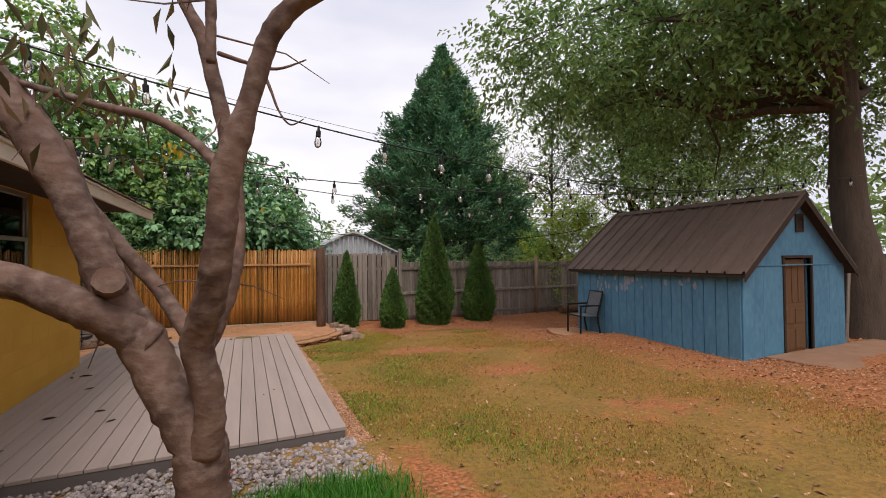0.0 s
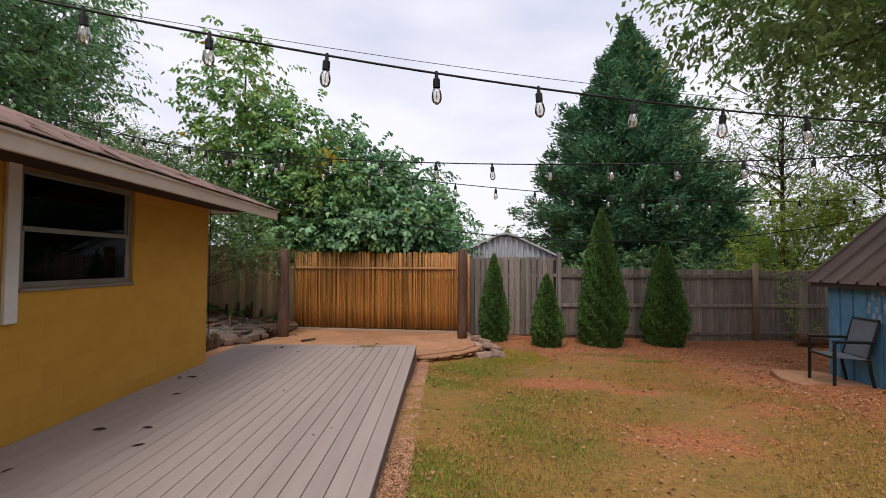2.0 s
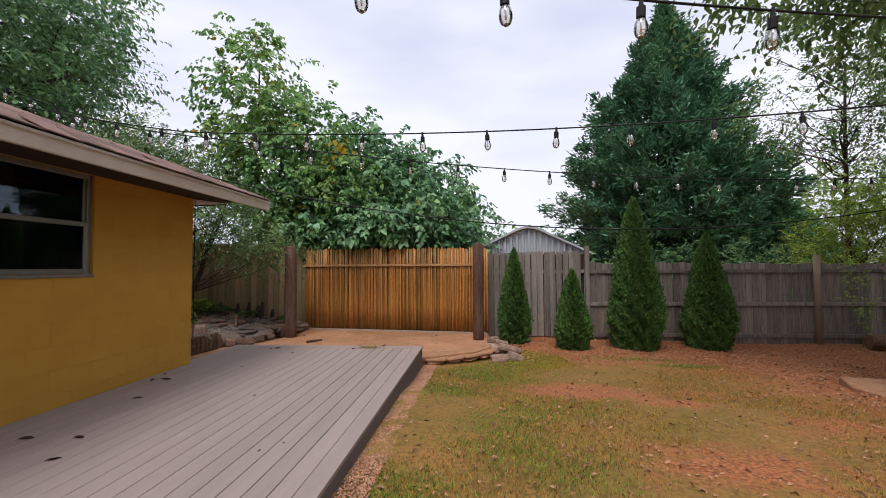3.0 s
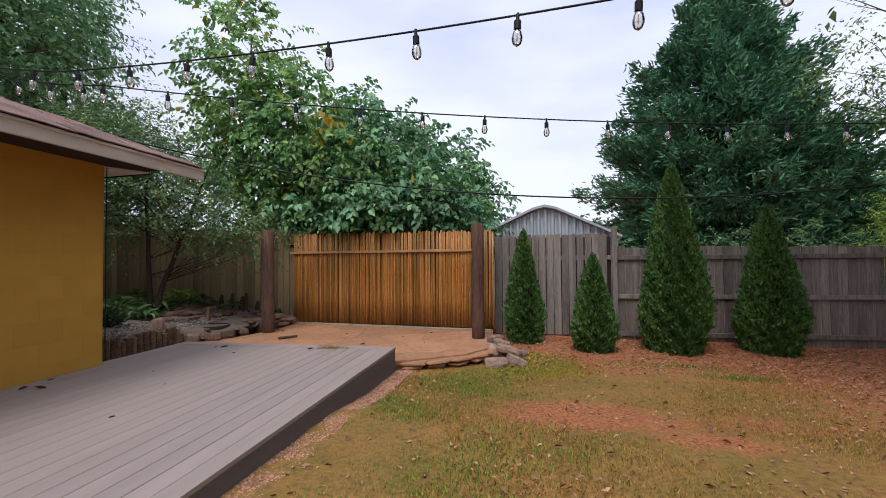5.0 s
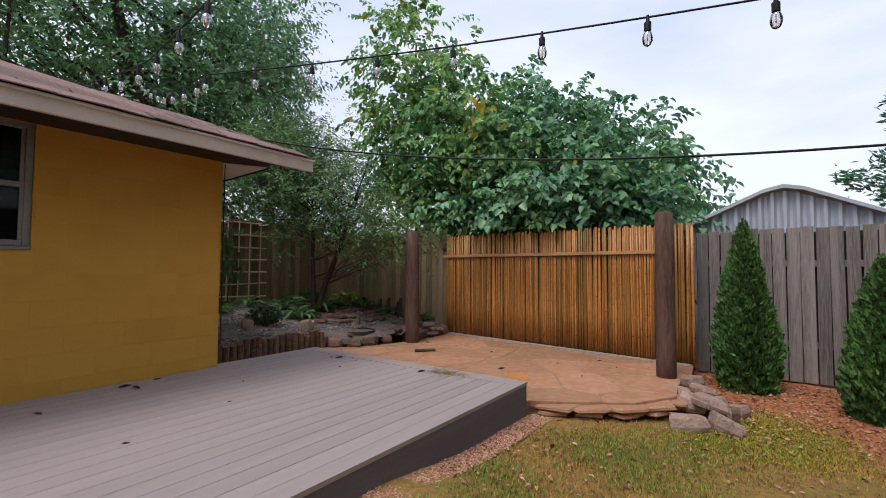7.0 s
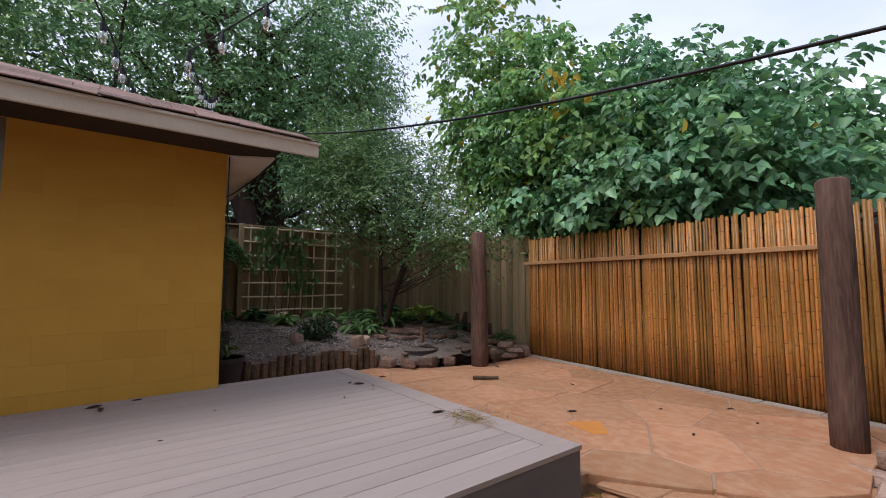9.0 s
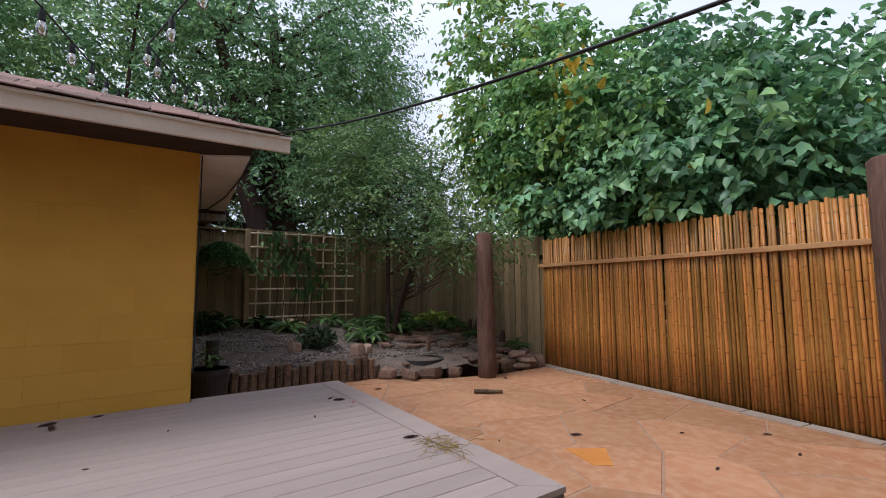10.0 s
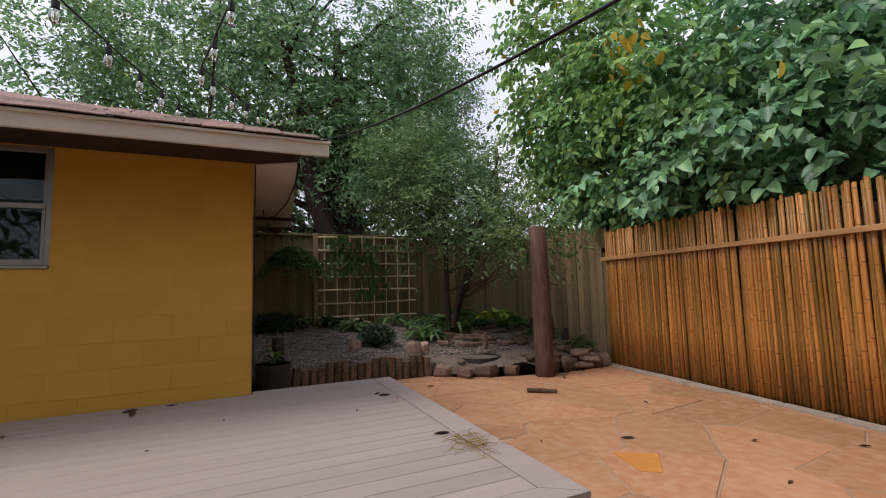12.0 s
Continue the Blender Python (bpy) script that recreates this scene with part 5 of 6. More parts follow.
def strand(a, b, sag, label, phase=0.0, step=0.63, bulbs=True, r=0.0065):
    """A hanging cable from a to b with a lamp every step."""
    global bulb0
    a, b = Vector(a), Vector(b)
    n = 48
    pts = []
    for i in range(n + 1):
        u = i / n
        p = a.lerp(b, u)
        p.z -= 4 * sag * u * (1 - u)
        pts.append(p - a)
    cab = part("string_light_cable" if bulbs else "utility_cable", Geo().tube(pts, r, 6), M_CABLE, label=label, smooth=True)
    cab.matrix_basis = Matrix.Translation(a)
    tagged(cab, label, "cable")
    if not bulbs:
        return
    s, last = phase, 0.0
    acc = 0.0
    for i in range(n):
        seg = (pts[i + 1] - pts[i]).length
        while acc + seg >= s:
            p = a + pts[i].lerp(pts[i + 1], (s - acc) / seg)
            m = Matrix.Translation(p) @ Matrix.Rotation(s * 2.1, 4, 'Z') @ Matrix.Rotation(0.06 * math.sin(s * 5), 4, 'X')
            if bulb0 is None:
                bulb0 = root("string_light", m, "clear glass bulb in a black socket on a cable", "string light", "string lights over the yard")
                socket_parts(bulb0)
            else:
                copy_thing(bulb0, m)
            s += step
        acc += seg


strand((-1.5, 3.58, 2.75), (11.5, 5.52, 3.0), 0.60, "black light cable sagging across the yard", 0.36, 0.625)
strand((-1.5, 6.85, 2.66), (11.5, 4.65, 2.9), 0.44, "black light cable between house and oak", 0.30, 0.63)
strand((-1.6, 7.36, 2.75), (15.4, 11.0, 3.3), 0.62, "black light cable over the far lawn", 0.02, 0.64)
strand((-1.5, 6.85, 2.66), (-6.5, 7.4, 3.9), 0.10, "black light cable over the house roof", 0.3)
strand((-1.6, 7.36, 2.75), (-6.8, 8.6, 4.6), 0.25, "black light cable into the dark tree", 0.3)
wire = []
for i in range(61):
    x = -9 + 20 * i / 60
    wire.append((x, 8.876 + 0.095 * x, 2.045 - 0.164 * x + 0.019 * x * x))
tagged(part("utility_cable", Geo().tube(wire, 0.009, 6), M_CABLE, smooth=True), "thick black cable crossing above the patio", "cable")
tagged(part("guy_wire", Geo().tube([(-1.5 + 13 * u / 30, 3.66 + 1.94 * u / 30, 2.775 + 0.25 * u / 30 - 4 * 0.5 * (u / 30) * (1 - u / 30)) for u in range(31)], 0.002, 5), M_CABLE), "thin steel wire above the lights", "wire")

# ---- planting bed and pond ----
bed = Geo()
vs, fs = [], []
nx_, ny2 = 26, 34
rb = np.random.default_rng(51)
for i in range(nx_):
    for j in range(ny2):
        x, y = -6.2 + 3.75 * i / (nx_ - 1), 7.8 + 4.76 * j / (ny2 - 1)
        front = -3.02 + np.interp(y, [7.8, 9.9, 10.3, 10.9, 12.6], [0.04, 0.0, 0.42, 0.66, 0.76])
        x = min(x, front)
        u = (front - x) / 3.2
        z = -0.11 - np.interp(y, [9.8, 10.4], [0, 0.12]) + (0.26 + np.interp(y, [9.8, 10.4], [0, 0.10])) * u ** 0.8 + 0.02 * rb.normal()
        vs.append((x, y, z if u > 0.001 else -0.30))
for i in range(nx_ - 1):
    for j in range(ny2 - 1):
        fs.append((i * ny2 + j, (i + 1) * ny2 + j, (i + 1) * ny2 + j + 1, i * ny2 + j + 1))
tagged(part("planting_bed", bed.add(vs, fs), M_SOIL, smooth=True), "raised bed of dark gravelly soil", "ground", kind="structure")


def bed_z(x, y):
    front = -3.02 + np.interp(y, [7.8, 9.9, 10.3, 10.9, 12.6], [0.04, 0.0, 0.42, 0.66, 0.76])
    dip = np.interp(y, [9.8, 10.4], [0, 1])
    return -0.11 - 0.12 * dip + (0.26 + 0.10 * dip) * max(0.0, (front - x) / 3.2) ** 0.8


# ---- bed things ----
def rock_mesh(name, seed, mat, flat=1.0, sub=2, rough_=0.22):
    rg = random.Random(seed)
    bm = bmesh.new()
    bmesh.ops.create_icosphere(bm, subdivisions=sub, radius=0.5)
    off = Vector((rg.uniform(0, 50), rg.uniform(0, 50), rg.uniform(0, 50)))
    for v in bm.verts:
        d = v.co.normalized()
        k = 1 + rough_ * noise.noise(d * 1.6 + off) * 2 + 0.5 * rough_ * noise.noise(d * 4 + off)
        q = d * 0.5 * k
        for n_ in (Vector((0.6, 0.3, 0.74)), Vector((-0.5, 0.6, 0.62)), Vector((0.2, -0.8, 0.55)), Vector((0, 0, 1))):
            e = q.dot(n_.normalized()) - 0.36
            if e > 0:
                q -= n_.normalized() * e * 0.85
        v.co = Vector((q.x, q.y, q.z * flat))
    me = bpy.data.meshes.new(name)
    bm.to_mesh(me)
    bm.free()
    me.materials.append(mat)
    return me


def split_rock(name, seed, mat, thick, taper=0.82):
    """A broken slab: an uneven many-sided prism with a tilted, chipped upper face."""
    rg = random.Random(seed)
    n = rg.randrange(5, 8)
    ang = sorted((k + rg.uniform(-0.3, 0.3)) * 2 * math.pi / n for k in range(n))
    rad = [0.5 * rg.uniform(0.72, 1.05) for _ in ang]
    tx, ty = rg.uniform(-0.25, 0.25) * thick, rg.uniform(-0.25, 0.25) * thick
    vs = []
    for z, k in ((-0.5, taper), (-0.1, 1.0), (0.32, 0.97), (0.5, 0.86)):
        for a_, r_ in zip(ang, rad):
            q = r_ * k * rg.uniform(0.96, 1.04)
            x_, y_ = q * math.cos(a_), q * math.sin(a_)
            vs.append((x_, y_, z * thick + (tx * x_ + ty * y_) * 2 * (z + 0.5) + rg.uniform(-0.03, 0.03) * thick))
    fs = [(r_ * n + j, r_ * n + (j + 1) % n, (r_ + 1) * n + (j + 1) % n, (r_ + 1) * n + j) for r_ in range(3) for j in range(n)]
    fs += [tuple(range(3 * n, 4 * n)), tuple(reversed(range(n)))]
    return Geo().add(vs, fs).mesh(name, mat)


ROCKS = [split_rock("rock", 60 + i, M_ROCK if i in (2, 4) else M_ROCK_DARK, 0.62 if i < 4 else 0.8) for i in range(6)]
SLATES = [split_rock("flat_rock", 80 + i, M_ROCK, 0.40 + 0.05 * i) for i in range(5)]
SLATES_D = [split_rock("flat_rock", 90 + i, M_ROCK_DARK, 0.16 + 0.03 * i) for i in range(4)]
rr = random.Random(5)


def put(name, me, x, y, z, sx, sy=None, sz=None, turn=None, label="", category="rock", group="", tilt=0.0):
    ob = new(name, me)
    ob.matrix_basis = Matrix.Translation((x, y, z)) @ Matrix.Rotation(rr.uniform(0, 6.3) if turn is None else turn, 4, 'Z') @ Matrix.Rotation(tilt, 4, 'X') @ Matrix.Diagonal((sx, sy or sx, sz or sx, 1))
    return tagged(ob, label, category, group)


for x, y, q in ((-2.98, 10.0, 0.34), (-2.76, 10.13, 0.30), (-2.6, 10.33, 0.36), (-2.47, 10.6, 0.38), (-2.40, 10.9, 0.34), (-2.42, 11.52, 0.32), (-2.34, 11.8, 0.36), (-2.27, 12.1, 0.34), (-2.28, 12.33, 0.3)):
    put("rock", ROCKS[(0, 1, 3, 5)[rr.randrange(4)]], x - 0.06, y, PATIO + 0.05, q * rr.uniform(0.85, 1.25), q * 0.9, q * rr.uniform(0.55, 0.95), label="rough brown edging rock beside the patio", group="rocks round the bed")
for x, y, q, z in ((-2.30, 11.95, 0.46, 0.05), (-2.32, 12.1, 0.50, 0.125), (-2.5, 11.75, 0.44, 0.11), (-2.36, 12.0, 0.42, 0.19)):
    put("flat_rock", SLATES[rr.randrange(4)], x - 0.05, y, PATIO + z, q, q * 0.8, q * 0.34, label="flat tan stone stacked by the post", group="rocks round the bed")
for i in range(74):
    x, y = rr.uniform(-4.6, -2.5), rr.uniform(10.3, 12.3)
    if math.hypot(x + 2.92, y - 10.68) < 0.40:
        continue
    q = rr.uniform(0.14, 0.42)
    put("flat_rock", SLATES_D[rr.randrange(3)], x, y, bed_z(x, y) + 0.02, q, q * 0.75, q, label="dark flat slate round the small pond", group="pond slates", tilt=rr.uniform(-0.12, 0.12))
for x, y, q in ((-5.6, 9.55, 0.28), (-3.75, 9.15, 0.22), (-3.25, 9.85, 0.26), (-3.4, 10.05, 0.22), (-5.45, 9.75, 0.2), (-4.8, 11.6, 0.26)):
    put("rock", ROCKS[(0, 2, 4)[rr.randrange(3)]], x, y, bed_z(x, y) + 0.05, q, q * 0.85, q, label="tan rock lying on the gravel bed", group="rocks round the bed")
for x, y, z, q in ((1.98, 10.72, 0.10, 0.42), (2.22, 10.62, 0.10, 0.40), (2.38, 10.32, 0.06, 0.44), (2.12, 10.32, 0.12, 0.42), (2.42, 10.02, 0.04, 0.40), (2.16, 9.86, 0.04, 0.46), (2.28, 10.2, 0.18, 0.40), (2.08, 10.9, 0.2, 0.36), (2.5, 10.6, 0.05, 0.34), (2.2, 10.45, 0.24, 0.30)):
    put("flat_rock", SLATES[rr.randrange(5)], x, y, float(ground_z(x, y)) + z, q, q * 0.72, q * 0.62, label="flat tan rock in a loose pile by the post", group="stacked rocks", tilt=rr.uniform(-0.35, 0.35))

# pond: a dark rim with water
pond = root("garden_pond", (-2.92, 10.68, -0.20), "tiny round garden pond with a dark rim", "pond")
ring = Geo()
N = 28
for k in range(N):
    a0, a1 = 2 * math.pi * k / N, 2 * math.pi * (k + 1) / N
    o = [(0.30 * math.cos(a), 0.30 * math.sin(a)) for a in (a0, a1)]
    q = [(0.26 * math.cos(a), 0.26 * math.sin(a)) for a in (a0, a1)]
    ring.add([(*o[0], -0.1), (*o[1], -0.1), (*o[1], 0.06), (*o[0], 0.06), (*q[0], -0.1), (*q[1], -0.1), (*q[1], 0.06), (*q[0], 0.06)], [(0, 1, 2, 3), (3, 2, 6, 7), (7, 6, 5, 4)])
part("rim", ring, M_POT, pond)
M_WATER = material("dark_still_water", (0.012, 0.014, 0.012), rough=0.05, bump=0.0, spec=0.5)
part("water", Geo().slab([(0.262 * math.cos(2 * math.pi * k / N), 0.262 * math.sin(2 * math.pi * k / N)) for k in range(N)], -0.05, 0.0), M_WATER, pond)
st = Geo().box((-3.22, 10.93, -0.2), (-3.17, 10.98, 0.14), 0.005)
tagged(part("wooden_stake", st, M_LOG), "short weathered wooden stake by the pond", "stake")

for x, y, h in ((-3.62, 12.2, 0.36), (-3.44, 12.28, 0.30), (-3.30, 12.2, 0.40), (-3.95, 12.3, 0.28), (-3.1, 12.32, 0.24)):
    ob = part("dark_stump", Geo().tube([(0, 0, -0.1), (0.01, 0, h * 0.6), (0.02, 0.01, h)], [0.06, 0.045, 0.025], 9, 0.1, rr), M_BARK_DARK)
    ob.matrix_basis = Matrix.Translation((x, y, float(bed_z(x, y))))
    tagged(ob, "short dark pointed stump behind the pond", "stump", "stumps behind the pond")

# log edging
rl = random.Random(12)
for k in range(19):
    y = 8.18 + 0.096 * k
    x = -2.95 + 0.03 * math.sin(k * 0.5)
    h = rl.uniform(0.20, 0.28)
    lg = Geo().tube([(0, 0, -0.12), (0, 0, h * 0.6), (0, 0, h - 0.008), (0, 0, h)], [0.045, 0.045, 0.044, 0.037], 10, 0.04, rl)
    ob = part("log_stake", lg, M_LOG)
    ob.matrix_basis = Matrix.Translation((x, y, -0.32)) @ Matrix.Rotation(rl.uniform(-0.05, 0.05), 4, 'Y')
    tagged(ob, "short upright log stake edging the bed", "log", "log edging of the bed")

# trellis of canes on the fence
trellis = root("trellis", (-6.11, 9.10, 0.1), "cane lattice trellis on the dark fence", "trellis")
for k in range(8):
    part("upright", Geo().tube([(0, 0.0 + k * 0.245, 0.12), (0.01, k * 0.245, 0.9), (0, 0.01 + k * 0.245, 1.80)], 0.014, 7, 0.1, rl), M_LATTICE, trellis)
for k in range(7):
    zz = 0.22 + k * 0.255
    part("crossbar", Geo().tube([(0.026, -0.12, zz), (0.03, 0.9, zz + rl.uniform(-0.02, 0.02)), (0.026, 1.86, zz + rl.uniform(-0.015, 0.015))], 0.016, 7, 0.1, rl), M_LATTICE, trellis)


def plant(name, at, label, n, spread, length, width, mat, seed, up=0.6, broad=True, category="plant"):
    """A clump of leaves that arch out of one crown."""
    rg = np.random.default_rng(seed)
    ob = root(name, at, label, category)
    a = rg.random(n) * 2 * math.pi
    rad = spread * np.sqrt(rg.random(n))
    h = spread * up * (1.1 - 0.7 * rad / spread) * (0.6 + 0.8 * rg.random(n)) + 0.02
    p = np.stack([rad * np.cos(a), rad * np.sin(a), h], 1)
    al = np.stack([np.cos(a), np.sin(a), 0.9 - 1.2 * rad / spread], 1) + rg.normal(size=p.shape) * 0.25
    ll = length * (0.6 + 0.7 * rg.random(n))
    part("foliage", leaves("foliage", p, al, rg.normal(size=p.shape) * 0.3 + np.array([0, 0, 1.0]), ll, ll * width, mat, broad=broad), mat, ob)
    sg = Geo()
    for k in range(0, n, 3):
        sg.tube([(0, 0, -0.02), tuple(p[k] * np.array([0.5, 0.5, 0.7])), tuple(p[k])], [0.005, 0.004, 0.002], 4, caps=False)
    tagged(part("stems", sg, mat, ob), kind="stuff")
    return ob


M_LEAF_DEEP = material("deep_green_leaf", (0.035, 0.065, 0.03), (0.05, 0.085, 0.035), scale=3, rough=0.55, bump=0, island=0.5, translucent=0.2)
for k, (x, y, sp, ln, w, m_, lb) in enumerate(((-5.3, 9.5, 0.26, 0.26, 0.3, M_LEAF_BED, "strappy green plant before the trellis"), (-5.2, 10.9, 0.34, 0.26, 0.3, M_LEAF_BED, "strappy green plant under the maple"), (-4.1, 10.35, 0.3, 0.24, 0.35, M_LEAF_BED, "arching green plant by the pond stones"), (-5.4, 11.6, 0.35, 0.24, 0.4, M_LEAF_BED, "dark green plant in the fence corner"), (-4.6, 11.5, 0.3, 0.26, 0.28, M_LEAF_BED, "pale green plant behind the pond"), (-5.75, 9.15, 0.28, 0.24, 0.5, M_LEAF_BED, "broad-leaved hosta at the foot of the trellis"), (-5.6, 10.3, 0.3, 0.2, 0.4, M_LEAF_BED, "green leafy plant by the fence"),
                                               (-4.7, 10.6, 0.38, 0.22, 0.3, M_LEAF_BED, "strappy green plant under the maple"), (-4.4, 11.0, 0.3, 0.25, 0.25, M_LEAF_BED, "strappy green plant under the maple"),
                                               (-4.9, 12.15, 0.42, 0.20, 0.6, M_LEAF_LIME, "yellow-green leafy plant by the corner fence"), (-4.3, 12.2, 0.3, 0.2, 0.5, M_LEAF_BED, "green leafy plant by the corner fence"),
                                               (-2.75, 12.3, 0.2, 0.2, 0.12, M_LEAF_BED, "small grassy tuft beside the fence post"), (-5.9, 8.5, 0.35, 0.2, 0.4, M_LEAF_BED, "dark leafy plant behind the house"), (-3.6, 12.2, 0.25, 0.16, 0.4, M_LEAF_BED, "small green plant among the slates"))):
    plant("leafy_plant", (x, y, float(bed_z(x, y))), lb, 46, sp, ln, w, m_, 100 + k)


def bush(name, at, r, n, length, mat, seed, label, z=0.8):
    rg = np.random.default_rng(seed)
    ob = root(name, at, label, "shrub")
    p = unit(rg.normal(size=(n, 3))) * (r * (0.5 + 0.5 * rg.random((n, 1)))) * np.array([1, 1, z]) + np.array([0, 0, r * z * 0.9])
    ll = length * (0.6 + 0.8 * rg.random(n))
    part("foliage", leaves("foliage", p, p - np.array([0, 0, r * z * 0.5]) + rg.normal(size=p.shape) * 0.1, rg.normal(size=p.shape), ll, ll * 0.45, mat), mat, ob)
    bg = Geo()
    for k in range(8):
        bg.tube([(0, 0, -0.05), tuple(p[k] * 0.5), tuple(p[k])], [0.012, 0.008, 0.003], 5, caps=False)
    tagged(part("stems", bg, M_BARK_DARK, ob), kind="stuff")
    return ob


bush("dark_shrub", (-3.85, 9.5, float(bed_z(-3.85, 9.5))), 0.30, 700, 0.07, M_LEAF_DEEP, 120, "low dark shrub on the gravel bed", 0.55)
bush("dark_shrub", (-5.7, 8.15, float(bed_z(-5.7, 8.15))), 0.38, 700, 0.09, M_LEAF_DEEP, 121, "dark shrub in the shade of the house", 0.5)

# hanging fern and trellis vine
fern = root("hanging_fern", (-5.85, 8.5, 1.62), "drooping green fern hung on the dark fence", "fern")
rg = np.random.default_rng(130)
P, A = [], []
for k in range(170):
    a, ln = rg.random() * 2 * math.pi, rg.uniform(0.4, 0.9)
    d = np.array([math.cos(a), math.sin(a), 0])
    for u in np.linspace(0.1, 1, 14):
        c = d * ln * u * 0.75 + np.array([0, 0, 0.10 * u - 0.62 * ln * u * u * 1.3])
        for sd in (-1, 1):
            P.append(c + sd * np.array([-d[1], d[0], 0]) * 0.02)
            A.append(np.array([-d[1], d[0], 0]) * sd + d * 0.5 + np.array([0, 0, -0.3]))
P, A = np.array(P), np.array(A)
part("frond", leaves("frond", P, A, rg.normal(size=P.shape) * 0.3 + np.array([0, 0, 1]), 0.085, 0.034, M_LEAF_BED), M_LEAF_BED, fern)
part("basket", Geo().tube([(0, 0, -0.16), (0, 0, -0.12), (0, 0, 0.0)], [0.08, 0.13, 0.15], 14), M_POT, fern)
part("hanger", Geo().tube([(-0.3, 0, 0.16), (-0.05, 0, 0.18), (0, 0, 0.0)], 0.008, 6), M_CABLE, fern)
vine = root("climbing_vine", (-6.05, 9.3, 0.4), "broad-leaved vine hanging on the cane trellis", "vine")
n = 170
vy = np.concatenate([rg.normal(0.15, 0.16, n // 2), rg.normal(0.72, 0.18, n - n // 2)])
vz = np.concatenate([rg.uniform(0.65, 1.45, n // 2), rg.uniform(0.25, 1.3, n - n // 2)])
P = np.stack([rg.uniform(-0.02, 0.14, n), vy, vz], 1)
part("foliage", leaves("foliage", P, rg.normal(size=P.shape) * 0.35 + np.array([0.1, 0, -1.0]), rg.normal(size=P.shape) * 0.4 + np.array([1, 0, 0.2]), 0.17 * (0.6 + 0.6 * rg.random(n)), 0.075, M_LEAF_BED, broad=True), M_LEAF_BED, vine)
vg = Geo()
for k in range(6):
    y_ = 0.1 + 0.13 * k
    vg.tube([(0.02, y_, -0.35), (0.05, y_ + 0.05, 0.4), (0.03, y_ - 0.04, 1.0), (0.05, y_ + 0.1, 1.4)], 0.006, 5)
tagged(part("stems", vg, M_BARK_DARK, vine), kind="stuff")


# pots
def pot(at, r, h, label):
    ob = root("plant_pot", at, label, "pot")
    pr = [(r * 0.74, 0.0), (r * 0.92, h * 0.85), (r, h * 0.86), (r, h), (r * 0.92, h), (r * 0.88, h * 0.8), (0.01, h * 0.8)]
    part("shell", Geo().tube([(0, 0, z) for _, z in pr], [q for q, _ in pr], 24), M_POT, ob)
    return ob


pt = pot((-2.82, 8.02, -0.33), 0.20, 0.34, "dark plastic plant pot beside the house corner")
part("soil", Geo().tube([(0, 0, 0.27), (0, 0, 0.285)], 0.175, 16), M_SOIL, pt)
wrg = Geo().tube([(-3.3, 8.1, -0.1), (-3.3, 8.1, 0.25)], 0.07, 12)
tagged(part("black_bucket", wrg, M_POT), "small black bucket standing on the gravel bed", "bucket")
pb2 = plant("potted_sprout", (-2.84, 8.02, -0.05), "small dark sprout in the plastic pot", 26, 0.12, 0.09, 0.4, M_LEAF_BED, 140, 1.8)
tagged(part("broken_stick", Geo().tube([(-1.52, 10.5, PATIO + 0.022), (-1.42, 10.6, PATIO + 0.024), (-1.30, 10.72, PATIO + 0.03)], [0.024, 0.022, 0.018], 8, 0.15, rl), M_LOG), "short broken brown stick on the flagstones", "stick")

# ---- patio chair ----
CH = Matrix.Translation((7.12, 7.88, -0.424)) @ Matrix.Rotation(radians(170), 4, 'Z')
chair = root("patio_chair", CH, "black metal patio chair with a grey mesh sling", "chair")
for sd in (-1, 1):
    y = sd * 0.27
    part("leg", Geo().tube([(0.24, y, 0), (0.235, y, 0.3), (0.23, y, 0.60), (0.20, y, 0.635)], 0.022, 8), M_BLACK, chair)
    part("leg", Geo().tube([(-0.25, y, 0), (-0.20, y, 0.25), (-0.19, y, 0.40)], 0.022, 8), M_BLACK, chair)
    part("armrest", Geo().box((-0.26, y - 0.035, 0.62), (0.25, y + 0.035, 0.655), 0.008), M_BLACK, chair)
    part("back_post", Geo().tube([(-0.19, y * 0.9, 0.38), (-0.25, y * 0.9, 0.6), (-0.34, y * 0.9, 0.92)], 0.019, 8), M_BLACK, chair)
part("seat_rail", Geo().tube([(0.23, -0.27, 0.41), (0.23, 0.27, 0.41)], 0.019, 8), M_BLACK, chair)
part("seat_rail", Geo().tube([(-0.19, -0.27, 0.38), (-0.19, 0.27, 0.38)], 0.019, 8), M_BLACK, chair)
part("seat", Geo().box((-0.20, -0.25, 0.395), (0.24, 0.25, 0.412), 0.006, Matrix.Rotation(radians(-3), 4, 'Y')), M_SLING, chair, "grey mesh sling seat")
part("backrest", Geo().add([(-0.195, -0.235, 0.42), (-0.195, 0.235, 0.42), (-0.25, -0.235, 0.62), (-0.25, 0.235, 0.62), (-0.33, -0.235, 0.93), (-0.33, 0.235, 0.93),
                            (-0.207, -0.235, 0.42), (-0.207, 0.235, 0.42), (-0.262, -0.235, 0.62), (-0.262, 0.235, 0.62), (-0.342, -0.235, 0.93), (-0.342, 0.235, 0.93)],
                           [(0, 1, 3, 2), (2, 3, 5, 4), (6, 8, 9, 7), (8, 10, 11, 9), (4, 5, 11, 10), (0, 6, 7, 1), (0, 2, 8, 6), (2, 4, 10, 8), (1, 7, 9, 3), (3, 9, 11, 5)]), M_SLING, chair, "grey mesh sling back")
part("top_rail", Geo().tube([(-0.335, -0.245, 0.935), (-0.335, 0.245, 0.935)], 0.019, 8), M_BLACK, chair)
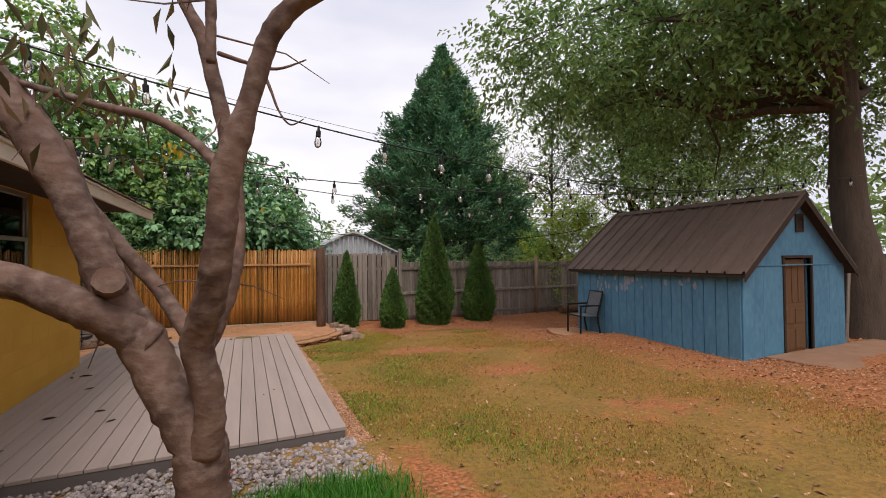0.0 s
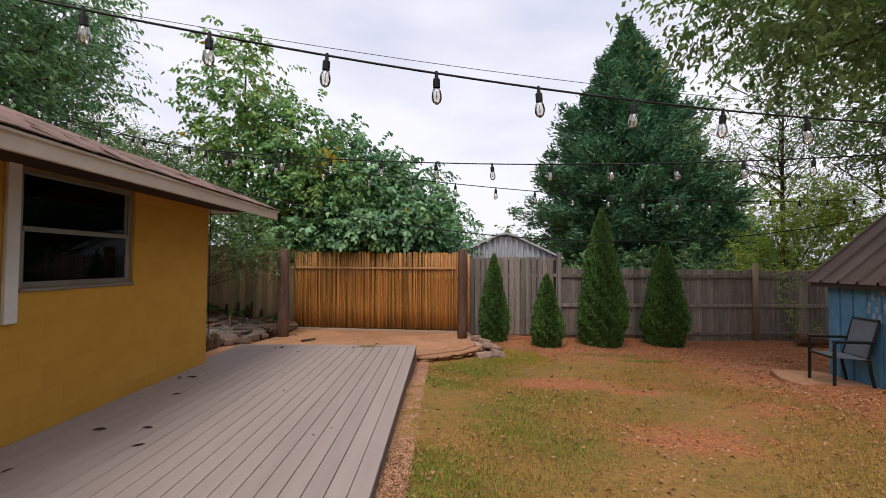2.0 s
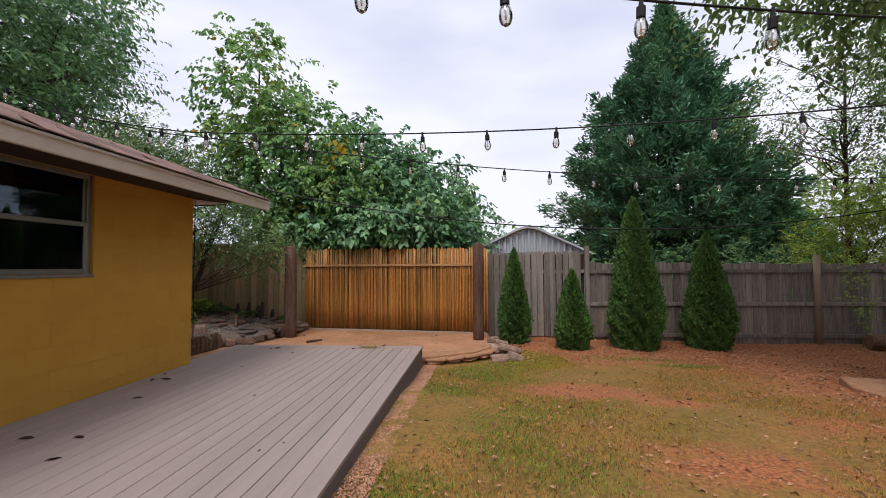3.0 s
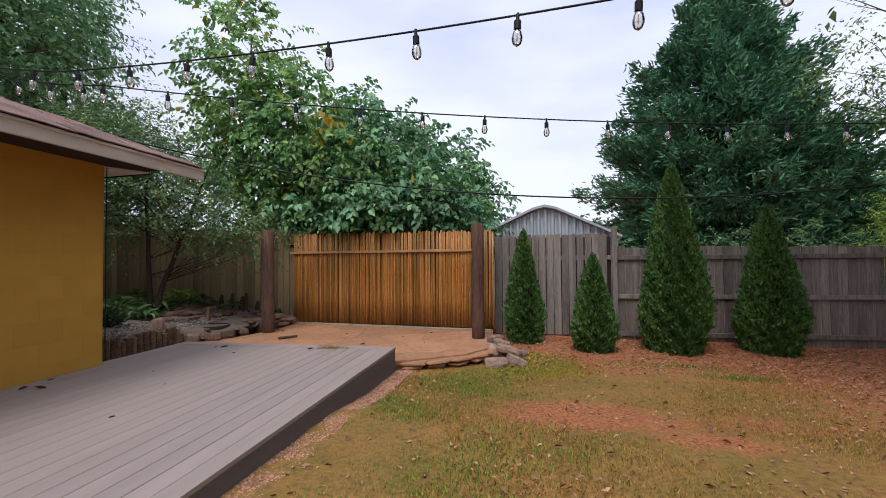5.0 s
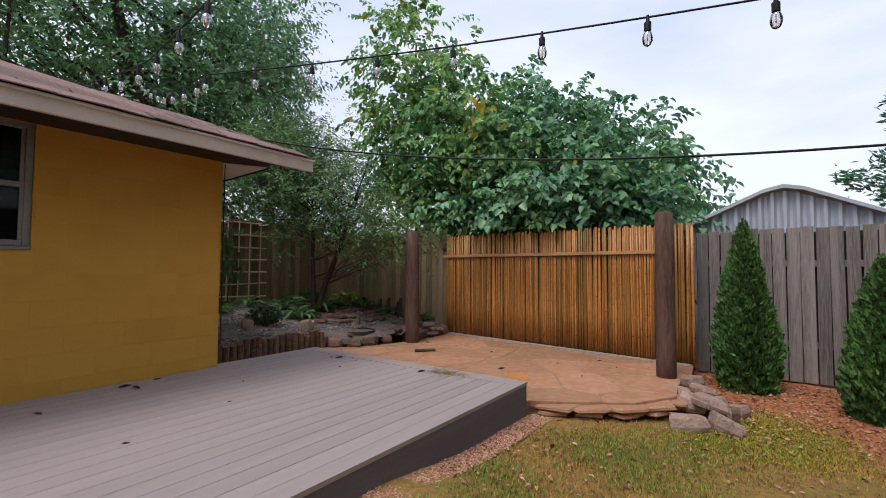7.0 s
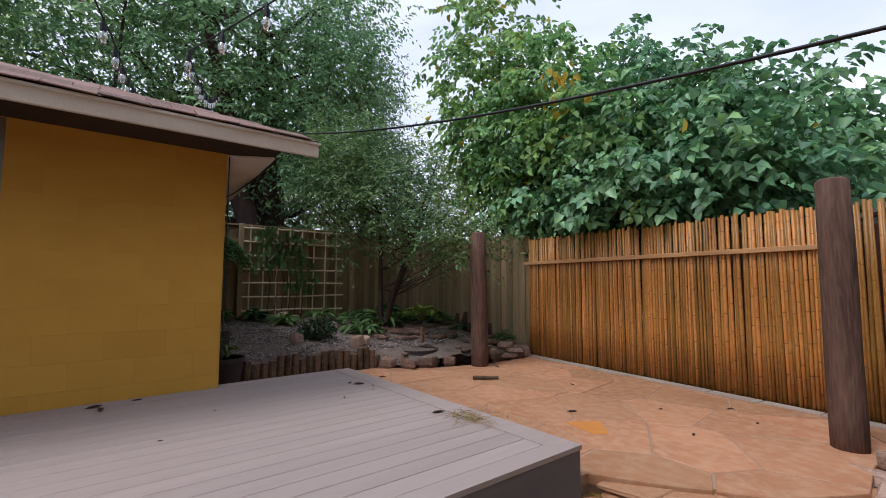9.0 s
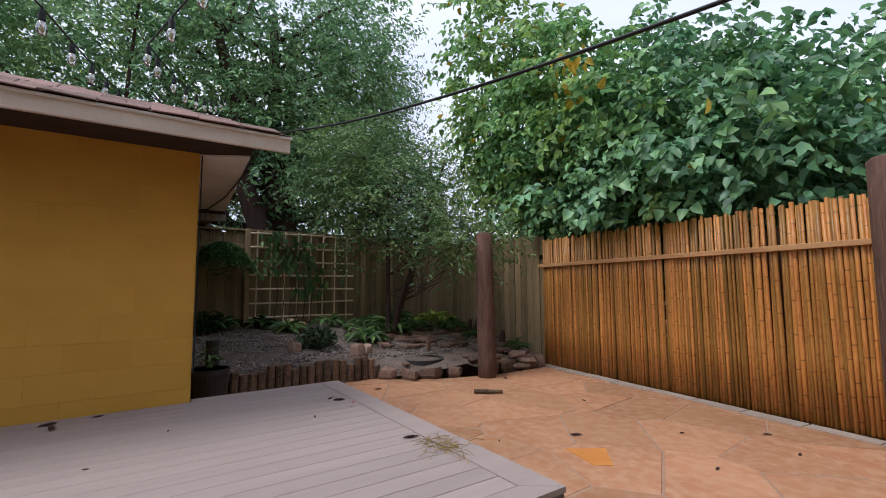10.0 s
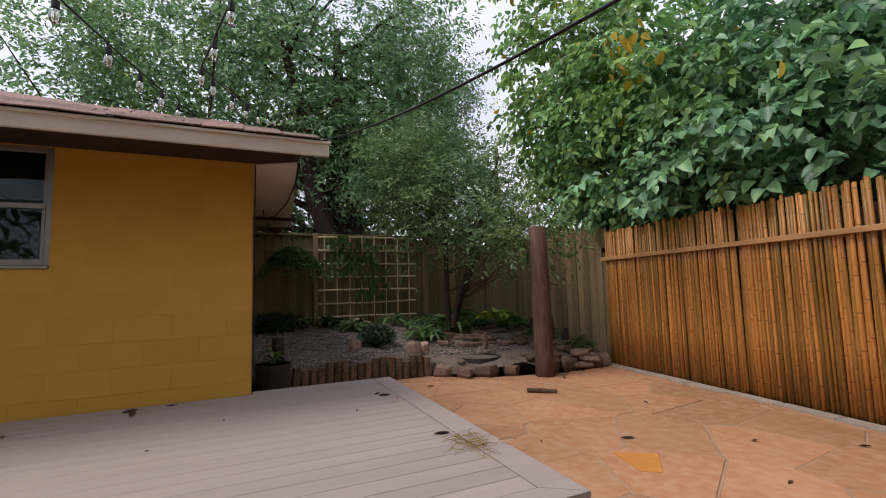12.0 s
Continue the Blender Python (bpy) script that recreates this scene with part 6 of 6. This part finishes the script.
tagged(part("stone_slab", Geo().slab([(6.55, 7.45), (7.3, 7.25), (7.46, 7.4), (7.46, 8.6), (6.75, 8.75), (6.5, 8.2)], -0.60, -0.425, 0.012), M_STONE), "flat reddish slab under the patio chair", "slab")
tagged(part("cut_log", Geo().tube([(9.6, 11.75, -0.42), (9.95, 11.7, -0.42), (10.4, 11.7, -0.42)], [0.14, 0.15, 0.14], 14, 0.06, rl), M_LOG), "cut log lying before the fence", "log")
for x0_, lean in ((10.72, 0.1), (10.9, 0.22)):
    g = Geo().box((-0.05, -0.012, 0), (0.05, 0.012, 1.75), 0.004, Matrix.Translation((x0_, 4.72, -0.55)) @ Matrix.Rotation(lean * 0.5, 4, 'Y'))
    tagged(part("leaning_plank", g, M_FENCE), "weathered plank leaning beside the shed", "plank")

rg = np.random.default_rng(150)
weed = root("fence_weed", (9.75, 12.0, -0.6), "thin leafy green weed growing up the fence", "plant")
for dx, h in ((0.0, 1.9), (0.12, 1.5), (-0.16, 1.2)):
    part("stem", Geo().tube([(dx * 0.3, 0, 0), (dx, -0.04, h * 0.5), (dx * 1.8, -0.08, h)], [0.007, 0.005, 0.002], 5), M_LEAF_BED, weed)
crown(rg, "foliage", [(0.05, -0.1, 1.7, 0.45, 0.14, 0.35), (-0.1, -0.08, 1.1, 0.4, 0.12, 0.4), (0.15, -0.06, 0.6, 0.3, 0.1, 0.3)], 34, 22, 0.07, 0.05, 0.4, M_LEAF_LIME, weed)

# ---- far woods all round ----
rg = np.random.default_rng(200)
bl = []
for k in range(120):
    a = 2 * math.pi * k / 120 + rg.normal() * 0.03
    d = rg.uniform(34, 58)
    h = rg.uniform(2.0, 4.2) if 0.9 < a < 2.2 else rg.uniform(3.0, 6.5)
    bl.append((1.0 + d * math.cos(a), 5 + d * math.sin(a), h * 0.75 - 0.6, rg.uniform(2.2, 4.0), rg.uniform(2.2, 4.0), h))
for k in range(26):
    a = -2.6 + 2.75 * k / 25
    d = rg.uniform(17, 24)
    bl.append((2.0 + d * math.cos(a), 3 + d * math.sin(a), rg.uniform(3.2, 5.5), rg.uniform(2.2, 3.2), rg.uniform(2.2, 3.2), rg.uniform(3.5, 5.5)))
far = root("far_woods", (0, 0, 0), "distant green woods beyond the gardens", "woods", kind="stuff")
crown(rg, "far_foliage", bl, 3400, 16, 0.8, 0.6, 0.6, M_LEAF_OAK, far, base=-0.6, per=8)
tagged(far.children[0], kind="stuff")
bl = []
for k in range(26):
    bl.append((-9 + 1.1 * k + rg.normal() * 0.4, 16.5 + rg.uniform(0, 2.5) + (1.5 if k > 9 else 0), 0.5, 0.9, 0.8, rg.uniform(0.9, 1.6)))
hedge = root("back_hedge", (0, 0, 0), "uneven green undergrowth behind the fences", "hedge", kind="stuff")
crown(rg, "hedge_foliage", bl, 700, 40, 0.22, 0.12, 0.55, M_LEAF_DARK, hedge, base=-0.5)
tagged(hedge.children[0], kind="stuff")
bl = [(-7.5 - 0.4 * k, 12.8 - 1.4 * k, 2.3 + 0.3 * (k % 2), 0.9, 1.1, 2.1) for k in range(6)]
und = root("undergrowth", (0, 0, 0), "dense dark undergrowth behind the west fence", "hedge", kind="stuff")
crown(rg, "undergrowth_foliage", bl, 640, 44, 0.2, 0.13, 0.5, M_LEAF_DARK, und, base=-0.3)
tagged(und.children[0], kind="stuff")

# ---- ground cover ----
rg = np.random.default_rng(210)


def open_ground(x, y):
    ok = ~((x < DX1 + 0.2) & (y > 3.0) & (y < DY1 + 0.1)) & ~((x > SX0 - 0.05) & (x < SX1 + 0.05) & (y > SY0) & (y < SY1 + 0.05))
    ok &= ~((x < 2.05) & (y > 9.15 + (x - 0.9) * 0.8)) & (x > -1.7) & (y < 12.2) & ~((x > 6.5) & (y > 7.25) & (y < 8.7)) & ~((x > 8) & (x < 11.4) & (y > 3.4) & (y < 4.6))
    return ok


def blades(name, n, xr, yr, h, mat, label, keep, w=0.006):
    x, y = rg.uniform(*xr, n), rg.uniform(*yr, n)
    k = keep(x, y)
    x, y = x[k], y[k]
    n = len(x)
    z = ground_z(x, y)
    a = rg.random(n) * 2 * math.pi
    hh = h * (0.5 + rg.random(n))
    d = np.stack([np.cos(a), np.sin(a), np.zeros(n)], 1)
    b = np.stack([x, y, z - 0.004], 1)
    s = np.stack([-np.sin(a), np.cos(a), np.zeros(n)], 1) * w
    t = b + d * (hh * rg.uniform(0.1, 1.0, n))[:, None] + np.array([0, 0, 1.0]) * hh[:, None]
    v = np.stack([b - s, b + s, t], 1).reshape(-1, 3)
    ob = new(name, np_mesh(name, v, np.arange(3 * n).reshape(-1, 3), mat))
    return tagged(ob, label, "grass", kind="stuff")


blades("lawn_grass", 340000, (-1.6, 10.0), (-2.0, 11.6), 0.02, M_GRASS, "short patchy yellow-green lawn grass", lambda x, y: open_ground(x, y) & (rg.random(len(x)) > np.clip((dirt_at(x, y) - 0.42) / 0.4, 0, 0.96)), 0.0045)
M_GREEN = material("green_lawn_grass", (0.175, 0.27, 0.035), (0.26, 0.30, 0.048), scale=1.2, rough=0.7, bump=0, island=0.5, translucent=0.25)
blades("green_grass", 150000, (1.1, 4.6), (2.5, 10.2), 0.024, M_GREEN, "greener grass along the deck", lambda x, y: open_ground(x, y) & (rg.random(len(x)) < np.exp(-((x - 1.3) / 1.3) ** 2) * (0.55 + 0.45 * np.sin(3.1 * x + 2.0 * np.sin(2.3 * y))) * (1 - dirt_at(x, y))), 0.0045)
M_MOSS = material("yellow_green_moss", (0.40, 0.31, 0.03), (0.26, 0.26, 0.035), scale=3, rough=0.8, bump=0, island=0.4)
blades("low_moss", 42000, (2.0, 3.4), (9.3, 11.0), 0.014, M_MOSS, "low yellow-green growth beside the stones", lambda x, y: rg.random(len(x)) < 1.3 * lump(x, y, 2.65, 10.1, 0.5, 0.6))
blades("grass_tuft", 9000, (-0.1, 1.15), (2.35, 3.15), 0.09, M_TUFT, "lush bright green grass tuft by the gravel", lambda x, y: rg.random(len(x)) < 1.4 * lump(x, y, 0.5, 2.75, 0.42, 0.24), 0.005)
blades("weeds", 16000, (3.6, 5.8), (9.6, 11.0), 0.03, M_GREEN, "thin green weeds in the mulch", lambda x, y: rg.random(len(x)) < 1.2 * lump(x, y, 4.4, 10.4, 0.6, 0.16) + lump(x, y, 5.2, 9.9, 0.4, 0.12))


def litter(name, n, xr, yr, size, mat, label, keep):
    x, y = rg.uniform(*xr, n), rg.uniform(*yr, n)
    k = keep(x, y)
    x, y = x[k], y[k]
    n = len(x)
    p = np.stack([x, y, ground_z(x, y) + 0.016 + 0.01 * rg.random(n)], 1)
    al = rg.normal(size=(n, 3)) * np.array([1, 1, 0.25])
    ll = size * (0.5 + rg.random(n))
    ob = new(name, leaves(name, p, al, rg.normal(size=(n, 3)) * 0.35 + np.array([0, 0, 1]), ll, ll * 0.5, mat))
    return tagged(ob, label, "leaf litter", kind="stuff")


M_PALE = material("pale_leaf_litter", (0.42, 0.22, 0.12), (0.30, 0.145, 0.075), (0.56, 0.36, 0.23), scale=9, rough=0.9, bump=0, island=0.35)
litter("leaf_litter", 34000, (2.0, 12.2), (2.0, 12.3), 0.04, M_PALE, "pale dry leaf litter over the red soil", lambda x, y: open_ground(x, y) & (rg.random(len(x)) < dirt_at(x, y) ** 2) & ((y > 9.3) | (x > 5.6)))
litter("lawn_litter", 6000, (1.0, 9.0), (-1.5, 10.5), 0.036, M_PALE, "small pale dry leaves among the grass", lambda x, y: open_ground(x, y) & (rg.random(len(x)) < 0.25 + 0.75 * np.sin(1.7 * x + np.sin(2.1 * y)) ** 2))
litter("fallen_leaves", 1300, (0.9, 9.0), (-1.0, 12.0), 0.05, M_FALLEN, "brown fallen leaves scattered on the lawn", lambda x, y: open_ground(x, y))

# gravel before the deck and grit beside it
PEB = [rock_mesh("pebble", 300 + i, M_PEBBLE, 0.6, 1, 0.18) for i in range(5)]
gravel = root("gravel_bed", (0, 0, 0), "grey river pebbles along the deck edge", "gravel", kind="structure")
for k in range(300):
    x, y = rr.uniform(-1.0, 0.98), 3.86 - 0.8 * rr.random()
    q = rr.uniform(0.035, 0.075)
    ob = part("pebble", PEB[k % 5], None, gravel, at=Matrix.Translation((x, y, float(ground_z(x, y)) + 0.012 + 0.02 * rr.random())) @ Matrix.Rotation(rr.uniform(0, 6), 4, 'Z') @ Matrix.Rotation(rr.uniform(-0.5, 0.5), 4, 'X') @ Matrix.Diagonal((q, q * 0.8, q, 1)))


def stones(name, n, xr, yr, q0, q1, mat, label, level=None):
    """Many small angular stones in one mesh."""
    base = np.array([(1, 0, 0), (-1, 0, 0), (0, 1, 0), (0, -1, 0), (0, 0, 0.7), (0, 0, -0.7)], float)
    tri = np.array([(0, 2, 4), (2, 1, 4), (1, 3, 4), (3, 0, 4), (2, 0, 5), (1, 2, 5), (3, 1, 5), (0, 3, 5)])
    x, y = rg.uniform(*xr, n), rg.uniform(*yr, n)
    z = ground_z(x, y) if level is None else np.array([level(a_, b_) for a_, b_ in zip(x, y)])
    c = np.stack([x, y, z + 0.008], 1)
    q = rg.uniform(q0, q1, (n, 1, 1)) * rg.uniform(0.6, 1.2, (n, 6, 1))
    a = rg.random(n) * 6.3
    ca, sa = np.cos(a), np.sin(a)
    R = np.zeros((n, 3, 3))
    R[:, 0, 0], R[:, 0, 1], R[:, 1, 0], R[:, 1, 1], R[:, 2, 2] = ca, -sa, sa, ca, 1
    v = np.einsum("nij,kj->nki", R, base) * q + c[:, None]
    f = (np.arange(n)[:, None, None] * 6 + tri[None]).reshape(-1, 3)
    ob = new(name, np_mesh(name, v.reshape(-1, 3), f, mat))
    return tagged(ob, label, "gravel", kind="stuff")


stones("river_gravel", 2600, (-1.95, 0.98), (3.0, 3.88), 0.014, 0.034, M_PEBBLE, "grey river gravel before the deck")
stones("pink_grit", 9000, (0.90, 1.12), (3.0, 9.25), 0.005, 0.014, M_GRIT, "pinkish stone grit strip beside the deck")
stones("bed_gravel", 9000, (-6.1, -3.05), (7.9, 12.4), 0.008, 0.026, M_PEBBLE_D, "dark gravel and stone chips over the bed", bed_z)

RED = material("red_fallen_leaf", (0.42, 0.03, 0.03), (0.3, 0.02, 0.02), scale=9, rough=0.6)
# fallen leaves on the deck and patio
CURL = []
for k in range(4):
    rgk = random.Random(400 + k)
    g = Geo()
    pts = [(-0.5, 0, 0.05), (-0.2, 0.2, 0.12 + 0.1 * rgk.random()), (0.2, 0.22, 0.16), (0.5, 0.02, 0.06), (0.2, -0.2, 0.13), (-0.2, -0.2, 0.10 + 0.1 * rgk.random()), (0.0, 0.0, 0.0)]
    g.add(pts, [(0, 1, 6), (1, 2, 6), (2, 3, 6), (3, 4, 6), (4, 5, 6), (5, 0, 6)])
    CURL.append(g.mesh("dry_leaf", M_LEAF_BLACK))
for x, y, q in ((-1.54, 5.23, 0.12), (-1.17, 5.28, 0.10), (-1.72, 6.93, 0.15), (-1.5, 6.24, 0.10), (-1.0, 4.92, 0.10), (-1.85, 6.89, 0.13), (-1.91, 7.17, 0.09), (-0.13, 8.89, 0.12), (-1.32, 8.86, 0.12), (-1.42, 8.82, 0.09), (-0.95, 8.53, 0.06), (0.29, 5.15, 0.04), (0.4, 5.29, 0.04), (-1.2, 7.6, 0.05), (-0.4, 6.4, 0.05), (-0.7, 7.2, 0.04), (-1.6, 4.5, 0.08)):
    put("dry_leaf", CURL[rr.randrange(4)], x, y, DECK + 0.002, q, q * 0.6, q * 0.8, label="curled dark dry leaf lying on the deck", category="leaf", group="leaves on the deck")
for x, y, q in ((0.05, 10.28, 0.11), (0.99, 10.49, 0.07), (-0.6, 11.2, 0.08), (-0.2, 9.7, 0.05), (1.2, 11.2, 0.07), (-1.9, 11.3, 0.1), (-2.3, 9.7, 0.1), (0.9, 11.5, 0.08), (0.5, 11.0, 0.06)):
    put("dry_leaf", CURL[rr.randrange(4)], x, y, PATIO + 0.003, q, q * 0.6, q * 0.8, label="curled dark dry leaf lying on the flagstones", category="leaf", group="leaves on the patio")
redl = Geo().add([(-0.5, 0, 0.05), (-0.1, 0.22, 0.12), (0.5, 0.02, 0.06), (-0.1, -0.2, 0.1), (0, 0, 0)], [(0, 1, 4), (1, 2, 4), (2, 3, 4), (3, 0, 4)]).mesh("red_leaf", RED)
for x, y, q, z in ((-1.18, 8.93, 0.07, DECK), (-1.05, 8.86, 0.045, DECK), (-0.05, 3.62, 0.10, -0.19), (0.02, 3.5, 0.09, -0.19)):
    put("red_leaf", redl, x, y, z + 0.004, q, q * 0.6, q * 0.8, label="small bright red fallen leaf on the boards", category="leaf", group="red leaves")
wisp = Geo()
for k in range(60):
    a = rr.uniform(0, 6.3)
    x, y = 0.12 + rr.gauss(0, 0.09), 8.98 + rr.gauss(0, 0.05)
    wisp.tube([(x, y, DECK + 0.003), (x + 0.05 * math.cos(a), y + 0.05 * math.sin(a), DECK + 0.02), (x + 0.11 * math.cos(a), y + 0.11 * math.sin(a), DECK + 0.006)], 0.0016, 4, caps=False)
tagged(part("dried_grass_wisp", wisp, M_GRASS), "wisp of dried green-grey grass on the deck", "grass", kind="stuff")

# ---- pieces: blocks, deck boards, flagstones, canes, fence boards ----
BLK = {}


def block(y_a, y_b, z_a, z_b):
    low = z_b < 0.7
    key = (round(y_b - y_a, 3), round(z_b - z_a, 3), low)
    if key not in BLK:
        BLK[key] = Geo().box((-0.02, 0.0001, 0.0006 if low else 0.0002), (0, key[0] - 0.0001, key[1] - (0.0006 if low else 0.0002)), 0.0012 if low else 0.0005).mesh("block", M_WALL)
    part("block", BLK[key], None, house, at=Matrix.Translation((WX, y_a, z_a)))


for c in range(-2, 10):
    za, zb = -0.015 + COURSE * c, -0.015 + COURSE * (c + 1)
    zb = min(zb, WTOP)
    yb = WY
    first = BLOCK if c % 2 else BLOCK / 2
    while yb > 1.6:
        ya = yb - (first if yb == WY else BLOCK)
        spans = [(ya, yb)]
        if zb > WIN[2] + 0.02 and za < WIN[3] - 0.02:
            spans = [(a_, b_) for a_, b_ in ((ya, min(yb, WIN[0])), (max(ya, WIN[1]), yb)) if b_ - a_ > 0.02]
        for a_, b_ in spans:
            if zb - za > 0.03:
                block(a_, b_, za, zb)
        yb = ya

SHINGLES = [Geo().box((-0.26, -0.15 + 0.004, -0.005), (0.0, 0.15 - 0.004 * k, 0.006), 0.003).mesh("shingle", M_ROOF) for k in range(3)]
rsh = random.Random(31)
for c in range(6):
    y = -1.6 + 0.15 * (c % 2)
    while y < EY - 0.1 - 0.17 * c:
        x = EX + 0.045 - 0.165 * c + rsh.uniform(-0.008, 0.012)
        part("shingle", SHINGLES[rsh.randrange(3)], None, house, at=Matrix.Translation((x, y + 0.15, EZ + (EX - x) * SL + 0.026)) @ Matrix.Rotation(math.atan(SL) + rsh.uniform(0.0, 0.09), 4, 'Y') @ Matrix.Rotation(rsh.uniform(-0.035, 0.035), 4, 'X'))
        y += 0.30

x = DX1 - BW - GAP
BORD = 0.185
flat = DY1 - BORD - GAP
part("deck_board", Geo().add([(DX1 - BW, DY0, DECK - TH), (DX1, DY0, DECK - TH), (DX1, DY1, DECK - TH), (DX1 - BW, DY1 - BORD, DECK - TH), (DX1 - BW, DY0, DECK), (DX1, DY0, DECK), (DX1, DY1, DECK), (DX1 - BW, DY1 - BORD, DECK)],
                             [(0, 1, 2, 3), (4, 5, 6, 7), (0, 1, 5, 4), (1, 2, 6, 5), (2, 3, 7, 6), (3, 0, 4, 7)]), M_DECK, deck)
part("deck_board", Geo().add([(DX0 - 0.14, DY1 - BORD, DECK - TH), (DX1 - BW - 0.004, DY1 - BORD, DECK - TH), (DX1 - 0.004, DY1, DECK - TH), (DX0 - 0.14, DY1, DECK - TH), (DX0 - 0.14, DY1 - BORD, DECK), (DX1 - BW - 0.004, DY1 - BORD, DECK), (DX1 - 0.004, DY1, DECK), (DX0 - 0.14, DY1, DECK)],
                             [(0, 1, 2, 3), (4, 5, 6, 7), (0, 1, 5, 4), (1, 2, 6, 5), (2, 3, 7, 6), (3, 0, 4, 7)]), M_DECK, deck)
bmesh_board = Geo().box((-BW, DY0, -TH), (0, flat, 0), 0.003).mesh("deck_board", M_DECK)
while x - BW > DX0 - 0.005:
    part("deck_board", bmesh_board, None, deck, at=Matrix.Translation((x, 0, DECK)))
    x -= BW + GAP
if x - DX0 > 0.02:
    part("deck_board", Geo().box((DX0 - 0.012, DY0, DECK - TH), (x, flat, DECK), 0.003), M_DECK, deck)
part("deck_board", Geo().box((DX0 - 0.14, WY + 0.012, DECK - TH), (DX0 - 0.017, flat, DECK), 0.003), M_DECK, deck)

rc = random.Random(77)
M_EDGING = material("grey_concrete_edging", (0.36, 0.29, 0.235), (0.28, 0.215, 0.17), scale=4, fine=50, rough=0.9, vary=0.15)
LEDGE_ROCK = [split_rock("ledge_stone", 700 + i, M_STONE, 0.4) for i in range(3)]
for k, cell in enumerate(cells(rc, OUT, 58, 0.014)):
    z = PATIO + rc.uniform(-0.003, 0.003)
    part("flagstone", Geo().slab(cell, PATIO - 0.06, z, 0.006), M_STONE, patio)
part("flagstone", Geo().slab([(0.2, 9.98), (0.5, 9.9), (0.58, 10.0), (0.36, 10.22)], PATIO - 0.02, PATIO + 0.0075, 0.003), M_STONE_ORANGE, patio, "bright orange flagstone")
LEDGE = [(0.90, 9.30), (1.22, 9.46), (1.52, 9.63), (1.76, 9.87), (1.95, 10.12), (2.03, 10.45)]
for k, ((xa, ya), (xc, yc)) in enumerate(zip(LEDGE, LEDGE[1:])):
    for lev, q in ((0.052, 0.46), (0.105, 0.36)):
        m = Matrix.Translation(((xa + xc) / 2 + rc.uniform(-0.03, 0.03), (ya + yc) / 2 + rc.uniform(-0.03, 0.03), PATIO - lev)) @ Matrix.Rotation(math.atan2(yc - ya, xc - xa) + rc.uniform(-0.2, 0.2), 4, 'Z') @ Matrix.Diagonal((q * rc.uniform(0.9, 1.15), q * 0.72, 0.12, 1))
        ob = new("ledge_stone", LEDGE_ROCK[(k * 2 + (q < 0.4)) % 3])
        ob.matrix_basis = m
        tagged(ob, "thin broken stone under the patio rim", "ledge", "stones under the patio rim")
for k in range(9):
    u0, u1 = BLEN * k / 9, BLEN * (k + 1) / 9 - 0.012
    w = 0.17 + rc.uniform(-0.03, 0.03)
    pl = [BA + bdir * u0 + bnor * 0.032, BA + bdir * u0 + bnor * (w + rc.uniform(-0.02, 0.02)), BA + bdir * u1 + bnor * w, BA + bdir * u1 + bnor * 0.032]
    part("edging_stone", Geo().slab([(p.x, p.y) for p in pl], PATIO - 0.05, PATIO + 0.010 + rc.uniform(0, 0.004), 0.005), M_EDGING, patio, "grey concrete edging strip")

CANE = []
for k in range(8):
    rk = random.Random(500 + k)
    h, r = 1.90 + rk.uniform(-0.03, 0.03), rk.uniform(0.0125, 0.0205)
    CANE.append((r, Geo().tube([(0, 0, 0), (rk.uniform(-0.004, 0.004), 0, 0.6), (rk.uniform(-0.004, 0.004), 0, 1.25), (0, 0, h)], [r, r * 1.03, r, r * 0.95], 8).mesh("cane", M_BAMBOO, True)))
s, k = 0.0, 0
while s < BLEN:
    r, me = CANE[rc.randrange(8)]
    s += r
    u = s / BLEN
    p = along_bamboo(s, rc.uniform(-0.008, 0.012), -0.355 + rc.uniform(-0.01, 0.02) - 0.02 * u)
    part("cane", me, None, bamboo, at=Matrix.Translation(p) @ Matrix.Rotation(rc.uniform(-0.009, 0.009), 4, 'Y') @ Matrix.Rotation(rc.uniform(0, 6), 4, 'Z'))
    s += r - 0.002 + (0.006 if rc.random() < 0.12 else 0.0)
    k += 1

for ob, turn, ln, z0, top, top_b, mat, width, gap, dog in FENCES:
    protos = [board_mesh("fence_board", width - gap - 0.004 * q, 1.0, mat, 0.0) for q in range(3)]
    x = 0.0
    while x + width <= ln + 0.02:
        u = x / ln
        h = top + (top_b - top) * u - z0 + rc.uniform(-0.025, 0.02)
        me = protos[rc.randrange(3)]
        part("fence_board", me, None, ob, at=turn @ Matrix.Translation((x + width / 2, rc.uniform(-0.003, 0.003), z0)) @ Matrix.Rotation(rc.uniform(-0.006, 0.006), 4, 'Y') @ Matrix.Diagonal((1, 1, h, 1)))
        x += width
